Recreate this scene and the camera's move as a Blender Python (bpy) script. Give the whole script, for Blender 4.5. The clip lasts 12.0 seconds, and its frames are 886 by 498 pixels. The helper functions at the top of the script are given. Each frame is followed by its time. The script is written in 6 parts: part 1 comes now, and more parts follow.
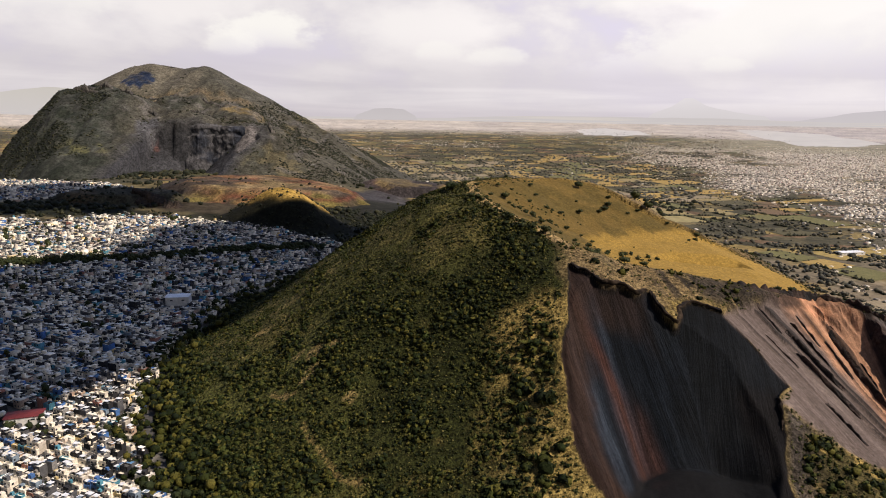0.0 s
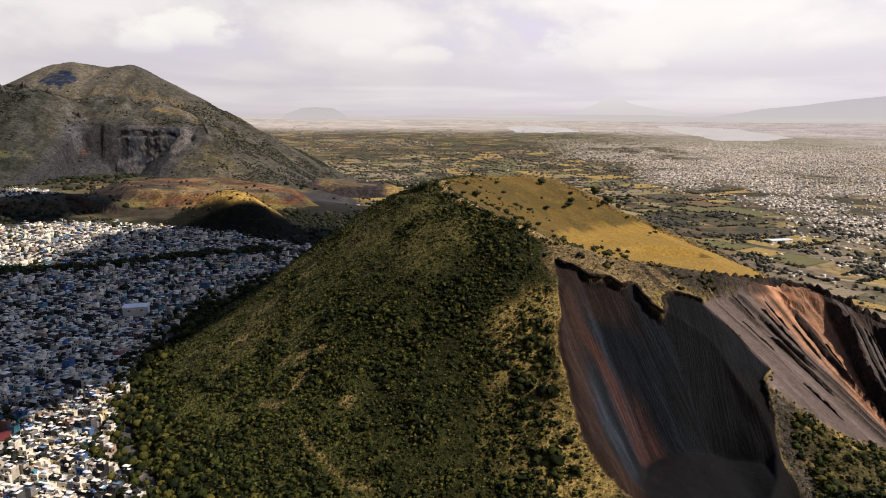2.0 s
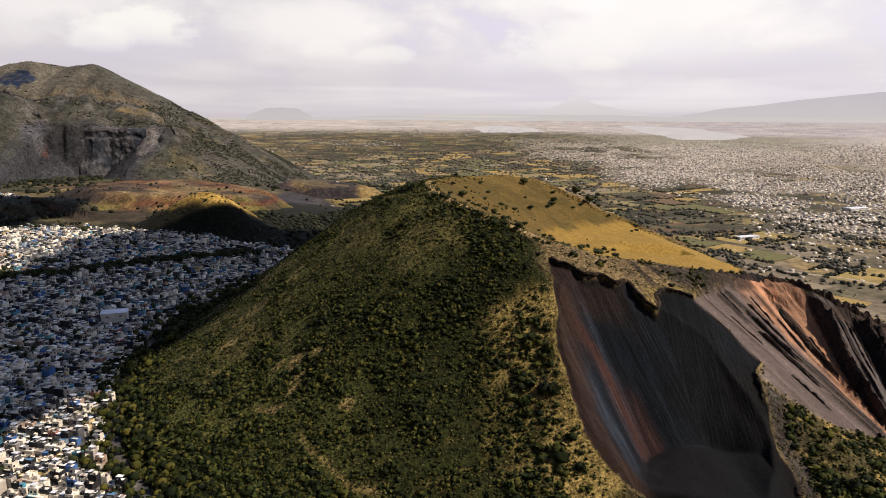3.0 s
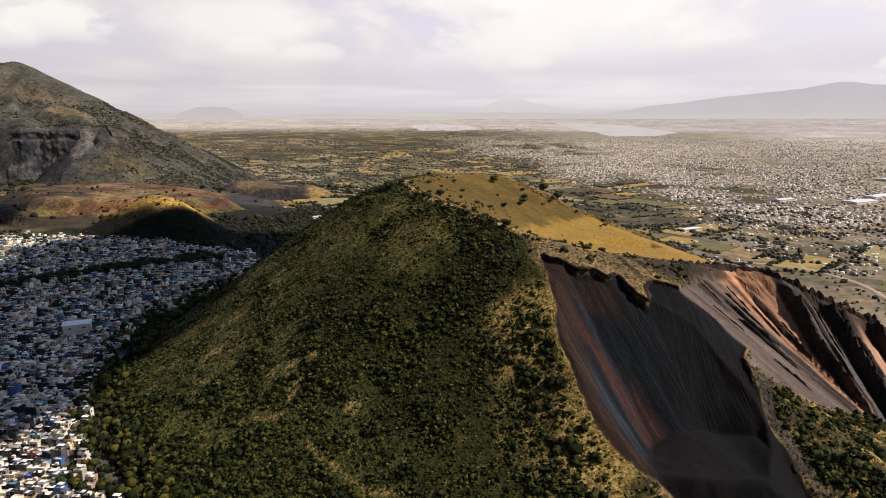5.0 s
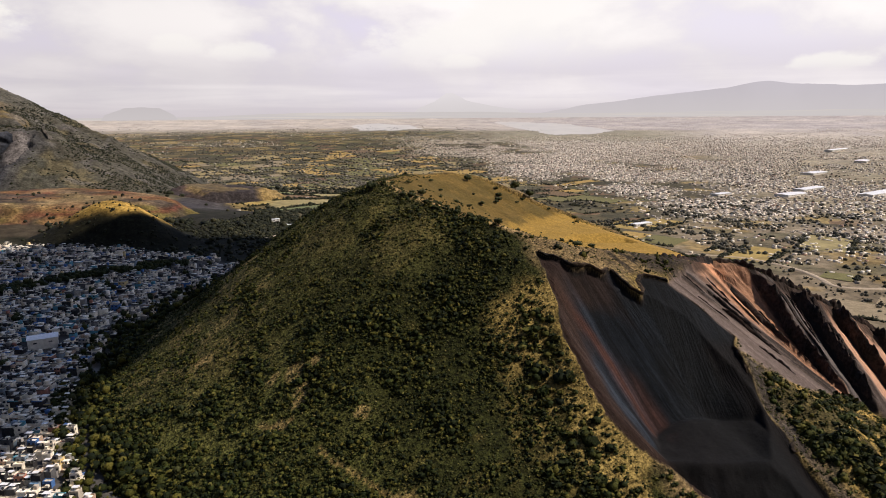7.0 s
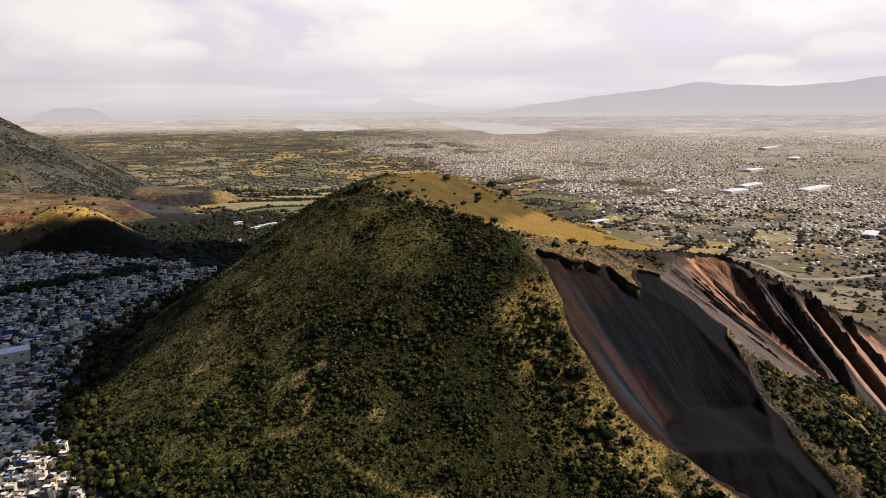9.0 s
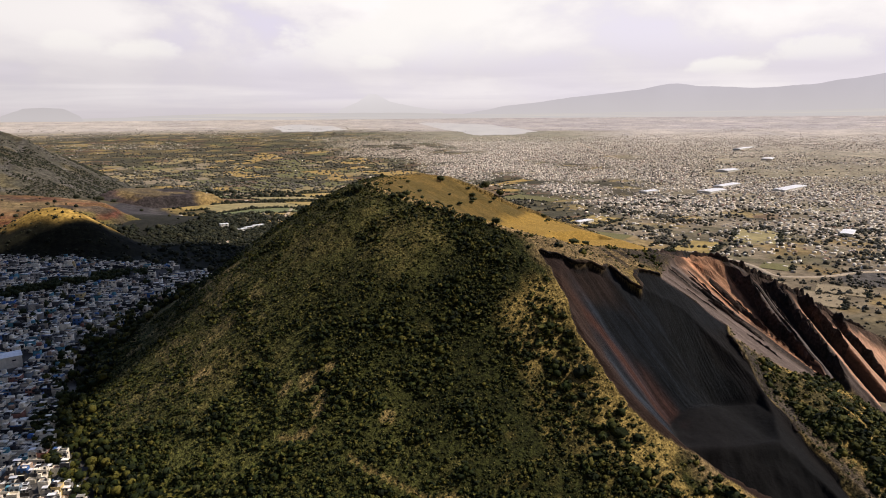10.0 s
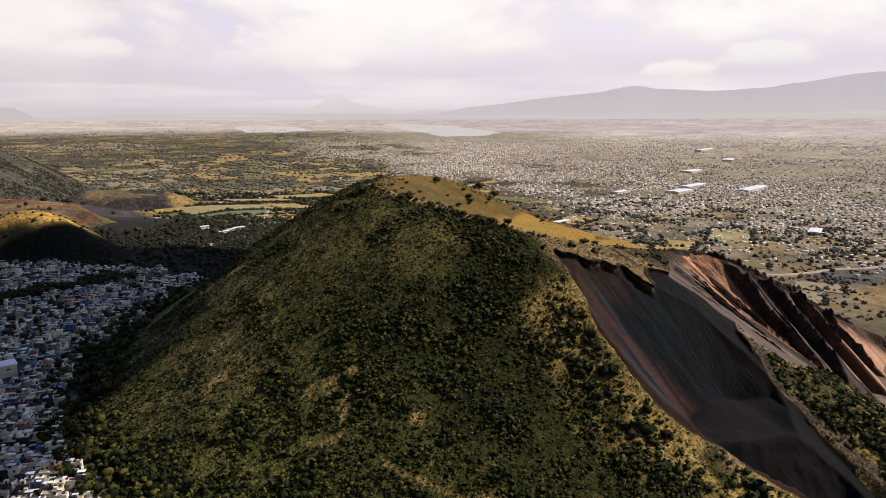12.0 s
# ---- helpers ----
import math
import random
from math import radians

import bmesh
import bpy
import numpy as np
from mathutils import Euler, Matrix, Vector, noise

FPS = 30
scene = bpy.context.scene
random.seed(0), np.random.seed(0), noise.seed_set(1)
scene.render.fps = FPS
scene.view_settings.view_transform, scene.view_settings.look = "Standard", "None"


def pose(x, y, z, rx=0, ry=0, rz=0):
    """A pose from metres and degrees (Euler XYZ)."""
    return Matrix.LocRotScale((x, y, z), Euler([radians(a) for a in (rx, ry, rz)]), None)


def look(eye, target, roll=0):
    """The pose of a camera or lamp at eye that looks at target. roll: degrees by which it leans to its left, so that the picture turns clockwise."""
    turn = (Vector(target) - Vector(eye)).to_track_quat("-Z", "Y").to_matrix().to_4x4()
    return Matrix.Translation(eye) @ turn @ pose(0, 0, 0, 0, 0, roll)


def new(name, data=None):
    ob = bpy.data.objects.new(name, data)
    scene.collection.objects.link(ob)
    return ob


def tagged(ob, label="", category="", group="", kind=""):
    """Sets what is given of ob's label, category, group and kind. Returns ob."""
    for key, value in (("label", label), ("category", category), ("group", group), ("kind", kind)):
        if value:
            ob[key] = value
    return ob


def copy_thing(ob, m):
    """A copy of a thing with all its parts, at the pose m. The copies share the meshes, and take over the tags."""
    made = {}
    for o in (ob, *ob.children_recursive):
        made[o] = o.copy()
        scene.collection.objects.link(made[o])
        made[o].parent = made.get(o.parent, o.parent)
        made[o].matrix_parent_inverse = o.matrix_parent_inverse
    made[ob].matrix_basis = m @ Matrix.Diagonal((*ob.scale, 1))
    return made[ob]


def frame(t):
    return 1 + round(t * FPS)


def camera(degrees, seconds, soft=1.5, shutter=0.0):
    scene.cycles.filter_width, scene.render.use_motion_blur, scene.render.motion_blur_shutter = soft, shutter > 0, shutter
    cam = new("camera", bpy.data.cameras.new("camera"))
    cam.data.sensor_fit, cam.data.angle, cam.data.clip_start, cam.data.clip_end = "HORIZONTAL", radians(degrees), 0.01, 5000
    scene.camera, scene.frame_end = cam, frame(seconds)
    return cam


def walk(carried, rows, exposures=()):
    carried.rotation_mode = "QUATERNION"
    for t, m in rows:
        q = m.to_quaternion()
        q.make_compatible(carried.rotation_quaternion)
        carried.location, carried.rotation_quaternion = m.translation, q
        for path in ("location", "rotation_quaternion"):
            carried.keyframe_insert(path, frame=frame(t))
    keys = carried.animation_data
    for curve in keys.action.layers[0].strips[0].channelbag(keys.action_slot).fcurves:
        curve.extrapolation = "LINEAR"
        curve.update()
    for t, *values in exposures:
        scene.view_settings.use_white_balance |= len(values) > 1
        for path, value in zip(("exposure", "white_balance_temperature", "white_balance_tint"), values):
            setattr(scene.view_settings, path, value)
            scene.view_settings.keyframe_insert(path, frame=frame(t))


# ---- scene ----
# ------------------------------------------------------------ camera and its flight
cam = camera(68.2, 12.0, soft=1.0)
PATH = [
    (0, (0.937, 0.368, 218.403), (0.933, 2.33, 218.013), 0.9),
    (0.5, (-7.282, 0.599, 218.416), (-7.233, 2.56, 218.027), 0.8),
    (1, (-15.564, 0.875, 218.437), (-15.459, 2.834, 218.046), 0.67),
    (1.5, (-23.852, 1.282, 218.471), (-23.696, 3.237, 218.08), 0.53),
    (2, (-32.211, 1.944, 218.504), (-32.002, 3.894, 218.112), 0.41),
    (2.5, (-40.523, 2.893, 218.527), (-40.263, 4.837, 218.135), 0.34),
    (3, (-48.921, 4.221, 218.556), (-48.607, 6.157, 218.165), 0.3),
    (5, (-82.442, 11.113, 219.003), (-81.934, 13.007, 218.607), -0.05),
    (5.5, (-90.587, 13.344, 219.081), (-90.034, 15.224, 218.686), -0.12),
    (6, (-98.808, 15.858, 219.181), (-98.208, 17.724, 218.783), -0.2),
    (6.5, (-106.99, 18.618, 219.272), (-106.347, 20.469, 218.873), -0.3),
    (7, (-115.169, 21.671, 219.325), (-114.482, 23.507, 218.927), -0.4),
    (9, (-146.601, 35.389, 219.466), (-145.754, 37.157, 219.067), -0.5),
    (9.5, (-154.129, 39.052, 219.485), (-153.249, 40.803, 219.086), -0.48),
    (10, (-161.397, 42.916, 219.498), (-160.486, 44.652, 219.101), -0.42),
    (10.5, (-168.506, 46.931, 219.494), (-167.566, 48.651, 219.097), -0.3),
    (11, (-175.645, 51.084, 219.483), (-174.68, 52.791, 219.087), -0.27),
    (11.5, (-182.787, 55.305, 219.473), (-181.797, 56.998, 219.078), -0.22),
    (12, (-189.961, 59.664, 219.46), (-188.946, 61.341, 219.066), -0.2),
]
walk(cam, [(t, look(eye, target, roll)) for t, eye, target, roll in PATH])

# ------------------------------------------------------------ sun, sky
SUN_TO = Vector((0.63, -0.28, 0.725)).normalized()
SUN_STRENGTH, SKY_STRENGTH = 5.0, 0.035
scene.view_settings.exposure = 0.0

sun_data = bpy.data.lights.new("sun", "SUN")
sun_data.energy, sun_data.angle, sun_data.color = SUN_STRENGTH, radians(0.5), (1.0, 0.862, 0.735)
sun_lamp = new("sun", sun_data)
sun_lamp.matrix_world = look(SUN_TO * 900, (0, 0, 0))


class Nodes:
    """Small helper to wire shader nodes."""

    def __init__(self, tree):
        self.tree = tree
        tree.nodes.clear()

    def add(self, kind, inputs=(), **props):
        n = self.tree.nodes.new(kind)
        for k, v in props.items():
            setattr(n, k, v)
        for key, v in dict(inputs).items():
            s = n.inputs[key]
            if isinstance(v, bpy.types.NodeSocket):
                self.tree.links.new(v, s)
            else:
                s.default_value = v
        return n

    def math(self, op, a, b=0.0, c=0.0, clamp=False):
        return self.add("ShaderNodeMath", {0: a, 1: b, 2: c}, operation=op, use_clamp=clamp).outputs[0]

    def mix(self, fac, a, b, blend="MIX"):
        n = self.add("ShaderNodeMix", {0: fac, 6: a, 7: b}, data_type="RGBA", blend_type=blend)
        return n.outputs[2]

    def ramp(self, fac, stops, interp="LINEAR"):
        n = self.add("ShaderNodeValToRGB", {0: fac})
        r = n.color_ramp
        r.interpolation = interp
        while len(r.elements) < len(stops):
            r.elements.new(0.5)
        for e, (p, c) in zip(r.elements, stops):
            e.position = p
            e.color = (*c, 1) if len(c) == 3 else c
        return n.outputs[0]

    def noise(self, vec, scale, detail=4.0, rough=0.55, dist=0.0):
        return self.add("ShaderNodeTexNoise", {"Vector": vec, "Scale": scale, "Detail": detail, "Roughness": rough, "Distortion": dist}).outputs[0]

    def range(self, v, a, b, c=0.0, d=1.0):
        return self.add("ShaderNodeMapRange", {0: v, 1: a, 2: b, 3: c, 4: d}, interpolation_type="SMOOTHSTEP").outputs[0]


world = bpy.data.worlds.new("sky")
scene.world = world
world.use_nodes = True
w = Nodes(world.node_tree)
sky = w.add("ShaderNodeTexSky", sky_type="NISHITA", sun_disc=False, sun_elevation=math.asin(SUN_TO.z),
            sun_rotation=math.atan2(SUN_TO.x, SUN_TO.y), air_density=1.2, dust_density=2.0, ozone_density=1.0)
blue = w.mix(1.0, sky.outputs[0], (SKY_STRENGTH, SKY_STRENGTH, SKY_STRENGTH * 1.05, 1), "MULTIPLY")
dirv = w.add("ShaderNodeTexCoord").outputs["Generated"]
sep = w.add("ShaderNodeSeparateXYZ", {0: dirv})
up = sep.outputs[2]
# clouds lie on a flat layer: the direction is divided by its rise
rise = w.math("ADD", w.math("MAXIMUM", up, 0.0), 0.045)
flat = w.add("ShaderNodeCombineXYZ", {0: w.math("DIVIDE", sep.outputs[0], rise), 1: w.math("DIVIDE", sep.outputs[1], rise), 2: 0.7})
layer = w.noise(flat.outputs[0], 0.22, 6.0, 0.5, 0.5)
stretch = w.add("ShaderNodeMapping", {0: dirv, 1: (0.35, 0.0, 0.0), 3: (1.0, 1.0, 2.1)})
puff = w.noise(stretch.outputs[0], 4.2, 9.0, 0.53, 0.15)
body = w.math("ADD", w.math("MULTIPLY", layer, 0.22), w.math("MULTIPLY", puff, 0.78))
cover = w.range(up, 0.15, 0.6, 0.06, -0.10)
mask = w.range(w.math("ADD", body, cover), 0.46, 0.58)
shade = w.range(body, 0.42, 0.62)
white = w.mix(shade, (0.74, 0.715, 0.74, 1), (0.95, 0.925, 0.895, 1))
skyc = w.mix(mask, w.mix(0.85, blue, (0.84, 0.80, 0.92, 1)), white)
# overhead sky, out of view, tuned bluer and brighter as fill light
high = w.range(up, 0.17, 0.40)
skyc = w.mix(high, skyc, w.mix(w.math("ADD", w.math("MULTIPLY", mask, 0.5), 0.3), blue, (0.64, 0.97, 1.84, 1)))
band = w.range(up, 0.05, 0.13, 1.0, 0.0)
grey = w.mix(w.range(layer, 0.35, 0.65), (0.65, 0.62, 0.64, 1), (0.77, 0.735, 0.74, 1))
skyc = w.mix(w.math("MULTIPLY", band, 0.7), skyc, grey)
# the sky is brighter towards the north-east
lit = w.range(w.add("ShaderNodeVectorMath", {0: dirv, 1: (0.77, 0.64, 0.0)}, operation="DOT_PRODUCT").outputs["Value"], 0.45, 1.0, 0.94, 1.10)
skyc = w.mix(1.0, skyc, w.add("ShaderNodeCombineColor", {0: lit, 1: lit, 2: lit}).outputs[0], "MULTIPLY")
haze = w.range(up, -0.01, 0.035, 1.0, 0.0)
skyc = w.mix(haze, skyc, (0.60, 0.56, 0.58, 1))
# sky dimmed behind the camera, to weaken the fill on shaded faces
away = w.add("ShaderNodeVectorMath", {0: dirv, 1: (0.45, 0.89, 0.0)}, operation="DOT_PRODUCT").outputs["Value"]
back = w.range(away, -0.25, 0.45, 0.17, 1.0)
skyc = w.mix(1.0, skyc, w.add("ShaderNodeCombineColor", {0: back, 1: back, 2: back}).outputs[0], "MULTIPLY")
skyc = w.mix(1.0, skyc, (1.012, 0.984, 1.006, 1), "MULTIPLY")
# cumulus: bearing and height in degrees, with ragged edges
bearing = w.math("MULTIPLY", w.math("ARCTAN2", sep.outputs[0], sep.outputs[1]), 57.296)
height = w.math("MULTIPLY", up, 57.296)
rag = w.math("SUBTRACT", w.noise(stretch.outputs[0], 16.0, 7.0, 0.6), 0.5)
soft_rag = w.math("SUBTRACT", w.noise(stretch.outputs[0], 5.0, 5.0, 0.55), 0.5)
# a tall bright bank that climbs towards the north-east
slant = w.math("ADD", w.math("MULTIPLY", w.math("SUBTRACT", bearing, 9.0), 0.34), 4.6)
edge = w.math("ADD", w.math("SUBTRACT", slant, height), w.math("ADD", w.math("MULTIPLY", rag, 5.0), w.math("MULTIPLY", soft_rag, 5.0)))
bank_ = w.math("MULTIPLY", w.range(edge, 0.0, 1.6), w.math("MULTIPLY", w.range(bearing, 6.0, 13.0), w.range(height, 3.2, 6.5)))
bank_ = w.math("MULTIPLY", bank_, w.range(bearing, 26.0, 40.0, 1.0, 0.25))
skyc = w.mix(w.math("MULTIPLY", bank_, 0.75), skyc, (0.985, 0.945, 0.915, 1))
for at, tall, wide, deep, much in ((-14.5, 6.3, 4.6, 2.3, 0.85), (-17.5, 5.4, 3.0, 1.6, 0.6), (4.0, 5.0, 3.2, 1.3, 0.55), (-0.5, 5.3, 2.6, 1.0, 0.4), (-33.0, 8.0, 8.0, 3.0, 0.6), (22.0, 4.2, 2.6, 1.0, 0.4), (50.0, 3.6, 3.4, 1.1, 0.7), (57.0, 4.4, 4.0, 1.3, 0.6), (60.0, 9.0, 6.0, 2.0, 0.6), (15.0, 9.4, 7.0, 1.6, 0.5)):
    du = w.math("DIVIDE", w.math("SUBTRACT", bearing, at), wide)
    dv = w.math("DIVIDE", w.math("SUBTRACT", height, tall), deep)
    dv = w.math("MULTIPLY", dv, w.range(dv, -0.3, 0.3, 1.7, 1.0))
    far_ = w.math("SQRT", w.math("ADD", w.math("MULTIPLY", du, du), w.math("MULTIPLY", dv, dv)))
    far_ = w.math("ADD", far_, w.math("ADD", w.math("MULTIPLY", rag, 1.5), w.math("MULTIPLY", soft_rag, 0.9)))
    puff_ = w.math("MULTIPLY", w.range(far_, 0.55, 1.0, 1.0, 0.0), w.range(dv, -0.9, 0.4, 0.15, 1.0))
    skyc = w.mix(w.math("MULTIPLY", puff_, much), skyc, (0.985, 0.95, 0.90, 1))
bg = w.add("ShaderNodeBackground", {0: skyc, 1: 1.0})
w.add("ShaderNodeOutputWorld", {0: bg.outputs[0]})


# ------------------------------------------------------------ unseen clouds, added out of view to shade parts of the land
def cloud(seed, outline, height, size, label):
    """An unseen heaped cloud, placed so that its shadow covers the outline, which is in the plan of the land."""
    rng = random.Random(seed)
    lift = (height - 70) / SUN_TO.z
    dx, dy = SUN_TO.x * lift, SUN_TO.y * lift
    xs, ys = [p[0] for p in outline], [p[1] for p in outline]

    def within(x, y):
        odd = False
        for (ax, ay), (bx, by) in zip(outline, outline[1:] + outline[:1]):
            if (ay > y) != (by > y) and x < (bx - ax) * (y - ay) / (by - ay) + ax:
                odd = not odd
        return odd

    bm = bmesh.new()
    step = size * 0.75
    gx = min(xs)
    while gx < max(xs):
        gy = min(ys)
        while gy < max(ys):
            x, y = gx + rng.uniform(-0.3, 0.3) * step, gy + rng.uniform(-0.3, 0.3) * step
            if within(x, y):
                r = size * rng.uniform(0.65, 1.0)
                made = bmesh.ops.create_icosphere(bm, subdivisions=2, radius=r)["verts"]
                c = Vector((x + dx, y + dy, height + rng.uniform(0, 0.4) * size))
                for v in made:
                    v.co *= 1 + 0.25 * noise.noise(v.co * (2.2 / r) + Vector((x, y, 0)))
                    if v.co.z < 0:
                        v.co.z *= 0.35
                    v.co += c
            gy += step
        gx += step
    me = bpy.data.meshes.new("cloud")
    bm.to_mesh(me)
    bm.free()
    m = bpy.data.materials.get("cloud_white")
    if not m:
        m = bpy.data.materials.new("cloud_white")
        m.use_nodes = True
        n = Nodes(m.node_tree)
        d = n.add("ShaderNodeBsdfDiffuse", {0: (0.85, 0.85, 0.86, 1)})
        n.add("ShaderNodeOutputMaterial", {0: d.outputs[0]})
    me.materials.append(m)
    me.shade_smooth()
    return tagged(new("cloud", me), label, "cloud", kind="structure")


# outlines fitted to the shadow edges that the camera sees
cloud(1, [(-330, 335), (-262, 345), (-240, 358), (-216, 372), (-203, 392), (-195, 420), (-174, 442), (-165, 490), (-143, 540), (-112, 600), (-75, 690), (-5, 760), (10, 800), (-40, 830), (-90, 822), (-150, 800), (-236, 788), (-265, 800), (-284, 792), (-305, 770), (-314, 745), (-318, 702), (-330, 678), (-338, 648), (-358, 628), (-388, 610), (-520, 530), (-480, 380), (-400, 335)], 950, 34, "unseen heaped cloud that shades the hillside town")
cloud(2, [(-760, 850), (-560, 835), (-470, 850), (-410, 885), (-450, 960), (-520, 1000), (-620, 1010), (-820, 1000)], 1000, 40, "small unseen heaped cloud that shades the foothills")

# ------------------------------------------------------------ materials
def material(name):
    m = bpy.data.materials.new(name)
    m.use_nodes = True
    return m, Nodes(m.node_tree)


def finish(n, colour, rough=0.9, bump=None, strength=0.5, distance=0.3, spec=0.25, metal=0.0):
    ins = {"Base Color": colour, "Roughness": rough, "Specular IOR Level": spec, "Metallic": metal}
    if bump is not None:
        ins["Normal"] = n.add("ShaderNodeBump", {"Strength": strength, "Distance": distance, "Height": bump}).outputs[0]
    sh = n.add("ShaderNodeBsdfPrincipled", ins)
    n.add("ShaderNodeOutputMaterial", {0: sh.outputs[0]})


def place(n):
    return n.add("ShaderNodeNewGeometry").outputs["Position"]


def soil_material(name, fine=0.6, broad=0.05, contrast=(0.55, 1.5), grain=False, clump=0.4, depth=1.2, patch=(0.5, 1.5)):
    """Earth whose colour, painted shade included, is set at each vertex ('soil'); grain and stains come from noise."""
    m, n = material(name)
    pos = place(n)
    base = n.add("ShaderNodeAttribute", attribute_name="soil").outputs["Color"]
    a = n.noise(pos, fine, 6.0, 0.65)
    b = n.noise(pos, broad, 5.0, 0.6)
    mid = n.noise(pos, clump, 3.0, 0.6)
    v = n.math("MULTIPLY", n.range(a, 0.28, 0.72, contrast[0], contrast[1]), n.range(b, 0.3, 0.7, 0.78, 1.22))
    v = n.math("MULTIPLY", v, n.range(mid, 0.33, 0.67, *patch))
    rough = n.math("ADD", n.math("MULTIPLY", a, 0.4), mid)
    if grain:
        amount = n.add("ShaderNodeAttribute", attribute_name="grain").outputs["Fac"]
        v = n.math("ADD", n.math("MULTIPLY", n.math("SUBTRACT", v, 1.0), amount), 1.0)
        rough = n.math("MULTIPLY", rough, amount)
    if grain:
        # loose ash runs down the quarry and the beds in fine streaks
        run = n.add("ShaderNodeAttribute", attribute_name="fall").outputs["Fac"]
        loose = n.add("ShaderNodeAttribute", attribute_name="scree").outputs["Fac"]
        along = n.add("ShaderNodeCombineXYZ", {0: run, 1: n.math("MULTIPLY", n.add("ShaderNodeSeparateXYZ", {0: pos}).outputs[1], 0.045), 2: 0.0}).outputs[0]
        fine_ = n.noise(along, 1.1, 5.0, 0.7)
        wide = n.noise(along, 0.28, 3.0, 0.55)
        lines = n.math("MULTIPLY", n.range(fine_, 0.3, 0.7, 0.62, 1.35), n.range(wide, 0.33, 0.67, 0.75, 1.25))
        v = n.math("MULTIPLY", v, n.math("ADD", n.math("MULTIPLY", n.math("SUBTRACT", lines, 1.0), loose), 1.0))
        rough = n.math("ADD", rough, n.math("MULTIPLY", n.math("MULTIPLY", fine_, loose), 0.5))
    col = n.mix(1.0, base, n.add("ShaderNodeCombineColor", {0: v, 1: v, 2: v}).outputs[0], "MULTIPLY")
    finish(n, col, 0.95, rough, 0.8, depth, 0.1)
    return m


M_hill = soil_material("hill_soil", 1.0, 0.05, (0.35, 1.8), grain=True, clump=0.42, depth=1.6)
M_far = soil_material("far_soil", 0.30, 0.02, (0.5, 1.5), clump=0.11, depth=1.3, patch=(0.72, 1.28))


def ground_material():
    """Plain: soil with a patchwork of fields where the 'fields' value is high."""
    m, n = material("plain_soil")
    pos = place(n)
    base = n.add("ShaderNodeAttribute", attribute_name="soil").outputs["Color"]
    amount = n.add("ShaderNodeAttribute", attribute_name="fields").outputs["Fac"]
    turn = n.add("ShaderNodeMapping", {0: pos, 2: (0, 0, 0.5), 3: (0.012, 0.021, 0.0)})
    cells = n.add("ShaderNodeTexVoronoi", {"Vector": turn.outputs[0], "Scale": 1.0, "Randomness": 0.8}, distance="CHEBYCHEV")
    pick = n.add("ShaderNodeSeparateColor", {0: cells.outputs["Color"]}).outputs[0]
    tone = n.ramp(pick, [(0.0, (0.060, 0.055, 0.034)), (0.3, (0.085, 0.074, 0.042)), (0.52, (0.13, 0.105, 0.052)), (0.68, (0.085, 0.085, 0.040)),
                         (0.78, (0.24, 0.18, 0.070)), (0.92, (0.13, 0.085, 0.050))], "CONSTANT")
    col = n.mix(amount, base, tone)
    a = n.noise(pos, 0.09, 7.0, 0.65)
    b = n.noise(pos, 0.012, 5.0, 0.6)
    v = n.math("MULTIPLY", n.range(a, 0.3, 0.7, 0.6, 1.35), n.range(b, 0.3, 0.7, 0.75, 1.25))
    even = n.add("ShaderNodeAttribute", attribute_name="even").outputs["Fac"]
    v = n.math("ADD", n.math("MULTIPLY", n.math("SUBTRACT", v, 1.0), n.math("SUBTRACT", 1.0, even)), 1.0)
    col = n.mix(1.0, col, n.add("ShaderNodeCombineColor", {0: v, 1: v, 2: v}).outputs[0], "MULTIPLY")
    finish(n, col, 0.95, a, 0.4, 2.0, 0.1)
    return m


M_ground = ground_material()


def leaf_material(name, stops, fine=1.4):
    m, n = material(name)
    pos = place(n)
    r = n.add("ShaderNodeNewGeometry").outputs["Random Per Island"]
    o = n.add("ShaderNodeObjectInfo").outputs["Random"]
    pick = n.math("FRACT", n.math("ADD", r, o))
    col = n.ramp(pick, stops)
    a = n.noise(pos, fine, 4.0, 0.6)
    v = n.range(a, 0.3, 0.7, 0.6, 1.4)
    col = n.mix(1.0, col, n.add("ShaderNodeCombineColor", {0: v, 1: v, 2: v}).outputs[0], "MULTIPLY")
    finish(n, col, 0.8, a, 0.8, 0.5, 0.15)
    return m


M_shrub = leaf_material("shrub_leaves", [(0.0, (0.0045, 0.0080, 0.0025)), (0.45, (0.0145, 0.0215, 0.0038)), (0.75, (0.045, 0.048, 0.0080)), (1.0, (0.100, 0.088, 0.017))])
M_tree = leaf_material("tree_leaves", [(0.0, (0.018, 0.026, 0.010)), (0.6, (0.032, 0.040, 0.014)), (1.0, (0.060, 0.062, 0.022))])
# haze is put into these two leaf colours, for trees out on the plain
M_hazetree = leaf_material("hazy_tree_leaves", [(0.0, (0.036, 0.037, 0.030)), (0.6, (0.066, 0.064, 0.048)), (1.0, (0.120, 0.110, 0.080))], 0.3)
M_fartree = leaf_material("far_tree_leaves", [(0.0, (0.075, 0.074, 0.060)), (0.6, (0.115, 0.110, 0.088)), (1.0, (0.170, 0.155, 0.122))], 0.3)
M_lightshrub = leaf_material("light_shrub_leaves", [(0.0, (0.010, 0.017, 0.004)), (0.4, (0.032, 0.044, 0.009)), (0.75, (0.066, 0.070, 0.0145)), (1.0, (0.108, 0.098, 0.026))])
M_plaintree = leaf_material("plain_tree_leaves", [(0.0, (0.010, 0.013, 0.008)), (0.6, (0.022, 0.025, 0.0135)), (1.0, (0.048, 0.047, 0.024))], 0.4)


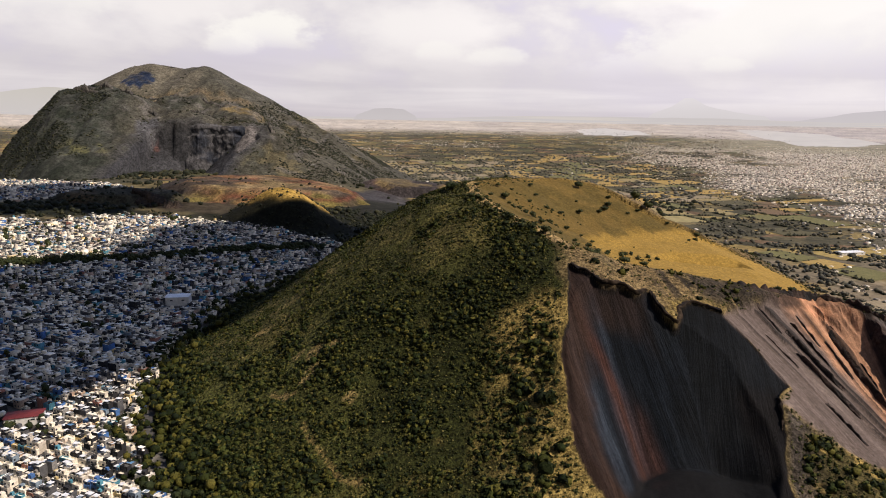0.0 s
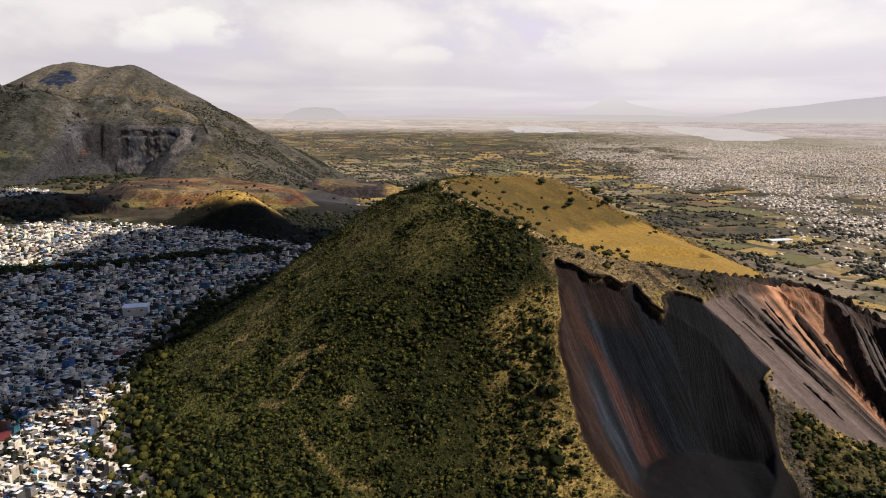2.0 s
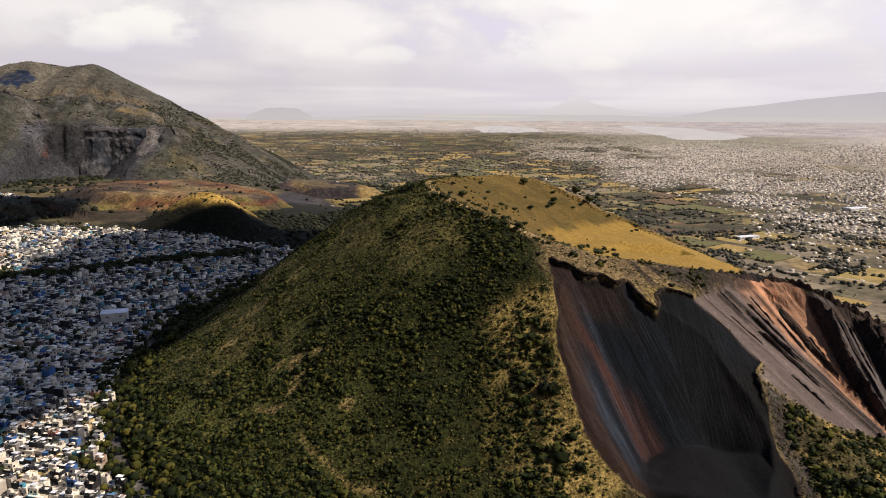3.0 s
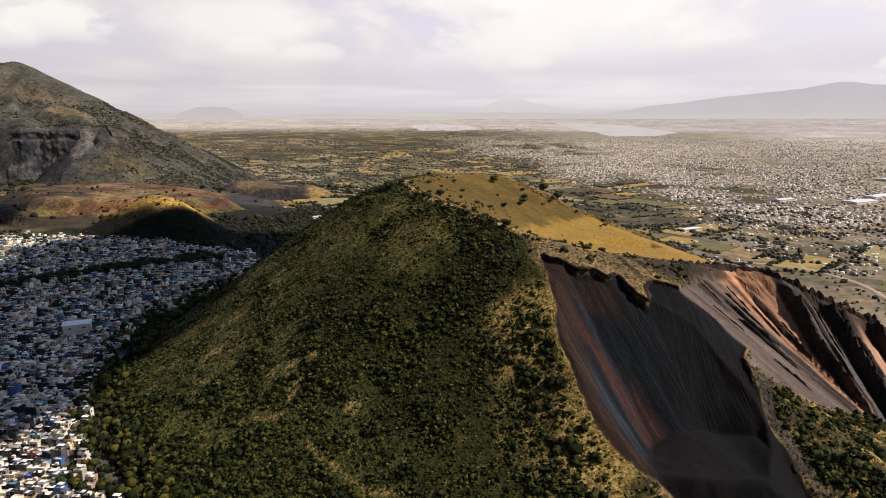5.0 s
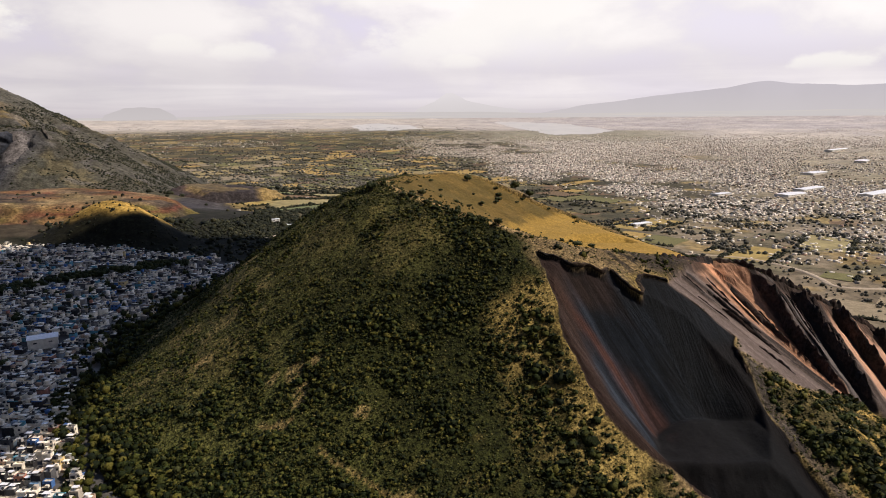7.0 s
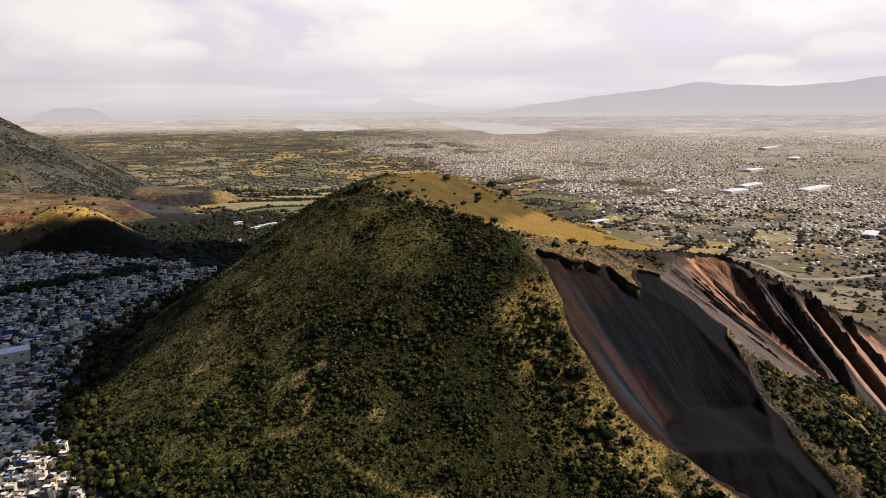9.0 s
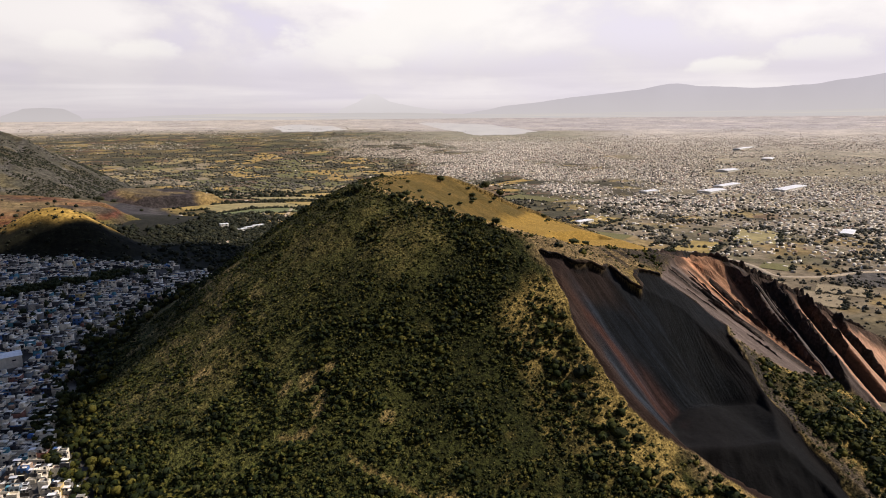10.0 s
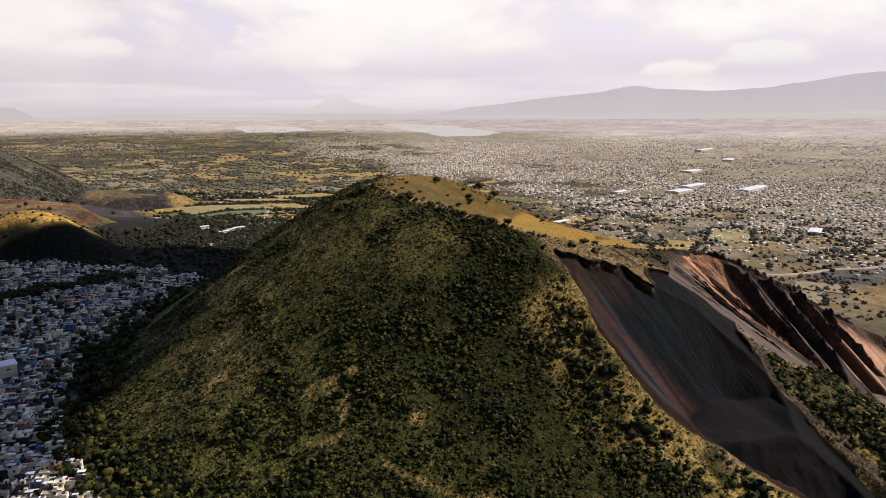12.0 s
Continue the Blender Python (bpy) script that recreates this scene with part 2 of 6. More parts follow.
def plain_material(name, colour, rough=0.8, vary=0.25, scale=0.8, metal=0.0):
    m, n = material(name)
    a = n.noise(place(n), scale, 5.0, 0.6)
    v = n.range(a, 0.3, 0.7, 1 - vary, 1 + vary)
    col = n.mix(1.0, (*colour, 1), n.add("ShaderNodeCombineColor", {0: v, 1: v, 2: v}).outputs[0], "MULTIPLY")
    finish(n, col, rough, a, 0.2, 0.1, 0.3, metal)
    return m


def varied(name, island, stops, rough=0.85, low=0.72):
    """Painted or bare masonry of which each piece takes its own tone."""
    m, n = material(name)
    pos = place(n)
    if island:
        pick = n.add("ShaderNodeNewGeometry").outputs["Random Per Island"]
    else:
        pick = n.add("ShaderNodeObjectInfo").outputs["Random"]
    tone = n.ramp(pick, stops, "CONSTANT")
    a = n.noise(pos, 0.9, 6.0, 0.65)
    b = n.noise(pos, 0.16, 3.0, 0.5)
    v = n.math("MULTIPLY", n.range(a, 0.3, 0.7, low, 1.15), n.range(b, 0.3, 0.7, 0.85, 1.12))
    col = n.mix(1.0, tone, n.add("ShaderNodeCombineColor", {0: v, 1: v, 2: v}).outputs[0], "MULTIPLY")
    finish(n, col, rough, a, 0.2, 0.1, 0.2)
    return m


WALLS = [(0.0, (0.030, 0.029, 0.031)), (0.20, (0.10, 0.10, 0.105)), (0.32, (0.26, 0.25, 0.235)), (0.41, (0.54, 0.48, 0.40)), (0.48, (0.88, 0.80, 0.66)), (0.81, (0.07, 0.16, 0.38)), (0.86, (0.10, 0.28, 0.36)),
         (0.905, (0.22, 0.28, 0.34)), (0.93, (0.42, 0.30, 0.22)), (0.965, (0.58, 0.45, 0.22)), (0.985, (0.34, 0.16, 0.12))]
ROOFS = [(0.0, (0.10, 0.098, 0.092)), (0.09, (0.35, 0.33, 0.29)), (0.22, (0.68, 0.62, 0.51)), (0.42, (0.86, 0.79, 0.66)), (0.64, (0.93, 0.88, 0.78)), (0.96, (0.30, 0.15, 0.11)), (0.97, (0.12, 0.24, 0.40))]
# raised tones: haze over the far town goes into its paint
FARWALLS = [(0.0, (0.24, 0.215, 0.185)), (0.25, (0.44, 0.395, 0.33)), (0.52, (0.68, 0.61, 0.51)), (0.76, (0.84, 0.78, 0.67)), (0.93, (0.36, 0.26, 0.20))]
M_house = varied("house_paint", False, WALLS)
M_houses = varied("house_paint_rows", True, WALLS)
M_roof = varied("roof_slab", False, ROOFS, 0.9)
M_roofs = varied("roof_slab_rows", True, ROOFS, 0.9)
M_farwall = varied("far_house_paint", True, FARWALLS)
M_window = plain_material("window_dark", (0.03, 0.035, 0.045), 0.25, 0.2)
M_tank = plain_material("tank_black", (0.03, 0.03, 0.032), 0.5, 0.2)
M_water = plain_material("silty_water", (0.52, 0.49, 0.42), 0.4, 0.06, 0.01)
M_bark = plain_material("bark", (0.09, 0.065, 0.045), 0.9, 0.3, 2.0)
M_metal = plain_material("sheet_metal", (0.72, 0.73, 0.74), 0.45, 0.12, 0.4)
M_wallwhite = plain_material("white_wall", (0.70, 0.68, 0.64), 0.85, 0.15, 0.4)

# ------------------------------------------------------------ shape of the land
LATTICE = np.random.RandomState(7).rand(256, 256)


def vnoise(x, y):
    xi, yi = np.floor(x).astype(int), np.floor(y).astype(int)
    fx, fy = x - xi, y - yi
    fx, fy = fx * fx * (3 - 2 * fx), fy * fy * (3 - 2 * fy)
    a, b = LATTICE[xi & 255, yi & 255], LATTICE[(xi + 1) & 255, yi & 255]
    c, d = LATTICE[xi & 255, (yi + 1) & 255], LATTICE[(xi + 1) & 255, (yi + 1) & 255]
    return (a * (1 - fx) + b * fx) * (1 - fy) + (c * (1 - fx) + d * fx) * fy


def fbm(x, y, size, octaves=4, seed=0.0):
    """Noise of mean 0, about -1 to 1."""
    total, amp, norm = 0, 1.0, 0
    for k in range(octaves):
        f = 2 ** k / size
        total = total + amp * (vnoise(x * f + 17.3 * k + seed, y * f + 9.1 * k + 2.7 * seed) - 0.5)
        norm += amp
        amp *= 0.5
    return 2.6 * total / norm


def ridged(x, y, size, octaves=3, seed=0.0):
    """0 to 1 with sharp crests."""
    total, amp, norm = 0, 1.0, 0
    for k in range(octaves):
        f = 2 ** k / size
        total = total + amp * (1 - np.abs(2 * vnoise(x * f + 5.3 * k + seed, y * f + 7.7 * k + seed) - 1))
        norm += amp
        amp *= 0.5
    return total / norm


def sstep(v, a, b):
    t = np.clip((v - a) / (b - a), 0, 1)
    return t * t * (3 - 2 * t)


def smax(a, b, k):
    h = np.clip(0.5 + 0.5 * (a - b) / k, 0, 1)
    return b * (1 - h) + a * h + k * h * (1 - h)


def segments(line, closed=False):
    pts = list(line) + ([line[0]] if closed else [])
    return list(zip(pts[:-1], pts[1:]))


def from_ridge(x, y, line, drop):
    """Highest of the slopes that fall from a ridge line (x, y, z) by drop(distance)."""
    best = np.full(np.shape(x), -1e3)
    for (ax, ay, az), (bx, by, bz) in segments(line):
        ux, uy = bx - ax, by - ay
        t = np.clip(((x - ax) * ux + (y - ay) * uy) / (ux * ux + uy * uy + 1e-9), 0, 1)
        d = np.hypot(x - ax - t * ux, y - ay - t * uy)
        best = np.maximum(best, az + t * (bz - az) - drop(d))
    return best


def inside(x, y, poly):
    hit = np.zeros(np.shape(x), bool)
    for (ax, ay), (bx, by) in segments(poly, True):
        cross = ((ay > y) != (by > y)) & (x < (bx - ax) * (y - ay) / (by - ay + 1e-12) + ax)
        hit ^= cross
    return hit


def signed(x, y, poly):
    """Distance to a polygon's outline, positive within."""
    d = np.full(np.shape(x), 1e9)
    for (ax, ay), (bx, by) in segments(poly, True):
        ux, uy = bx - ax, by - ay
        t = np.clip(((x - ax) * ux + (y - ay) * uy) / (ux * ux + uy * uy + 1e-9), 0, 1)
        d = np.minimum(d, np.hypot(x - ax - t * ux, y - ay - t * uy))
    return np.where(inside(x, y, poly), d, -d)


# the plain: flat at PLAIN, a broad fan between the two hills, and drawn up towards the horizon far out
PLAIN, CENTRE = 28.0, (-90.0, 20.0)
FLAT_TO, EDGE, EYE = 1500.0, 4560.0, 219.0


def lift(r):
    """The plain curves gently up far out, so that its rim stands just under the horizon."""
    return 177 * (np.maximum(r - FLAT_TO, 0) / (EDGE - FLAT_TO)) ** 2


def drawn_out(r):
    """The distance at which a flat plain would show under the same angle."""
    return (EYE - PLAIN) * r / (EYE - PLAIN - lift(r))


def ground_z(x, y):
    fan = 80 * np.exp(-(np.hypot(x + 500, y - 1150) / 660) ** 2.4)
    z = PLAIN + fan + 0.8 * fbm(x, y, 90, 3)
    z = z + 10 * np.exp(-(np.hypot(x + 160, y - 715) / 105) ** 2) - 5 * np.exp(-(np.hypot(x + 340, y - 815) / 70) ** 2) - 19 * np.exp(-(np.hypot(x + 60, y - 1200) / 105) ** 2)
    return z + lift(np.hypot(x - CENTRE[0], y - CENTRE[1]))


RIDGE = [(19, 508, 171.5), (21, 480, 168), (33, 444, 161.5), (58, 410, 153), (70, 388, 149), (86, 373, 144), (104, 371, 139), (135, 371, 134), (165, 374, 128), (198, 376, 121), (224, 385, 118), (236, 382, 116)]
RIM = [(19, 508, 171.5), (60, 560, 170.5), (105, 592, 168), (130, 597, 164), (147, 592, 157), (162, 578, 147), (190, 567, 136), (214, 563, 125.5), (236, 545, 117.5), (252, 519, 105), (262, 470, 98), (252, 420, 102), (236, 382, 113)]
FIN = [(236, 382, 116), (247, 369, 112), (262, 358, 104), (300, 350, 87), (341, 341, 65), (380, 318, 42), (420, 290, 20)]
CRATER = [p[:2] for p in RIDGE] + [p[:2] for p in RIM[-2:0:-1]]
PIT = [(72, 360), (80, 353), (86, 343), (95, 344), (104, 339), (112, 343), (117, 332), (122, 326), (126, 338), (134, 345), (143, 341), (151, 338), (161, 322), (167, 311), (171, 301), (161, 292), (157, 276), (151, 262),
       (148, 235), (144, 170), (104, 170), (92, 212), (77, 234), (66, 251), (60, 267), (59, 284), (60, 305)]
PIT_FLOOR = [(86, 258), (96, 272), (125, 267), (143, 258), (142, 225), (136, 165), (80, 165), (78, 222)]
# the eroded eastern flank: a plane of bedded ash, ribs that run down it, and a bushy bank below
EAST = [(151, 338), (165, 352), (185, 364), (198, 372), (216, 382), (236, 381), (247, 368), (262, 357), (300, 349), (341, 340), (400, 300), (430, 140), (144, 140), (148, 235), (151, 262), (157, 276), (161, 292), (171, 301), (161, 322)]
GULLY = EAST[:11] + [(410, 200), (330, 185), (270, 215), (262, 245), (255, 270), (243, 279), (215, 275), (197, 271), (176, 281), (160, 288), (171, 301), (161, 322)]


def slope_along(a):
    return np.interp(a, [180, 195, 226, 243, 270, 304], [0.60, 0.577, 0.25, -0.08, -0.2, -0.17])


def bed_place(x, y):
    """Which bed lies at a place: the beds fan out down the eastern flank."""
    a = x * 1.0
    for _ in range(8):
        a = 0.5 * a + 0.5 * (x - (345 - y) * slope_along(a))
    return a


BED_STEPS = [(150, 0), (163, 0), (164.5, 1.2), (171, 0), (182, 0), (183.5, 2.1), (190, 0.5), (192.5, 0.2), (194.2, 2.4), (202, 0.5), (203.5, 1.8), (211, 0.2), (216, 0.0), (217.5, 1.5), (224.5, 0), (226.6, 3.4), (233, 0.5),
             (241.5, -5.5), (245, 7.5), (250, 5.0), (251.5, 6.0), (258, 3), (266, -4), (270.5, 7), (276, 4), (278, 6), (290, 0.5), (301, -5), (304.5, 6.5), (322, 1), (335, -3), (338, 4), (360, 0)]


def east_z(x, y):
    """Bedded ash flank, and the height of its ribs over the mean slope."""
    near = 117 - 0.45 * (x - 151) + 0.43 * (y - 338)
    line = RIDGE[6:] + FIN[1:]
    lx = [p[0] for p in line]
    far = np.interp(x, lx, [p[2] for p in line]) - 0.72 * (np.interp(x, lx, [p[1] for p in line]) - y)
    return smax(near, far, 6.0)


BARE_SPOTS = [(-133, 560, 8), (-123, 567, 6), (-102, 536, 8), (-95, 528, 6), (-84, 519, 7), (-151, 505, 7), (-84, 369, 5), (-74, 364, 8), (-62, 361, 5), (-71, 350, 6), (-75, 343, 4), (-94, 345, 4), (-86, 337, 4), (-48, 321, 4), (-120, 420, 6), (-104, 500, 6), (-140, 512, 7)]
TRACKS = [[(-71, 314), (-66, 304), (-58, 294), (-52, 286), (-46, 277), (-36, 272)], [(-96, 346), (-90, 339), (-84, 334), (-80, 336)]]


def outer_drop(d):
    d = np.sqrt(d * d + 64) - 8
    return np.interp(d, [0, 25, 50, 75, 100, 125, 150, 175, 200, 225, 260, 320, 600], [0, 10.5, 26, 43, 60, 78, 95, 109, 121, 133, 152, 184, 340])


def hill_parts(x, y):
    """Height of the near hill, and the plan values that tell its soils apart."""
    crest = np.maximum(from_ridge(x, y, RIDGE, outer_drop), from_ridge(x, y, RIM, outer_drop))
    crest = np.maximum(crest, from_ridge(x, y, FIN, lambda d: 0.62 * (np.sqrt(d * d + 9) - 3)))
    crater = signed(x, y, CRATER)
    bowl = np.maximum(from_ridge(x, y, RIDGE, lambda d: 0.42 * d), from_ridge(x, y, RIM, lambda d: 0.46 * d))
    floor = 123 - 0.06 * (x - 190) - 0.24 * np.maximum(x - 208, 0) + 0.03 * (y - 500)
    bowl = smax(bowl, floor, 5.0)
    z = np.where(crater > 0, np.minimum(bowl, crest + 30), crest)
    z = z + 0.9 * fbm(x, y, 26, 4) + 2.2 * fbm(x, y, 80, 2, 3.0) * sstep(-crater, 4, 40)
    z = z - 11 * np.exp(-((x - 28) / 42) ** 2 - ((y - 302) / 50) ** 2)
    # eroded eastern flank with ribs that rise steeply on their west side
    wob = 2.6 * fbm(x, y, 9, 4, 4.0)
    east = signed(x, y, EAST)
    gully = signed(x, y, GULLY) + 0.6 * wob
    place_ = bed_place(x, y) + 1.5 * fbm(x * 0.9, y * 0.2, 14, 3, 3.0) + 0.5 * fbm(x, y, 5, 2, 4.0)
    ribs = np.interp(place_, [p[0] for p in BED_STEPS], [p[1] for p in BED_STEPS])
    thin = place_ < 236
    broken = sstep(vnoise(np.floor(place_ / 9.5) * 3.7 + 1.3, y / 16 + place_ * 0.3), 0.22, 0.42)
    ribs = np.where(thin, ribs * broken, ribs * (0.75 + 0.5 * vnoise(place_ / 30, y / 13)))
    crestward = np.interp(x, [p[0] for p in RIDGE[6:] + FIN[1:]], [p[1] for p in RIDGE[6:] + FIN[1:]]) - y
    ribs = ribs * sstep(crestward, 3, 16) * sstep(gully, -3, 5)
    crags = sstep(crestward, -3, 2) * (1 - sstep(crestward, 14, 26)) * sstep(x, 214, 232) * (1 - sstep(x, 395, 420))
    flank = east_z(x, y) + ribs + crags * (9.0 * (ridged(x + 0.2 * y, y * 0.35, 11, 4, 5.0) - 0.62)) + 0.5 * fbm(x, y, 12, 3, 1.0)
    flank = flank + 2.0 * sstep(-gully, 3, 14) * (1 - sstep(-gully, 40, 70)) + 1.2 * fbm(x, y, 20, 3, 9.0) * sstep(-gully, 3, 14)
    flank = flank - 17 * (1 - sstep(-signed(x, y, PIT), 0, 42)) * (1 - sstep(y, 258, 288))
    e = sstep(east, -3, 3)
    z = z * (1 - e) + flank * e
    # quarry: worked floor, scree wall and a broken upper edge
    pit = signed(x, y, PIT) + wob * (1 - 0.35 * sstep(x, 145, 152))
    fl = -np.minimum(signed(x, y, PIT_FLOOR), 0)
    away = np.clip((x - 145) / 25, 0, 1)
    fan = 7.0 * (1 - sstep(np.hypot((x - 118) / 34, (y - 272) / 34), 0.0, 1.0))
    wall = 57.5 + np.maximum(fl * (1.0 + 0.7 * away), fan) + 0.9 * fbm(x, y, 14, 4, 8.0) + 7 * sstep(x, 128, 146) * (1 - sstep(y, 262, 285))
    # the worked floor ends at a lower face, which falls away southwards
    lower = np.maximum(0, 250 - 0.45 * (x - 88) + 0.6 * wob - y)
    wall = wall - np.minimum(1.0 * lower * sstep(pit, 0, 14), 24) - 1.6 * sstep(lower, 2, 6) * ridged(x - 0.3 * y, y * 0.1, 9, 3, 7.0) * sstep(pit, 0, 14)
    z = np.where(pit > -1.0, np.minimum(z, wall + 40 * sstep(-pit, 0, 1.5)), z)
    rills = ridged(x + 0.24 * (y - 300) * sstep(x, 150, 110) + 0.2 * (300 - y) * sstep(x, 118, 140), y * 0.05, 8.0, 4, 2.0)
    z = z - sstep(pit, 0, 1.1) * (1.9 - 0.7 * sstep(x, 124, 134) + 0.5 * rills) * sstep(y, 262, 285)
    # ledges of dark bed rock down the left side of the quarry wall
    side = x - np.interp(y, [212, 251, 267, 284, 305, 360], [92, 66, 60, 59, 60, 72])
    ledge = sstep(pit, 0.5, 2) * (1 - sstep(side, 9, 13)) * sstep(y, 262, 275) * (1 - sstep(y, 318, 332))
    z = z + 1.6 * ledge * (ridged(x * 0.9 + 0.55 * y, 0.25 * y, 7, 3, 11.0) - 0.5)
    fin = np.clip(np.where(thin, sstep(ribs, 0.7, 1.5), 0), 0, 1)
    return z, crater, pit, gully, fin, rills, fl, place_, crags, crestward


def hill_z(x, y):
    return hill_parts(x, y)[0]


def far_drop(d):
    return 0.56 * (np.sqrt(d * d + 400) - 20)


FAR_RIDGES = [
    [(-775, 1700, 334), (-748, 1715, 341), (-700, 1735, 336), (-672, 1735, 333), (-640, 1715, 338), (-612, 1700, 337), (-560, 1690, 312), (-500, 1690, 278), (-372, 1650, 208), (-205, 1625, 96)],
    [(-748, 1712, 341), (-744, 1640, 308), (-715, 1570, 266)],
    [(-612, 1700, 337), (-565, 1630, 302), (-520, 1565, 266), (-470, 1515, 236)],
    [(-715, 1568, 262), (-640, 1548, 258), (-560, 1530, 252), (-480, 1505, 236), (-440, 1500, 229)],
    [(-930, 1500, 180), (-870, 1462, 240), (-812, 1450, 270), (-740, 1450, 286), (-700, 1438, 266), (-650, 1425, 240)],
    [(-650, 1425, 236), (-560, 1400, 226), (-500, 1390, 218), (-420, 1385, 208), (-380, 1378, 196)],
    [(-440, 1500, 229), (-370, 1440, 186), (-320, 1400, 150), (-270, 1370, 120)],
]
QUARRY = [(-592, 1340), (-545, 1333), (-512, 1343), (-470, 1346), (-440, 1342), (-400, 1344), (-376, 1352), (-368, 1318), (-400, 1220), (-430, 1100), (-600, 1100)]


def volcano_parts(x, y):
    z = np.maximum.reduce([from_ridge(x, y, line, far_drop) for line in FAR_RIDGES])
    z = z - 8 * np.exp(-((x + 672) / 48) ** 2 - ((y - 1668) / 62) ** 2)
    calm = 1 - 0.85 * sstep(y, 1560, 1610) * sstep(z, 230, 255)
    z = z + 8 * fbm(x, y, 90, 5, 1.0) * sstep(z, 100, 160) * calm
    gullies = ridged(x, y * 0.6, 75, 4, 3.0)
    z = z - 13 * sstep(gullies, 0.45, 0.95) * sstep(z, 110, 200) * calm + 4
    z = z + 4.0 * fbm(x, y, 30, 4, 6.0) * sstep(z, 105, 130) * calm
    west = -(x + 836 + 0.56 * (y - 1450))
    z = z - 0.62 * (np.sqrt(np.maximum(west, 0) ** 2 + 400) - 20)
    quarry = signed(x, y, QUARRY) + 6 * fbm(x, y, 22, 3, 2.0)
    scree = np.maximum(194 - 0.95 * np.hypot(x + 394, y - 1346), 186 - 0.95 * np.hypot(x + 600, y - 1352)) + 2 * fbm(x, y, 12, 3, 3.0)
    cut = np.maximum(104, 188 - 9.0 * np.maximum(quarry - 1, 0) + 9 * ridged(x, y * 0.3, 30, 3, 2.0))
    z = np.where(quarry > 0, np.minimum(z, np.maximum(cut, scree)), z)
    return z, quarry


def mound_z(x, y, spot):
    cx, cy, top, rx, ry, turn = spot
    c, s = math.cos(turn), math.sin(turn)
    u, v = (x - cx) * c + (y - cy) * s, -(x - cx) * s + (y - cy) * c
    d = np.hypot(u / rx, v / ry)
    d0 = 0.62 if spot[2] < 20 else 0.0
    d = d + (0.10 * fbm(x, y, 40, 3, cx + 1) if d0 else 0)
    if d0:
        f = 1 - sstep(d, d0, 1.0)
        f = 0.35 * f + 0.65 * (np.floor(f * 4) + sstep(f * 4 - np.floor(f * 4), 0.55, 1.0)) / 4
        return top * f - 2.5 * sstep(d, 0.8, 1.2) + 1.0 * fbm(x, y, 18, 3, cx) * sstep(1.1 - d, 0, 0.3)
    return top * (1 - sstep(d, d0, 1.0)) - 2.5 * sstep(d, 0.8, 1.2) + 1.5 * fbm(x, y, 25, 3, cx) * sstep(1.1 - d, 0, 0.3)


MOUNDS = {  # centre, height above the plain, half-lengths, turn
    "golden": (-205, 832, 42, 105, 70, -0.35),
    "red_mesa": (-290, 1030, 17, 185, 130, 0.10),
    "slag": (-62, 1312, 17, 118, 60, 0.22),
    "dark_bank": (-455, 915, 11, 105, 50, 0.1),
}


def land_z(x, y):
    """Top of whatever lies at a place."""
    z = ground_z(x, y)
    near = hill_z(x, y)
    return np.maximum(z, near)


# ------------------------------------------------------------ meshes from height
def sheet(name, X, Y, Z, keep, colours, mat, extra=None, parent=None, facets=None):
    """A surface over a grid of places, with soil colours at its vertices."""
    h, wd = X.shape
    idx = np.arange(h * wd).reshape(h, wd)
    quads = np.stack([idx[:-1, :-1], idx[:-1, 1:], idx[1:, 1:], idx[1:, :-1]], -1).reshape(-1, 4)
    quads = quads[keep.reshape(-1)[quads].any(1)]
    used = np.unique(quads)
    where = np.full(h * wd, -1)
    where[used] = np.arange(len(used))
    co = np.stack([X, Y, Z], -1).reshape(-1, 3)[used]
    me = mesh_of(name, co, where[quads])
    paint(me, "soil", colours.reshape(-1, 3)[used])
    for key, v in (extra or {}).items():
        at = me.attributes.new(key, "FLOAT", "POINT")
        at.data.foreach_set("value", v.reshape(-1)[used].astype(np.float32))
    me.shade_smooth()
    if facets is not None:
        flat = facets.reshape(-1)[quads].any(1)
        me.polygons.foreach_set("use_smooth", ~flat)
    me.materials.append(mat)
    ob = new(name, me)
    ob.parent = parent
    return ob


def mesh_of(name, co, faces):
    me = bpy.data.meshes.new(name)
    n, k = len(faces), len(faces[0])
    me.vertices.add(len(co))
    me.vertices.foreach_set("co", np.ascontiguousarray(co, np.float32).reshape(-1))
    me.loops.add(n * k)
    me.loops.foreach_set("vertex_index", np.ascontiguousarray(faces, np.int32).reshape(-1))
    me.polygons.add(n)
    me.polygons.foreach_set("loop_start", np.arange(0, n * k, k, dtype=np.int32))
    me.update(calc_edges=True)
    me.validate()
    return me


def paint(me, key, rgb):
    at = me.attributes.new(key, "FLOAT_COLOR", "POINT")
    at.data.foreach_set("color", np.concatenate([rgb, np.ones((len(rgb), 1))], 1).astype(np.float32).reshape(-1))


def blend(base, colour, amount):
    return base * (1 - amount[..., None]) + np.array(colour) * amount[..., None]


# ---- the plain, one sheet to the horizon
LAKES = [[(1743, 3921), (1888, 3852), (2055, 3655), (2110, 3354), (2125, 3150), (1883, 3127), (1702, 3164), (1742, 3360), (1720, 3596), (1695, 3777)],
         [(802, 4093), (978, 4138), (1141, 3995), (1158, 3798), (967, 3769), (839, 3871)]]


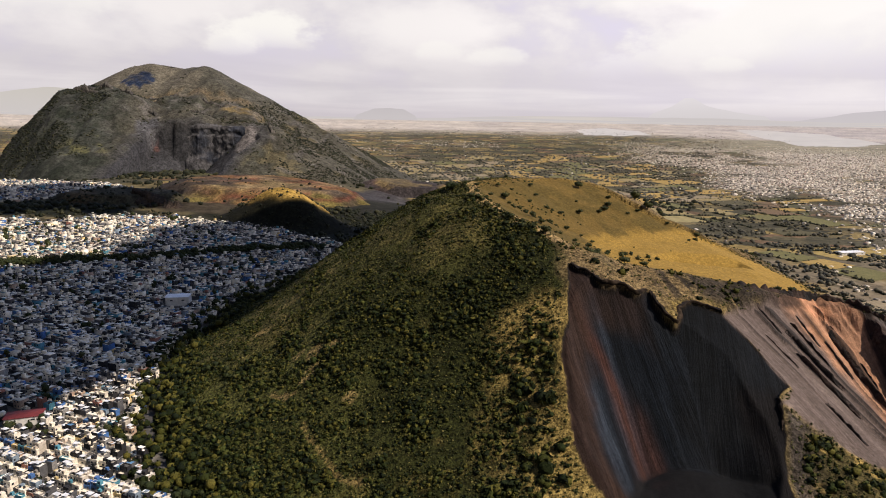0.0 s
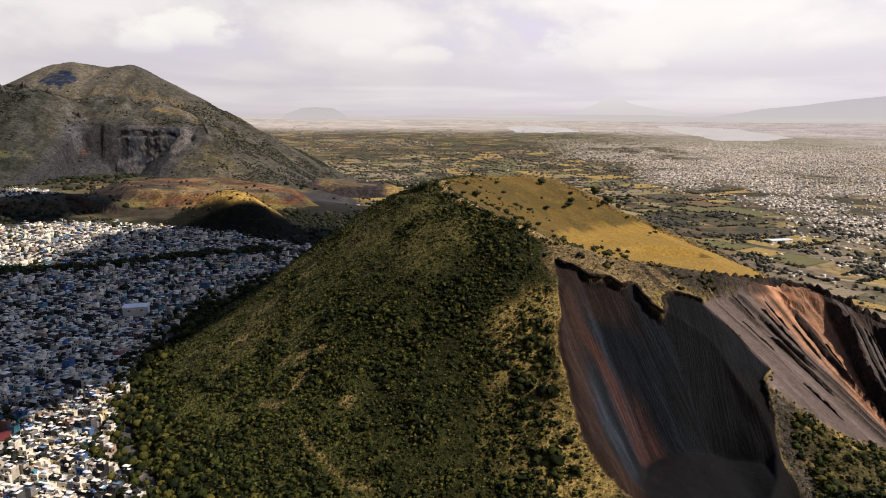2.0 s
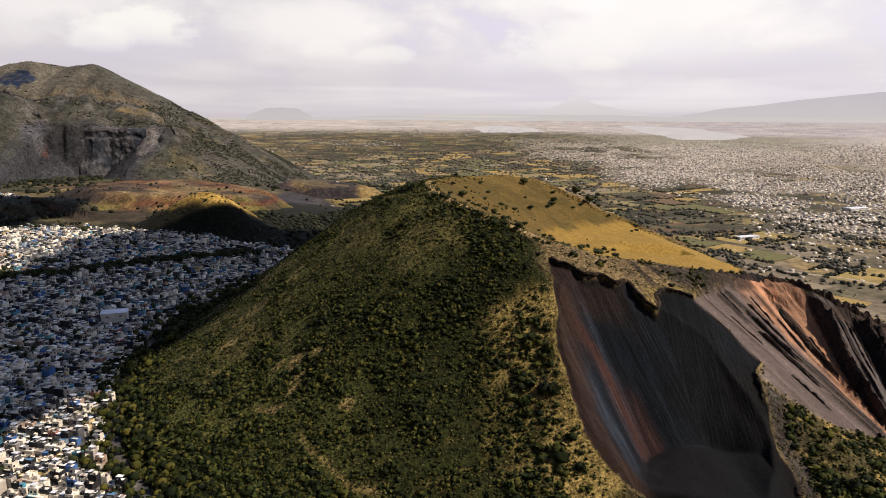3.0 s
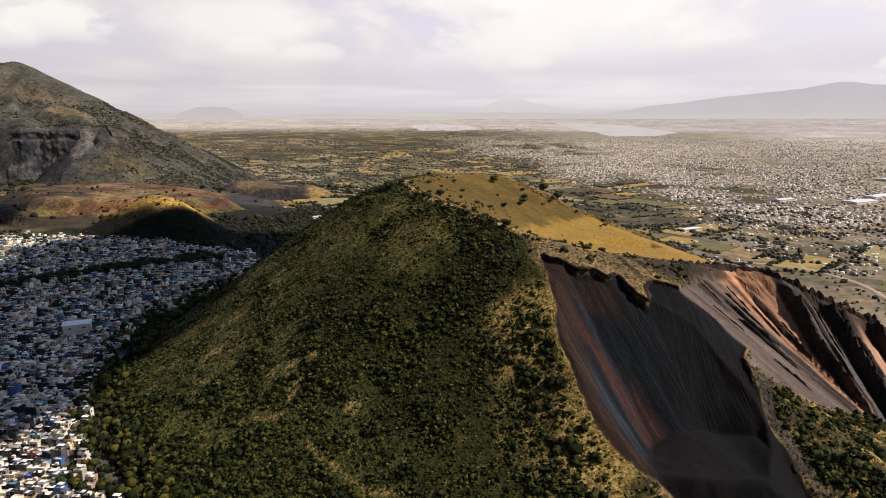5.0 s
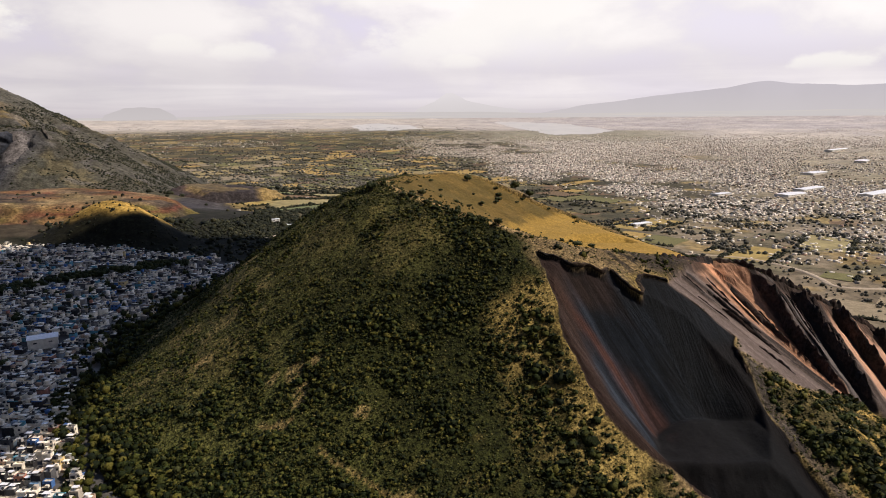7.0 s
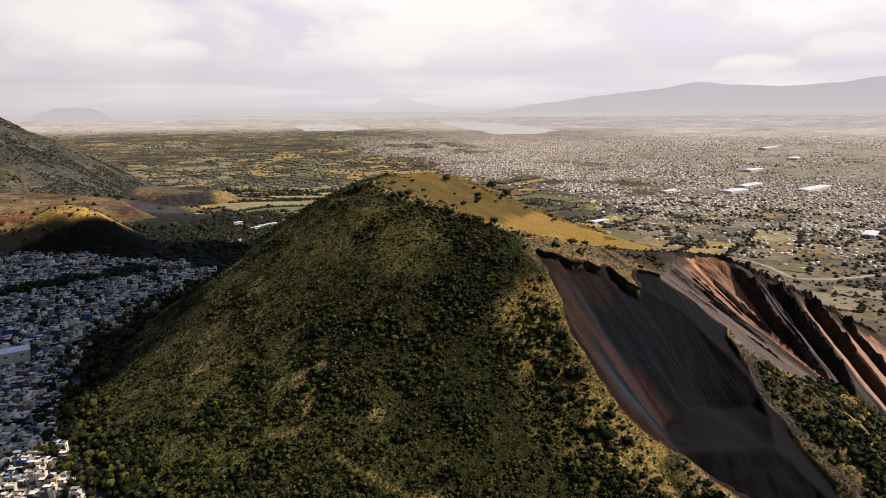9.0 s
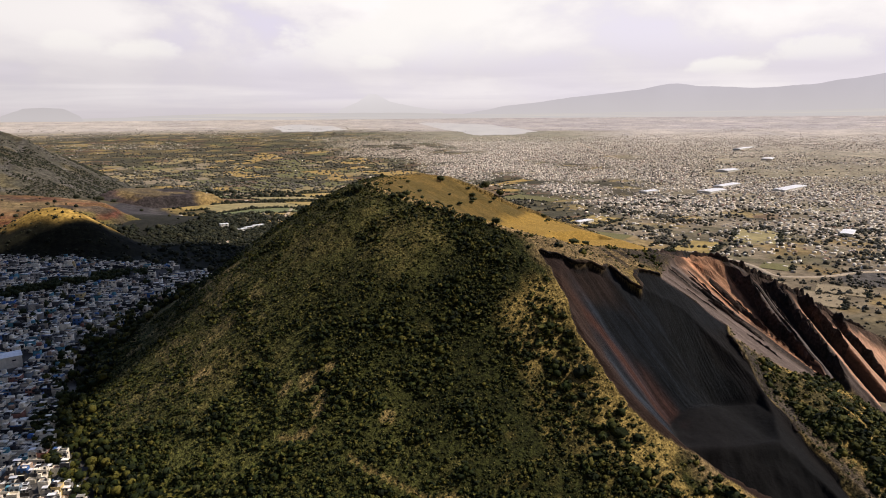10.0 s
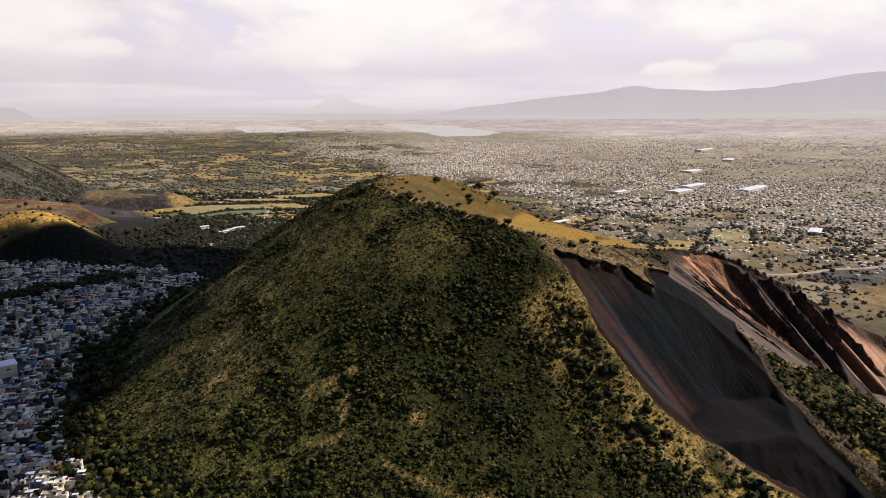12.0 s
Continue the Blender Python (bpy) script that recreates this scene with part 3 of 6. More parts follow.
def town_amount(x, y):
    """How densely the plain is built up, 0 to 1."""
    r = np.hypot(x - CENTRE[0], y - CENTRE[1])
    az = np.degrees(np.arctan2(x - CENTRE[0], y - CENTRE[1]))
    edge = 40 - 24 * sstep(r, 900, 3000)
    town = sstep(az + 7 * fbm(x, y, 500, 3, 6.0), edge - 1, edge + 6) * sstep(r, 900, 1350)
    meadow = sstep(az, 46, 50) * (1 - sstep(az, 66, 72)) * sstep(r, 1900, 2150) * (1 - sstep(r, 3000, 3300))
    town = town * (1 - 0.95 * meadow) * sstep(fbm(x, y, 190, 3, 9.0), -0.7, -0.05)
    for shore in LAKES:
        town = town * (1 - sstep(signed(x, y, shore), -90, -20))
    hamlet = 0.62 * sstep(az, 37, 46) * sstep(r, 800, 980) * sstep(fbm(x, y, 120, 3, 4.0), -0.3, 0.3)
    return np.maximum(town, hamlet) * (1 - sstep(r, 3300, 3800))


def make_ground():
    fine = np.arange(-44, 76, 0.48)
    coarse = np.arange(76, 316.1, 4.0)
    az = np.radians(np.concatenate([fine, coarse]))
    r = np.concatenate([np.linspace(1, 150, 14), 150 * np.exp(np.arange(1, 193) * 0.012), np.arange(1530, EDGE, 24), [EDGE]])
    R, A = np.meshgrid(r, az, indexing="ij")
    X, Y = CENTRE[0] + R * np.sin(A), CENTRE[1] + R * np.cos(A)
    Z = ground_z(X, Y)
    Z = Z - 14 * sstep(hill_z(X, Y) - Z, 3, 10)
    soil = np.zeros((*X.shape, 3)) + (0.105, 0.090, 0.062)
    soil = blend(soil, (0.060, 0.055, 0.040), sstep(fbm(X, Y, 160, 4, 1.0), -0.1, 0.5))
    town = town_amount(X, Y)
    # town and eastern plain lightened: haze goes into their soil
    soil = blend(soil, (0.50, 0.44, 0.37), 0.85 * town)
    azd = np.degrees(A)
    soil = blend(soil, (0.235, 0.190, 0.125), 0.7 * sstep(azd, 30, 42) * (1 - sstep(azd, 120, 160)) * sstep(R, 250, 600))
    # bare grey and dark ash beside the near hill and between the two hills
    dusk = sstep(-np.hypot((X - 560) / 330, (Y - 640) / 260) + 0.25 * fbm(X, Y, 90, 3, 2.0), -1.0, -0.6)
    soil = blend(soil, (0.185, 0.150, 0.100), 0.85 * dusk)
    near = sstep(-np.hypot((X - 620) / 330, (Y - 640) / 300), -1.15, -0.8)
    soil = blend(soil, (0.24, 0.172, 0.070), 0.8 * near * sstep(fbm(X, Y, 70, 3, 12.0), 0.12, 0.3))
    soil = blend(soil, (0.115, 0.105, 0.060), 0.7 * near * sstep(fbm(X, Y, 55, 3, 15.0), 0.15, 0.4))
    soil = blend(soil, (0.085, 0.080, 0.078), 0.85 * sstep(-np.hypot((X - 650) / 75, (Y - 470) / 40) + 0.3 * fbm(X, Y, 30, 3, 2.0), -1.0, -0.8))
    ash = sstep(-np.hypot((X + 115) / 95, (Y - 1110) / 165) + 0.25 * fbm(X, Y, 40, 3), -1.0, -0.75)
    soil = blend(soil, (0.050, 0.046, 0.047), ash)
    soil = blend(soil, (0.085, 0.078, 0.076), ash * sstep(fbm(X, Y * 0.5, 30, 3, 5.0), 0.2, 0.5))
    # near-black scrub before the mound, with cloud shade put into its colour
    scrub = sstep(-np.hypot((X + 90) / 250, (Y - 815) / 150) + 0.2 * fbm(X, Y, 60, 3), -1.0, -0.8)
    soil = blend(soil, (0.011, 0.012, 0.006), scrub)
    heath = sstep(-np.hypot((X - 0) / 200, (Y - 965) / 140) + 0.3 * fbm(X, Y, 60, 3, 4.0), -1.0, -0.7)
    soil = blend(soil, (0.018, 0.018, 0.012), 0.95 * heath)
    # dark thicket, its soil blackened further in place of cloud shade
    thicket_shade = sstep(-np.hypot((X + 530) / 190, (Y - 838) / 46) + 0.25 * fbm(X, Y, 40, 3, 7.0), -1.0, -0.75)
    soil = blend(soil, (0.014, 0.015, 0.009), thicket_shade)
    apron = sstep(-np.hypot((X + 345) / 100, (Y - 893) / 40) + 0.25 * fbm(X, Y, 40, 3, 2.0), -1.0, -0.75)
    soil = blend(soil, (0.050, 0.040, 0.026), apron)
    # open eastern land brightened as haze would brighten it
    meadow = sstep(azd + 3 * fbm(X, Y, 300, 2, 2.0), 41, 48) * sstep(R, 1250, 1600) * (1 - town)
    soil = blend(soil, (0.30, 0.262, 0.175), 0.8 * meadow)
    city = sstep(signed(X, Y, CITY), -4, 5)
    soil = blend(soil, (0.080, 0.076, 0.072), city)
    soil = blend(soil, (0.20, 0.185, 0.16), city * sstep(fbm(X, Y, 40, 2, 3.0), 0.3, 0.5))
    # haze painted in: the soil pales and evens out with distance
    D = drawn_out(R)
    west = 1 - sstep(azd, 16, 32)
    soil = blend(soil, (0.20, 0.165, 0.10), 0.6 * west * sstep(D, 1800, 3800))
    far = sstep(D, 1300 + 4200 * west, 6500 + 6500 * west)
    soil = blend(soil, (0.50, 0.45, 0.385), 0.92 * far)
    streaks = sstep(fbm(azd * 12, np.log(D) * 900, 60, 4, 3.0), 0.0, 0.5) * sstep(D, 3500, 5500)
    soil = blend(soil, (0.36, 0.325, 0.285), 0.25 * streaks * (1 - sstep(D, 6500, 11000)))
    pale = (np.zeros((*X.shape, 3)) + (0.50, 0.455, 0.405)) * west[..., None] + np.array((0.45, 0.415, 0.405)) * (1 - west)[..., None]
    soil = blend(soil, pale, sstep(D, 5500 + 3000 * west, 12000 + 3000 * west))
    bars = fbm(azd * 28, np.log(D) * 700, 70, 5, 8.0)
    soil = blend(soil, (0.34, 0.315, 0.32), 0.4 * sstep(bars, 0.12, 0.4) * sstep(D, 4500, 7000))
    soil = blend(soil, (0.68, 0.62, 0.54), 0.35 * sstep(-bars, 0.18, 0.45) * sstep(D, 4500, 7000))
    green = sstep(D, 4600, 5600) * (1 - sstep(D, 8200, 9200)) * sstep(azd, -4, 3) * (1 - sstep(azd, 36, 44))
    soil = blend(soil, (0.25, 0.235, 0.16), 0.75 * green)
    fields = np.clip(1.0 - 0.85 * town - 1.2 * ash - 0.9 * dusk - near - scrub - heath - thicket_shade - apron - 0.75 * meadow - city, 0, 1) * sstep(R, 500, 700) * (1 - 0.9 * far)
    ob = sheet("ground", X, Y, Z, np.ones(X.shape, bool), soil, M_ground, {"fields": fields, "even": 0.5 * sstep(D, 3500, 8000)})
    return tagged(ob, "dry flat plain of patchwork fields and bare soil", "ground", kind="structure")


def make_lake(shore):
    xs, ys = [p[0] for p in shore], [p[1] for p in shore]
    X, Y = np.meshgrid(np.arange(min(xs) - 60, max(xs) + 60, 14.0), np.arange(min(ys) - 60, max(ys) + 60, 14.0))
    wet = signed(X, Y, shore) + 45 * fbm(X, Y, 160, 3, 2.0)
    ob = sheet("lake", X, Y, ground_z(X, Y) + 0.6, wet > 0, np.zeros((*X.shape, 3)), M_water)
    return tagged(ob, "shallow silty lake shining under the sky", "water", kind="structure")


CITY = [(-95, 262), (-100, 300), (-120, 360), (-142, 430), (-132, 500), (-118, 580), (-88, 655), (-64, 700), (-100, 726), (-160, 740), (-205, 770), (-255, 806), (-330, 834), (-400, 826), (-470, 770), (-600, 800),
        (-640, 640), (-480, 500), (-380, 360), (-300, 262)]
FAR_CITY = [(-470, 985), (-540, 920), (-580, 885), (-680, 870), (-820, 900), (-860, 1000), (-900, 1120), (-760, 1130), (-620, 1060), (-520, 1030)]

make_ground()
for shore in LAKES:
    make_lake(shore)


# ---- the near hill
def make_hill():
    xs = np.concatenate([np.arange(-260, 50, 2.0), np.arange(50, 345, 0.8), np.arange(345, 460, 2.5)])
    ys = np.concatenate([np.arange(130, 195, 2.0), np.arange(195, 395, 0.9), np.arange(395, 800, 2.0)])
    X, Y = np.meshgrid(xs, ys)
    Z, crater, pit, gully, fin, rills, fl, beds, crags, crestward = hill_parts(X, Y)
    east = signed(X, Y, EAST)
    keep = Z > ground_z(X, Y) - 1.5
    n1, n2 = fbm(X, Y, 40, 4, 2.0), fbm(X, Y, 9, 3, 5.0)
    soil = np.zeros((*X.shape, 3)) + (0.020, 0.0225, 0.006)
    soil = blend(soil, (0.100, 0.076, 0.024), sstep(n1 + 0.6 * n2, 0.2 + 0.35 * sstep(X, -60, 10), 0.7 + 0.4 * sstep(X, -60, 10)))
    soil = blend(soil, (0.074, 0.076, 0.021), 0.85 * sstep(-X + 30 * n1 + 10 * n2, 10, 100))
    upper = sstep(Y + 14 * n1, 360, 420) * (1 - sstep(X + 10 * n1, 30, 70))
    soil = blend(soil, (0.056, 0.054, 0.0165), 0.8 * upper)
    soil = blend(soil, (0.095, 0.078, 0.026), 0.6 * upper * sstep(n1 + n2, 0.1, 0.6))
    for line in TRACKS:
        off = from_ridge(X, Y, [(a, b, 0.0) for a, b in line], lambda d: d) + 0.8 * n2
        soil = blend(soil, (0.18, 0.128, 0.047), 0.85 * sstep(off + 0.9 * fbm(X, Y, 6, 2, 8.0), -1.4, -0.3))
    dry = sstep(-X - 0.35 * (Y - 470) + 12 * n2, 60, 100) * sstep(Y, 400, 450)
    soil = blend(soil, (0.155, 0.120, 0.047), 0.6 * dry * sstep(n1 + n2, -0.35, 0.4))
    path = from_ridge(X, Y, [(a, b, 0.0) for a, b, _ in RIDGE[:5]], lambda d: d) + 1.6 * n2
    for px, py, pr in BARE_SPOTS:
        soil = blend(soil, (0.21, 0.153, 0.062), 0.85 * sstep(-np.hypot(X - px, Y - py) + 3 * n2, -pr, -0.5 * pr))
    # dry grass in the crater and along its crest
    gold = sstep(crater + 3 * n2, -7, 3)
    soil = blend(soil, (0.132, 0.088, 0.025), gold)
    soil = blend(soil, (0.27, 0.172, 0.040), sstep(crater, 0, 6) * (1 - sstep(Z - (123 - 0.06 * (X - 190) - 0.24 * np.maximum(X - 208, 0) + 0.03 * (Y - 500)) + 2 * n2, 2.5, 7)))
    soil = blend(soil, (0.088, 0.064, 0.019), sstep(crater, 2, 8) * (0.15 + 0.85 * sstep(n1 + 0.7 * n2, -0.2, 0.4)) * 0.9 * sstep(Z, 125, 132))
    soil = blend(soil, (0.30, 0.21, 0.095), 0.8 * sstep(path + 3, -4.5, -1.5))
    # bare earth beside the crest on the right flank, and the dry strip beside the quarry
    bare = sstep(X + 4 * n2, 62, 74) * (1 - sstep(crater, -4, 2)) * sstep(Y, 180, 220)
    soil = blend(soil, (0.165, 0.118, 0.058), 0.9 * bare)
    soil = blend(soil, (0.085, 0.066, 0.034), 0.8 * bare * sstep(fbm(0.9 * X + 0.3 * Y, 0.15 * Y, 7, 3, 6.0), 0.1, 0.5))
    rocky = sstep(np.maximum(pit, east), -34, -20) * sstep(X + 5 * n2, 108, 128) * (1 - sstep(crater, -5, 0)) * sstep(Y, 330, 345)
    crack = fbm(X + 0.35 * Y, 0.2 * Y, 5, 4, 6.0)
    soil = blend(soil, (0.026, 0.022, 0.018), 0.9 * rocky * sstep(crack + 0.5 * n2 + 0.7 * sstep(X, 122, 160), -0.05, 0.2))
    strip = sstep(pit + 8 * n1, -46, -18)
    soil = blend(soil, (0.200, 0.146, 0.048), 0.9 * strip * (1 - gold) * sstep(n1 + n2, -0.8, 0.1) * (1 - sstep(Y, 335, 352)))
    bank = sstep(east, -2, 4) * (1 - sstep(gully, -3, 1))
    soil = blend(soil, (0.060, 0.050, 0.020), bank)
    soil = blend(soil, (0.250, 0.175, 0.052), 0.9 * bank * sstep(n2 + n1, -0.2, 0.3))
    soil = blend(soil, (0.045, 0.038, 0.034), 0.9 * bank * (1 - sstep(-pit, 6, 20)))
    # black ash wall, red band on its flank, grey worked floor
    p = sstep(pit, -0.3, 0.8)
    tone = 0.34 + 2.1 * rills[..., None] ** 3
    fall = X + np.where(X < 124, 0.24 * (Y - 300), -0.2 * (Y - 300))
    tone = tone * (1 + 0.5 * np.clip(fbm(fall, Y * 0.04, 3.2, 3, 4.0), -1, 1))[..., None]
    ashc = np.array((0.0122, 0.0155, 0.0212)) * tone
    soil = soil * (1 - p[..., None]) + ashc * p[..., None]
    edge = np.interp(Y, [212, 251, 267, 284, 305, 360], [92, 66, 60, 59, 60, 72])
    red_at = np.interp(Y, [262, 282, 298, 314, 325, 343, 360], [99, 96, 90.5, 82, 75, 68.5, 66])
    band = np.exp(-((X - red_at + 1.2 * n2 + 3 * fbm(X * 0.6, Y * 0.1, 6, 2, 3.0)) / (2.8 + 0.035 * (360 - Y))) ** 2) * sstep(Y, 250, 268)
    soil = blend(soil, (0.054, 0.0255, 0.0195), p * band * (0.55 + 0.4 * sstep(fbm(fall, Y * 0.05, 4, 3, 9.0), -0.3, 0.3)))
    soil = blend(soil, (0.034, 0.021, 0.016), p * 0.7 * sstep(edge + 12 - X + 4 * n2, -4, 6))
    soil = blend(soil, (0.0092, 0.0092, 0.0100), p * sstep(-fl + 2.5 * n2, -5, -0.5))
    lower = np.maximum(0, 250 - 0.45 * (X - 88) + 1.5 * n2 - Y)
    # soil darkens in the grooves of the lower face
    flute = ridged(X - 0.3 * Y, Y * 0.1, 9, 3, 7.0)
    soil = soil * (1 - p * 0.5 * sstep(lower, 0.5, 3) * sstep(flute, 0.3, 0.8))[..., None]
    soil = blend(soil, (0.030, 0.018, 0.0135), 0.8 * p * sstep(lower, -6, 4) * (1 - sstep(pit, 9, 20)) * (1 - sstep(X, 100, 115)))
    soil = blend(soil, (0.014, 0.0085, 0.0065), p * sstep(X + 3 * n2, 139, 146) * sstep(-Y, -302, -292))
    # east part of the wall darkened: its shade goes into the ash colour
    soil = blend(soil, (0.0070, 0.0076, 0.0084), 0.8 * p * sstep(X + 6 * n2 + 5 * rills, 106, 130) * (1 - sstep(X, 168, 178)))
    # shadow under the broken lip, painted as a near-black band
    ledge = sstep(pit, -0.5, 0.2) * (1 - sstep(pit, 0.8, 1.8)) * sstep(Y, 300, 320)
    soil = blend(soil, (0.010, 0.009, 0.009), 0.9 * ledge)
    # bedded ash of the eastern flank: lilac-grey, then orange between dark ribs
    g = sstep(gully, -1.5, 1.5) * sstep(east, -2, 1)
    warm = sstep(beds + 5 * n2, 204, 222) * (1 - sstep(beds + 3 * n2, 242, 246))
    warm = np.maximum(warm, sstep(beds + 4 * n2, 279, 290))
    streak = fbm(beds * 2.2, Y * 0.10, 9, 4, 7.0)
    ash = blend(np.zeros((*X.shape, 3)) + (0.112, 0.088, 0.078), (0.40, 0.212, 0.122), warm * (0.7 + 0.3 * sstep(n1 + n2, -0.3, 0.5)))
    ash = blend(ash, (0.40, 0.242, 0.165), 0.85 * sstep(beds + 4 * n2, 279, 290))
    ash = ash * (1 + 0.28 * np.clip(streak, -1, 1))[..., None]
    ash = blend(ash, (0.088, 0.078, 0.076), 0.85 * sstep(beds + 2 * n2, 244, 247) * (1 - sstep(beds + 3 * n2, 262, 268)) * (0.65 + 0.35 * sstep(streak, -0.3, 0.3)))
    ash = blend(ash, (0.42, 0.205, 0.115), 0.6 * sstep(-crestward, -26, -8) * sstep(beds, 216, 228) * (1 - sstep(beds, 250, 262)) * sstep(n1 + n2, -0.6, 0.2))
    # west faces of the ribs: dark rock, with their shade painted in
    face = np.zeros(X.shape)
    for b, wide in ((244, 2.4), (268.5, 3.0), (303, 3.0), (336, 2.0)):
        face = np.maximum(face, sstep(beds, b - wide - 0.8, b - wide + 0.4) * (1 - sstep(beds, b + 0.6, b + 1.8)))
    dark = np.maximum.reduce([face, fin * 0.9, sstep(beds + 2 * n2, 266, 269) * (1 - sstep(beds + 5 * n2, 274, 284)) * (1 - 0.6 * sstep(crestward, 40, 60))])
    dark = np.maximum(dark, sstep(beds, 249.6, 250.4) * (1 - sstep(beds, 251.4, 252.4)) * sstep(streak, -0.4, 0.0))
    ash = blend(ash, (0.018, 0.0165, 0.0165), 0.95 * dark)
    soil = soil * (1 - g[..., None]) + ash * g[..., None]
    top = np.maximum(crags, sstep(-np.abs(crestward - 4), -9, -3) * sstep(X, 160, 175) * sstep(fbm(X, Y, 11, 3, 2.0), -0.5, -0.1)) * sstep(east, -10, -3)
    soil = blend(soil, (0.040, 0.029, 0.024), 0.9 * top * sstep(n2 + n1, -0.9, -0.3) * (1 - sstep(beds, 218, 224) * (1 - sstep(beds, 240, 244)) * sstep(n2, -0.3, 0.2)))
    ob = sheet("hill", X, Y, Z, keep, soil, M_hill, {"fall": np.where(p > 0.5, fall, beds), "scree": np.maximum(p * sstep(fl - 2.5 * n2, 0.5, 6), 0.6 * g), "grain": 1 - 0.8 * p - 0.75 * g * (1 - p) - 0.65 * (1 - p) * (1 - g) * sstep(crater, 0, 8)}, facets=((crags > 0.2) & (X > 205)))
    return tagged(ob, "steep green volcanic hill with a golden crater and a quarried flank", "hill", kind="structure")


make_hill()


# ---- the far volcano and the low mounds between
def make_volcano():
    xs = np.arange(-1350, -60, 3.4)
    ys = np.concatenate([np.arange(1020, 1300, 6.0), np.arange(1300, 1400, 2.4), np.arange(1400, 1780, 4.5), np.arange(1780, 2000, 9.0)])
    X, Y = np.meshgrid(xs, ys)
    Z, quarry = volcano_parts(X, Y)
    keep = Z > ground_z(X, Y) - 3
    n1, n2, n3 = fbm(X, Y, 120, 4, 4.0), fbm(X, Y, 30, 3, 1.0), fbm(X, Y, 14, 3, 2.0)
    soil = np.zeros((*X.shape, 3)) + (0.070, 0.062, 0.044)
    soil = blend(soil, (0.040, 0.040, 0.028), sstep(n1 + 0.6 * n2, -0.2, 0.5) * 0.9)
    # dark green front hill, tan bowl between the summits and the ochre bench under it
    front = sstep(-X - 0.25 * (Y - 1450), 640, 720) * (1 - sstep(Y, 1520, 1570))
    soil = blend(soil, (0.043, 0.044, 0.033), 0.9 * front)
    soil = blend(soil, (0.024, 0.027, 0.018), 0.8 * front * sstep(fbm(X, 1.8 * Y, 26, 4, 6.0) + 0.5 * n3, -0.1, 0.35))
    bowl = sstep(Y + 20 * n2, 1540, 1590) * sstep(Z, 225, 250)
    soil = blend(soil, (0.122, 0.104, 0.072), bowl)
    soil = blend(soil, (0.078, 0.070, 0.050), bowl * sstep(n1 + 0.2 * n2 + 0.004 * (X + 640), 0.0, 0.5))
    bench = sstep(-np.abs(Y - 1556 - 0.25 * (X + 600) * 0.3 + 10 * n2), -26, -10) * sstep(X, -735, -700) * (1 - sstep(X, -470, -420))
    soil = blend(soil, (0.145, 0.110, 0.064), bench * sstep(n2 + 0.5 * n3, -0.7, 0.1))
    knob = sstep(-np.hypot((X + 455) / 60, (Y - 1495) / 34) + 0.25 * n2, -1.0, -0.7)
    soil = blend(soil, (0.19, 0.130, 0.045), 0.85 * knob)
    low = sstep(X + 20 * n2, -400, -350) * sstep(Z, 90, 110)
    soil = blend(soil, (0.120, 0.095, 0.048), 0.7 * low * sstep(n1 + n2, 0.0, 0.5))
    meadow = sstep(-np.hypot((X + 650) / 70, (Y - 1225) / 40) + 0.3 * n2, -1.0, -0.7)
    soil = blend(soil, (0.125, 0.112, 0.040), 0.6 * meadow * sstep(n3 + n2, -0.2, 0.4))
    crag = sstep(ridged(X, Y, 45, 4, 9.0), 0.62, 0.8)
    soil = blend(soil, (0.115, 0.102, 0.086), 0.75 * crag * sstep(n2, -0.3, 0.3) * (1 - 0.8 * bowl) * (1 - 0.75 * front))
    soil = blend(soil, (0.050, 0.047, 0.044), sstep(quarry + 8 * n2, -26, -6) * 0.7)
    soil = blend(soil, (0.043, 0.041, 0.041), sstep(quarry, -4, 4))
    scree = sstep(-np.hypot((X + 394) / 24, (Y - 1310) / 60) + 0.2 * n3, -1.0, -0.6)
    soil = blend(soil, (0.150, 0.130, 0.115), 0.9 * scree)
    scree = sstep(-np.hypot((X + 600) / 24, (Y - 1330) / 42) + 0.2 * n3, -1.0, -0.6)
    soil = blend(soil, (0.082, 0.077, 0.075), 0.9 * scree)
    soil = blend(soil, (0.100, 0.046, 0.036), 0.7 * sstep(-np.hypot((X + 580) / 7, (Y - 1322) / 9) + 0.3 * n3, -1.0, -0.6))
    # blue patch under the west summit: shade and haze put into the soil
    soil = blend(soil, (0.020, 0.028, 0.050), sstep(-np.hypot((X + 740) / 36, (Y - 1626) / 44) + 0.4 * n3, -1, -0.75) * (0.6 + 0.4 * sstep(n3, -0.3, 0.3)))
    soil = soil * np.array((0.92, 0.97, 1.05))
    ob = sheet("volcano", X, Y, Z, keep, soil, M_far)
    return tagged(ob, "distant scrub-covered volcano with a quarried grey cliff", "mountain", kind="structure")


def make_mound(key, step, label, colour_of):
    cx, cy, top, rx, ry, turn = MOUNDS[key]
    m = 1.25 * max(rx, ry)
    X, Y = np.meshgrid(np.arange(cx - m, cx + m, step), np.arange(cy - m, cy + m, step))
    add = mound_z(X, Y, MOUNDS[key])
    Z = ground_z(X, Y) + add
    ob = sheet("mound", X, Y, Z, add > -1.5, colour_of(X, Y, add / top), M_far)
    return tagged(ob, label, "mound", kind="structure")


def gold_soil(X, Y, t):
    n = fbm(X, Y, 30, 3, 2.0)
    # dark front: scrub, and the cloud shade on it painted in
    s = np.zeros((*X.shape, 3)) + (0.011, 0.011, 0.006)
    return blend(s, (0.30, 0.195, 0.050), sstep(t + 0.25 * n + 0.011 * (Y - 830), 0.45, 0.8))


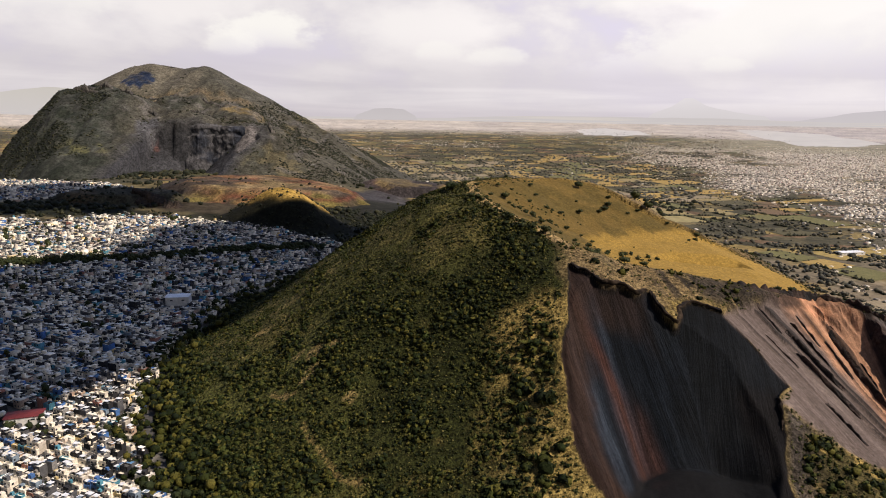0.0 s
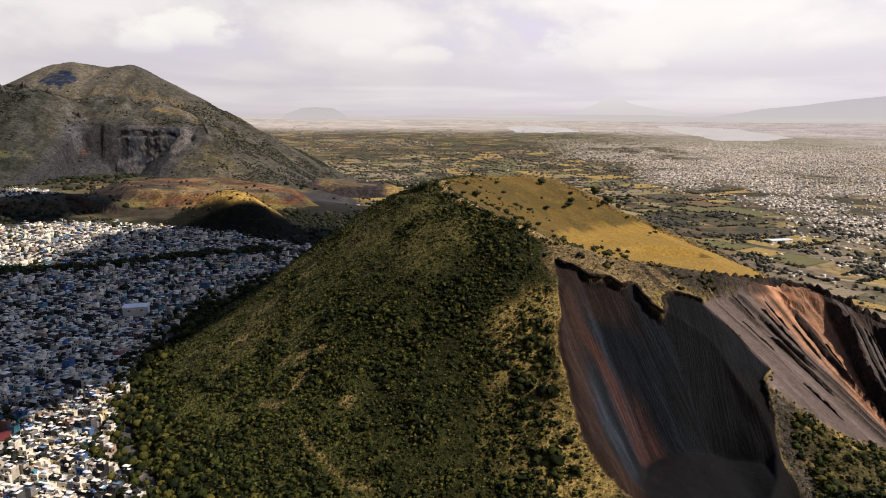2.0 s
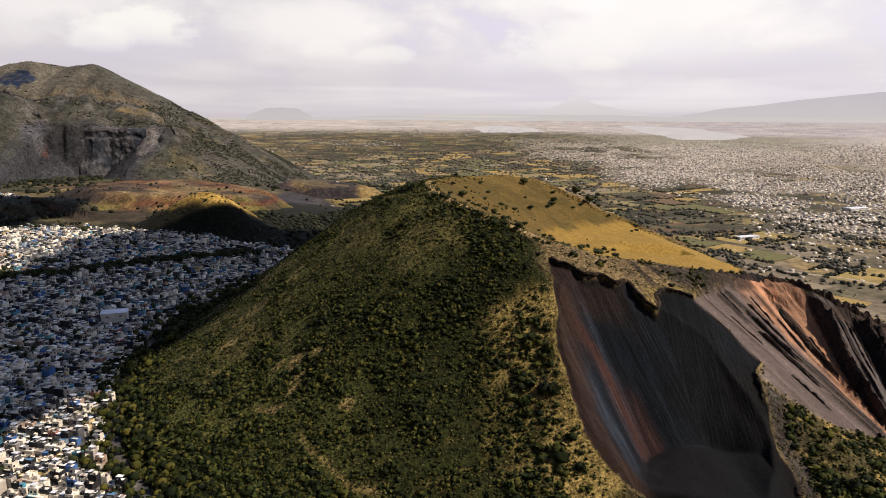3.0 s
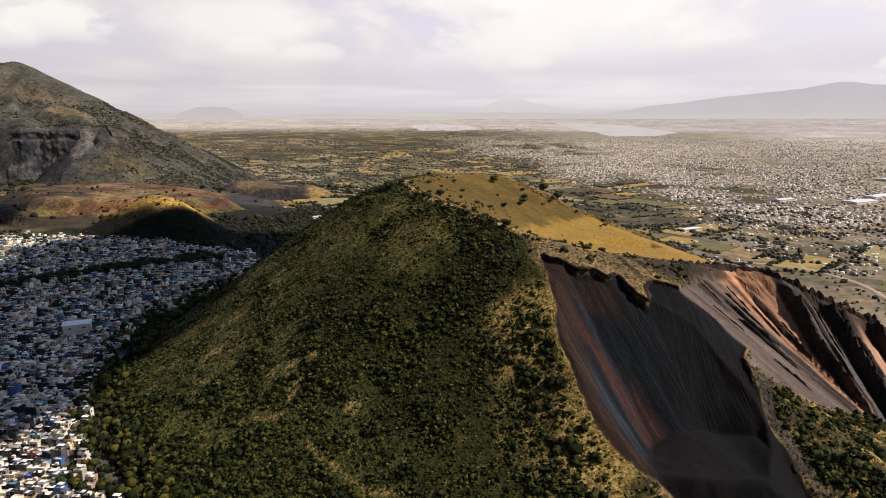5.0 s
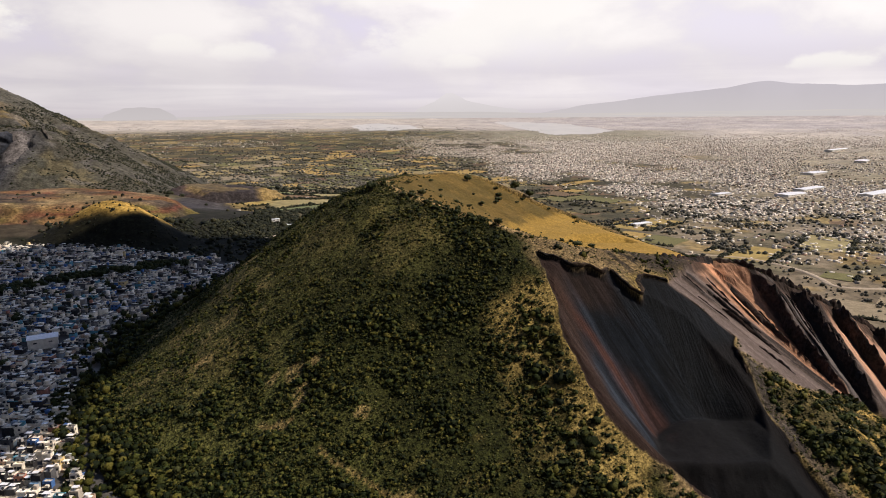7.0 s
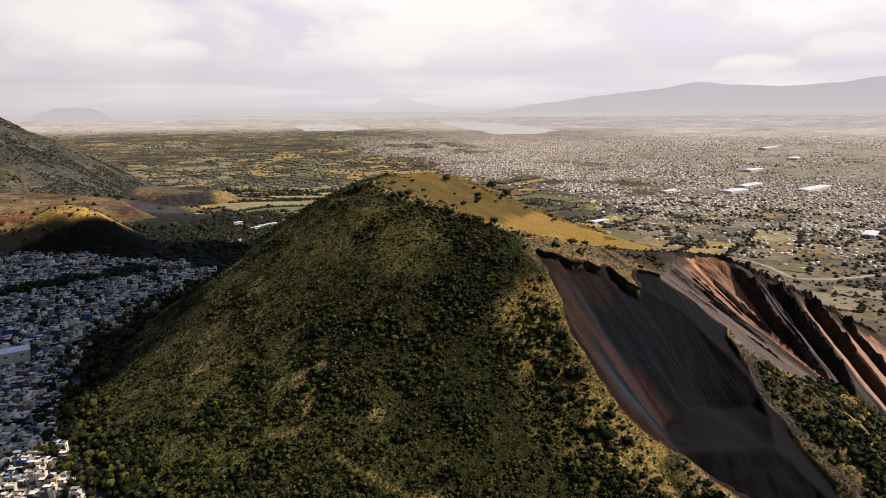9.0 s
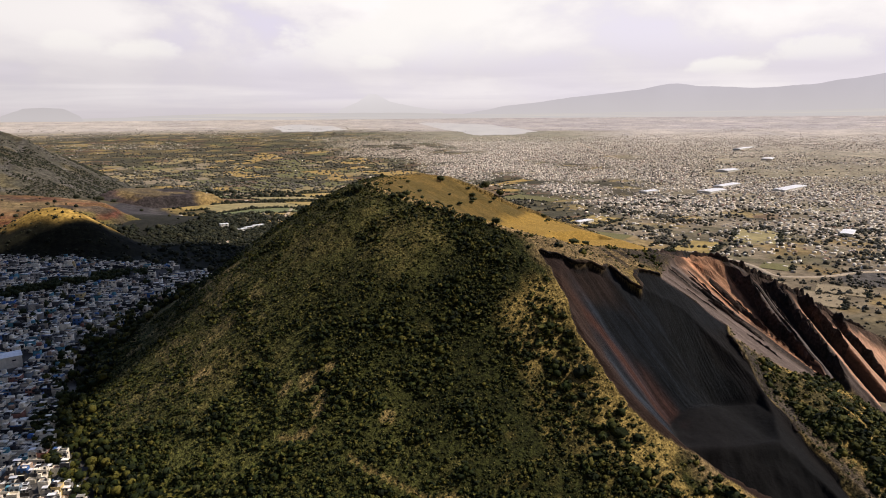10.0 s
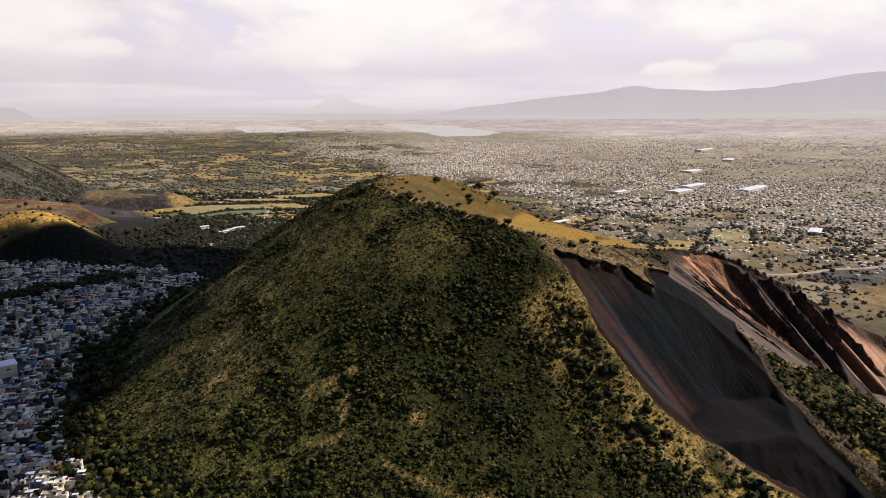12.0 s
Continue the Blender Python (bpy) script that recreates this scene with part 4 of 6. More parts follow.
def mesa_soil(X, Y, t):
    n, k = fbm(X, Y, 60, 4, 3.0), fbm(X * 0.3, Y, 20, 4, 5.0)
    s = np.zeros((*X.shape, 3)) + (0.150, 0.085, 0.036)
    s = blend(s, (0.060, 0.046, 0.034), sstep(fbm(X * 0.5, Y, 35, 4, 8.0), 0.0, 0.4))
    s = blend(s, (0.16, 0.058, 0.034), sstep(k, 0.05, 0.35) * sstep(X, -380, -300) * 0.75)
    s = blend(s, (0.13, 0.105, 0.034), sstep(n, 0.1, 0.5))
    s = blend(s, (0.19, 0.135, 0.070), sstep(t, 0.75, 0.95) * sstep(k + n, -0.2, 0.4) * 0.8)
    s = blend(s, (0.105, 0.038, 0.024), 0.8 * sstep(-np.abs(t - 0.45 + 0.15 * k), -0.16, -0.06) * sstep(X, -330, -300))
    s = s * (1 + 0.45 * np.clip(fbm(X, Y, 13, 3, 6.0), -1, 1))[..., None]
    return blend(s, (0.040, 0.033, 0.028), sstep(-X + 25 * k, 375, 400))


def slag_soil(X, Y, t):
    n, k = fbm(X, Y, 50, 4, 3.0), fbm(X * 0.4, Y, 22, 3, 5.0)
    s = np.zeros((*X.shape, 3)) + (0.040, 0.034, 0.034)
    s = blend(s, (0.088, 0.056, 0.043), 0.8 * sstep(-X + 12 * k, 66, 72) * (1 - sstep(t, 0.9, 0.98)) * sstep(n + k, -0.4, 0.3))
    s = blend(s, (0.185, 0.130, 0.052), sstep(X + 14 * k, -18, 0))
    return blend(s, (0.16, 0.12, 0.055), 0.7 * np.clip(sstep(k, 0.35, 0.6) + sstep(t, 0.93, 1.0) * sstep(-X, 60, 80) * 0.8, 0, 1))


def bank_soil(X, Y, t):
    n = fbm(X, Y, 50, 4, 3.0)
    s = np.zeros((*X.shape, 3)) + (0.045, 0.040, 0.025)
    return blend(s, (0.085, 0.065, 0.038), sstep(n, 0.1, 0.5))


make_volcano()
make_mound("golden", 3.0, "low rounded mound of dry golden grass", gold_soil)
make_mound("red_mesa", 5.0, "broad flat mesa of red and ochre earth", mesa_soil)
make_mound("slag", 3.0, "cut bank of dark slag and red ash", slag_soil)
make_mound("dark_bank", 4.0, "dark overgrown bank below the mesa", bank_soil)


# ---- distant ranges, as a backdrop at the edge of the plain
def far_range(name, line, r, colour, label, rough=0.0010, bars=0.0):
    """line: (bearing, rise of the skyline) pairs."""
    # haze is painted in; the strip glows in that colour, unlit
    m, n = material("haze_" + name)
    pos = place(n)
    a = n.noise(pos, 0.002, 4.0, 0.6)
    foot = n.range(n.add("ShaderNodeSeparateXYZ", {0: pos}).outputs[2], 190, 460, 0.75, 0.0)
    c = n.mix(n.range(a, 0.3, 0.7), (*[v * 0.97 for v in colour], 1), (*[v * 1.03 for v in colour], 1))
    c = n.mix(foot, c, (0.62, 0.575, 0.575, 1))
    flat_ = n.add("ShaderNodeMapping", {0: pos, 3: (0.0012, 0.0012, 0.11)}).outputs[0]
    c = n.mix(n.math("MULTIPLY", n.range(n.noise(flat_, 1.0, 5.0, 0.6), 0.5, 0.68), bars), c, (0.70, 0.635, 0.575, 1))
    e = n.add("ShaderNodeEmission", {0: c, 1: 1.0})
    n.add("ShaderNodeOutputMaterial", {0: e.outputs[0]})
    deg = np.linspace(line[0][0], line[-1][0], 240)
    up = np.interp(deg, [p[0] for p in line], [p[1] for p in line])
    for _ in range(4):
        up[1:-1] = (up[:-2] + up[1:-1] + up[2:]) / 3
    up += rough * fbm(deg * 3, deg * 0 + r, 4.0, 4)
    az = np.radians(deg)
    rows = []
    for k in (0, 1):
        rise = np.minimum(up, -0.03) if k == 0 else up
        rr = r + 12 * k
        rows.append(np.stack([CENTRE[0] + rr * np.sin(az), CENTRE[1] + rr * np.cos(az), EYE + rr * rise], -1))
    i = np.arange(239)
    me = mesh_of(name, np.concatenate(rows), np.stack([i, i + 1, i + 241, i + 240], -1))
    me.materials.append(m)
    return tagged(new(name, me), label, "backdrop", kind="structure")


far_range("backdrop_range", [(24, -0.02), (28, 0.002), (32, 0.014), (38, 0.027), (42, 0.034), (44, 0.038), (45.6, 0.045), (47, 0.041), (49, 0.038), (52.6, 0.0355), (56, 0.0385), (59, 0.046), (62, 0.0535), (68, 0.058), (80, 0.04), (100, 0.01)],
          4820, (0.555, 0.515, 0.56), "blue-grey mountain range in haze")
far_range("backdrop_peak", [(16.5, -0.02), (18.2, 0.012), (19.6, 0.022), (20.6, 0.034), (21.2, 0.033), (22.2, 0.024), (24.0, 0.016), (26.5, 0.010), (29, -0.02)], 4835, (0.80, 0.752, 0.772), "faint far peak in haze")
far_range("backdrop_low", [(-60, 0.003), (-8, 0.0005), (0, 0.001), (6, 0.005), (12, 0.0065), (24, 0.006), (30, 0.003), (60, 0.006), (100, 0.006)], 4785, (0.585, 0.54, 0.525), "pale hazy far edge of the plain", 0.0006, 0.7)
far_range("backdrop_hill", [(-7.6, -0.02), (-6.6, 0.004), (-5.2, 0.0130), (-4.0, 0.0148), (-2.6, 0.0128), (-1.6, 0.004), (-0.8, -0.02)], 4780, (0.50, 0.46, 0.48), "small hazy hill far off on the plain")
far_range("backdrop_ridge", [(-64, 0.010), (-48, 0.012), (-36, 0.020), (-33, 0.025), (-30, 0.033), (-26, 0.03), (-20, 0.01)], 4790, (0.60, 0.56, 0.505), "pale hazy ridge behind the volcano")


# ------------------------------------------------------------ shapes that are scattered
def part(name, bm, mat, parent=None, label=""):
    """Links a bmesh as one mesh object."""
    me = bpy.data.meshes.new(name)
    bm.to_mesh(me)
    bm.free()
    me.materials.append(mat)
    ob = new(name, me)
    ob.parent = parent
    return tagged(ob, label)


def leafy(seed, subdiv, lobes, leaves, leaf, squash=0.8):
    """Vertices and triangles of an uneven clump of unit radius: lobes of foliage with loose sprays on them."""
    rng = np.random.RandomState(seed)
    bm = bmesh.new()
    for k in range(lobes):
        a = rng.rand() * 6.283
        off = Vector((math.cos(a), math.sin(a), 0)) * (0.0 if k == 0 else 0.38 + 0.25 * rng.rand())
        off.z = 0.35 + 0.35 * rng.rand()
        size = (0.75 if k == 0 else 0.42 + 0.2 * rng.rand())
        made = bmesh.ops.create_icosphere(bm, subdivisions=subdiv, radius=size)["verts"]
        for v in made:
            q = v.co.normalized()
            v.co *= 1 + 0.42 * noise.noise(q * 2.1 + Vector((seed * 3.1, k * 5.7, 0))) + 0.2 * noise.noise(q * 5 + Vector((k, seed, 9)))
            v.co.z *= squash
            v.co += off
    co = np.array([v.co[:] for v in bm.verts])
    bmesh.ops.triangulate(bm, faces=bm.faces)
    bm.verts.ensure_lookup_table()
    tri = np.array([[v.index for v in f.verts] for f in bm.faces])
    nrm = np.array([v.normal[:] for v in bm.verts])
    bm.free()
    if leaves:
        pick = rng.randint(0, len(co), leaves)
        c = co[pick] * (1.0 + 0.12 * rng.rand(leaves, 1)) + 0.03 * rng.randn(leaves, 3)
        u = rng.randn(leaves, 3)
        u /= np.linalg.norm(u, axis=1)[:, None]
        v = np.cross(u, nrm[pick] + 0.8 * rng.randn(leaves, 3))
        v /= np.linalg.norm(v, axis=1)[:, None]
        s = leaf * (0.6 + 0.8 * rng.rand(leaves, 1))
        quad = np.stack([c - u * s, c + v * s * 0.6, c + u * s, c - v * s * 0.6], 1).reshape(-1, 3)
        i = len(co) + 4 * np.arange(leaves)[:, None]
        tri = np.concatenate([tri, i + [[0, 1, 2]], i + [[0, 2, 3]]])
        co = np.concatenate([co, quad])
    return co, tri


def scattered(name, kinds, pos, size, yaw, mat, label, category, tall=None):
    """One object of many clumps."""
    rng = np.random.RandomState(len(pos))
    pick = rng.randint(0, len(kinds), len(pos))
    cos, tris, at = [], [], 0
    tall = np.ones(len(pos)) if tall is None else tall
    for k, (co, tri) in enumerate(kinds):
        m = np.where(pick == k)[0]
        if not len(m):
            continue
        c, s = np.cos(yaw[m])[:, None], np.sin(yaw[m])[:, None]
        x = (co[None, :, 0] * c - co[None, :, 1] * s) * size[m][:, None] + pos[m, 0][:, None]
        y = (co[None, :, 0] * s + co[None, :, 1] * c) * size[m][:, None] + pos[m, 1][:, None]
        z = co[None, :, 2] * (size[m] * tall[m])[:, None] + pos[m, 2][:, None]
        cos.append(np.stack([x, y, z], -1).reshape(-1, 3))
        tris.append((tri[None] + (at + len(co) * np.arange(len(m)))[:, None, None]).reshape(-1, 3))
        at += len(co) * len(m)
    me = mesh_of(name, np.concatenate(cos), np.concatenate(tris))
    me.materials.append(mat)
    return tagged(new(name, me), label, category, kind="stuff")


def clod(seed, sprays=0, leaf=0.5):
    """A small uneven clump of few faces."""
    rng = np.random.RandomState(500 + seed)
    co = np.array([(1, 0, 0.35), (0.25, 0.95, 0.4), (-0.85, 0.5, 0.3), (-0.75, -0.65, 0.4), (0.3, -0.95, 0.3), (0.05, 0.0, 1.1), (0, 0, -0.35)]) * rng.uniform(0.7, 1.15, (7, 1))
    tri = [(i, (i + 1) % 5, 5) for i in range(5)] + [((i + 1) % 5, i, 6) for i in range(5)]
    for k in range(sprays):
        c = co[rng.randint(0, 6)] * 0.95
        u, v = rng.randn(3), rng.randn(3)
        u, v = u / np.linalg.norm(u) * leaf, v / np.linalg.norm(v) * leaf * 0.6
        tri.append((len(co), len(co) + 1, len(co) + 2))
        co = np.concatenate([co, [c - u, c + v, c + u]])
    return co, np.array(tri)


SHRUBS = [leafy(k, 1, 1, 10, 0.46) for k in range(10)]
TUFTS = [clod(20 + k, 4, 0.7) for k in range(8)]


def hill_shrubs():
    rng = np.random.RandomState(3)
    n = 125000
    x, y = rng.uniform(-215, 345, n), rng.uniform(185, 560, n)
    z, crater, pit, gully = hill_parts(x, y)[:4]
    on = (z > ground_z(x, y) + 0.3) & (crater < -3) & (pit < -3) & (gully < -2)
    for line in TRACKS:
        on &= from_ridge(x, y, [(a, b, 0.0) for a, b in line], lambda d: d) < -2.2
    for px, py, pr in BARE_SPOTS:
        on &= (np.hypot(x - px, y - py) > 0.8 * pr) | (rng.rand(n) < 0.12)
    dense = 0.60 + 0.5 * fbm(x, y, 40, 3, 2.0) * -1 + 0.75 * fbm(x, y, 13, 2, 8.0) + 0.3 * sstep(x, -20, 40)
    dense = np.clip(dense, 0.05, 1)
    right = sstep(x, 52, 70) * (y > 230)
    dense *= 1 - right * np.where(y > 338, 0.94, 0.8)
    bank = (signed(x, y, EAST) > 0) & (y < 300)
    dense = np.where(bank, (0.10 + 0.62 * sstep(fbm(x, y, 22, 2, 5.0), -0.15, 0.3)) * sstep(-pit, 6, 18), dense)
    dense *= 0.66 + 0.34 * np.maximum(sstep(-y, -420, -350), 0.55 * sstep(x, 20, 60))
    dense *= 1 - 0.88 * sstep(pit, -42, -16) * (y < 375) * (x < 135)
    dense *= 1 - 0.3 * sstep(-x - 0.35 * (y - 470), 60, 100) * (y > 420)
    dense = np.maximum(dense, 0.9 * (1 - sstep(z - ground_z(x, y), 3, 12)))
    on &= rng.rand(n) < dense
    x, y, z = x[on], y[on], z[on]
    big = rng.rand(len(x)) ** 2.2
    foot = 1 - sstep(z - ground_z(x, y), 2, 14)
    clump = sstep(fbm(x, y, 13, 2, 8.0), 0.1, 0.6)
    size = 0.55 + (1.3 + 1.5 * clump) * big + 0.6 * sstep(x, 0, 60) * rng.rand(len(x)) + 2.2 * foot * rng.rand(len(x))
    size += 0.55 * sstep(-x, 40, 110) * rng.rand(len(x))
    size *= 0.74 + 0.26 * sstep(-y, -420, -340)
    size = np.where(bank[on], 0.9 + 3.0 * big, size) * (1 + 0.5 * sstep(pit[on], -34, -14) * (x < 110) * (y < 325))
    pale = rng.rand(len(x)) < 0.06 + 0.3 * bank[on] + 0.34 * sstep(-x + 25 * fbm(x, y, 40, 3, 2.0), 10, 110) * (1 - foot)
    for m, name, mat, label in ((~pale, "shrubs", M_shrub, "dense dark green scrub on the steep hillside"), (pale, "light_shrubs", M_lightshrub, "yellow-green scrub on the drier hillside")):
        scattered(name, SHRUBS, np.stack([x, y, z - 0.35 * size], -1)[m], size[m], rng.rand(m.sum()) * 6.28, mat, label, "shrubs")
    # small tufts of grass and weeds between
    n = 52000
    x, y = rng.uniform(-215, 300, n), rng.uniform(185, 560, n)
    z, crater, pit, gully = hill_parts(x, y)[:4]
    on = (z > ground_z(x, y) + 0.3) & (crater < 8) & (pit < -1) & (gully < 1) & ((x < 62) | (y < 300) | (rng.rand(n) < 0.3))
    x, y, z = x[on], y[on], z[on]
    size = 0.35 + 0.6 * rng.rand(len(x)) ** 1.5
    scattered("grass_tufts", TUFTS, np.stack([x, y, z - 0.15], -1), size, rng.rand(len(x)) * 6.28, M_tuft,
              "tufts of yellow-green grass and weeds on the slope", "grass")


def crater_scrub():
    """Low bushes in the crater's upper slopes and thick along its crest."""
    rng = np.random.RandomState(17)
    n = 5000
    x, y = rng.uniform(-10, 280, n), rng.uniform(370, 690, n)
    z, crater = hill_parts(x, y)[:2]
    near = np.abs(crater) < 7
    chance = np.where((crater > 3) & (z > 122), 0.34 * sstep(fbm(x, y, 30, 2, 3.0), 0.22, 0.5) + 0.012, 0) + np.where(near & (x < 62) & (y < 500), 0.32, 0)
    on = rng.rand(n) < chance
    x, y, z = x[on], y[on], z[on]
    size = 0.7 + 2.0 * rng.rand(len(x)) ** 2
    scattered("crater_scrub", SHRUBS, np.stack([x, y, z - 0.3 * size], -1), size, rng.rand(len(x)) * 6.28, M_tree, "low dark bushes in the dry grass of the crater", "shrubs")


M_tuft = leaf_material("tuft_leaves", [(0.0, (0.010, 0.014, 0.004)), (0.55, (0.027, 0.033, 0.008)), (0.82, (0.070, 0.073, 0.020)), (1.0, (0.175, 0.150, 0.052))])
hill_shrubs()
crater_scrub()


# ---- trees that stand apart: each with its trunk, limbs and crown
def tree_kind(seed, height, spread):
    root = new("tree")
    rng = random.Random(seed)
    bm = bmesh.new()
    rings = []
    for k in range(5):
        f = k / 4
        c = Vector((0.12 * spread * math.sin(seed + 2 * f), 0.12 * spread * math.cos(1.7 * seed + 2 * f), -0.6 + f * (0.6 * height + 0.6)))
        r = 0.075 * height * (1 - 0.6 * f)
        rings.append([bm.verts.new(c + Vector((r * math.cos(a * 1.0472), r * math.sin(a * 1.0472), 0))) for a in range(6)])
    for lo, hi in zip(rings[:-1], rings[1:]):
        for a in range(6):
            bm.faces.new((lo[a], lo[(a + 1) % 6], hi[(a + 1) % 6], hi[a]))
    for k in range(4):
        a = rng.random() * 6.28
        s = Vector((0, 0, height * (0.28 + 0.1 * k)))
        e = s + Vector((math.cos(a) * spread * 0.6, math.sin(a) * spread * 0.6, height * 0.22))
        side = Vector((-math.sin(a), math.cos(a), 0)) * 0.03 * height
        lo = [bm.verts.new(s + side), bm.verts.new(s - side), bm.verts.new(s + Vector((0, 0, 0.05 * height)))]
        tip = bm.verts.new(e)
        for i in range(3):
            bm.faces.new((lo[i], lo[(i + 1) % 3], tip))
    part("trunk", bm, M_bark, root)
    co, tri = leafy(100 + seed, 1, 6, 190, 0.13, 0.75)
    co = co * (spread, spread, 0.62 * height)
    co[:, 2] += 0.28 * height
    me = mesh_of("crown", co, tri)
    me.materials.append(M_tree)
    crown = new("crown", me)
    crown.parent = root
    return tagged(root, "rounded dark green tree on dry grass", "tree", "trees of the crater")


TREE_KINDS = [tree_kind(1, 4.6, 2.6), tree_kind(2, 3.6, 2.4), tree_kind(3, 5.4, 2.9), tree_kind(4, 3.0, 2.2)]
CRATER_TREES = [(5, 494), (47, 500), (43, 522), (73, 553), (75, 535), (53, 562), (93, 613), (112, 634), (127, 646), (158, 634), (168, 626), (199, 599), (119, 581), (93, 515), (111, 530),
                (145, 575), (141, 560), (136, 550), (130, 542), (176, 602), (172, 588), (157, 555), (169, 567), (180, 574), (193, 560), (217, 553), (105, 370), (117, 372)]
CREST_TREES = [(16, 499), (25, 507), (35, 489), (49, 487), (64, 468), (70, 461), (50, 412), (50, 405), (56, 403), (39, 423), (32, 430), (40, 413), (83, 477), (91, 480), (78, 446), (103, 481), (109, 472),
               (104, 458), (99, 438), (84, 410), (63, 396), (154, 395), (160, 396), (200, 379), (213, 386), (19, 461), (24, 457), (29, 438), (52, 477), (61, 484), (81, 487), (44, 420)]


def plant_trees(spots, seed, label, group, size=1.0):
    rng = random.Random(seed)
    for x, y in spots:
        k = TREE_KINDS[rng.randrange(4)]
        s = size * rng.uniform(0.8, 1.5)
        z = float(land_z(np.array([float(x)]), np.array([float(y)]))[0])
        t = copy_thing(k, pose(x, y, z - 0.1, 0, 0, rng.uniform(0, 360)))
        t.scale = (s * rng.uniform(0.9, 1.15), s, s * rng.uniform(0.85, 1.1))
        tagged(t, label, "tree", group)


plant_trees(CRATER_TREES, 5, "rounded dark green tree in the dry grass crater", "trees of the crater")
plant_trees(CREST_TREES, 6, "low bushy dark green tree on the crater's crest", "trees of the crest", 0.68)
for k in TREE_KINDS:
    for o in list(k.children) + [k]:
        bpy.data.objects.remove(o)


# ------------------------------------------------------------ dark rock beds that stand out of the orange slope
def rock_material(name, dark, pale):
    m, n = material(name)
    pos = place(n)
    a = n.noise(pos, 0.5, 6.0, 0.65)
    b = n.noise(pos, 0.09, 3.0, 0.5)
    col = n.mix(n.range(b, 0.35, 0.65), (*dark, 1), (*pale, 1))
    v = n.range(a, 0.3, 0.7, 0.5, 1.5)
    col = n.mix(1.0, col, n.add("ShaderNodeCombineColor", {0: v, 1: v, 2: v}).outputs[0], "MULTIPLY")
    finish(n, col, 0.95, a, 0.9, 0.6, 0.1)
    return m


M_rock = rock_material("bed_rock", (0.017, 0.016, 0.016), (0.046, 0.032, 0.027))
M_ledge = rock_material("ledge_rock", (0.012, 0.011, 0.011), (0.045, 0.032, 0.022))


def rock_fin(seed, start, end, height, thick, label, on=land_z, mat=None, group="rock beds of the gully"):
    """A broken slab that runs down the slope: steep on one side, falling away on the other."""
    a, b = Vector(start), Vector(end)
    run = b - a
    side = Vector((run.y, -run.x)).normalized()
    if side.x < 0:
        side = -side
    n = max(8, int(run.length / 1.3))
    ts = [k / n for k in range(n + 1)]
    rng = random.Random(seed)
    bm = bmesh.new()
    rings = []
    for t in ts:
        wig = (1.6 if height > 3 else 0.5) * noise.noise(Vector((t * run.length / 7, seed * 3.3, 0)))
        c = a + run * t + side * wig
        crag = 0.45 + 0.75 * abs(noise.noise(Vector((t * run.length / 5, seed * 7.1, 2)))) * 2 + 0.25 * rng.uniform(-1, 1)
        fade = min(1, 6 * t + 0.35, 5 * (1 - t) + 0.1)
        h = height * max(0.12, crag) * fade
        w = thick * (0.7 + 0.5 * rng.random())
        row = []
        for u, f in ((-0.5 * w - 0.5, -3.0), (-0.5 * w - 0.2 * rng.random(), 0.45 * h), (-0.4 * w, 0.95 * h), (0.05 * w, h), (0.5 * w, 0.6 * h + 0.3 * rng.uniform(-1, 1)), (1.2 * w, 0.12 * h), (2.0 * w, -3.0)):
            p = c + side * u
            row.append((p.x, p.y, f))
        rings.append(row)
    xs = np.array([[p[0] for p in r] for r in rings])
    ys = np.array([[p[1] for p in r] for r in rings])
    zs = on(xs, ys) + np.array([[p[2] for p in r] for r in rings])
    vs = [[bm.verts.new((xs[i, j], ys[i, j], zs[i, j])) for j in range(7)] for i in range(len(rings))]
    for i in range(len(vs) - 1):
        for j in range(6):
            bm.faces.new((vs[i][j], vs[i][j + 1], vs[i + 1][j + 1], vs[i + 1][j]))
    for end_row in (vs[0], vs[-1]):
        bm.faces.new(end_row)
    bmesh.ops.triangulate(bm, faces=bm.faces)
    bmesh.ops.recalc_face_normals(bm, faces=bm.faces)
    return tagged(part("rock_bed", bm, mat or M_rock), label, "rock", group)


def on_bed(a, y):
    return (a + (345 - y) * float(slope_along(a)), y)


BEDS = [(164, 302, 284, 1.5, 1.3), (172, 339, 322, 1.0, 0.9), (183, 333, 302, 1.7, 1.2), (193.5, 349, 319, 1.8, 1.2), (204, 357, 334, 1.5, 1.0), (188, 360, 346, 1.4, 1.2), (212, 364, 348, 1.4, 1.1), (218, 352, 333, 1.3, 1.0),
        (226, 360, 318, 2.4, 1.3), (232, 344, 330, 1.4, 1.0), (228, 312, 300, 1.6, 1.3), (251, 348, 300, 1.4, 0.9), (256, 344, 312, 1.6, 1.0), (261, 346, 318, 2.0, 1.2)]
for k, (a, y0, y1, h, t) in enumerate(BEDS):
    rock_fin(k + 1, on_bed(a, y0), on_bed(a, y1), h, t, "thin dark rock ledge on the orange ash slope")
RIBS = [(245, 358, 288, 4.0, 2.2), (270, 349, 276, 5.5, 3.0), (277, 346, 300, 4.0, 2.6), (304, 345, 300, 5.0, 3.0), (337, 338, 290, 4.0, 2.6)]
for k, (a, y0, y1, h, t) in enumerate(RIBS):
    rock_fin(k + 21, on_bed(a, y0), on_bed(a, y1), h, t, "jagged dark rock rib standing out of orange ash")
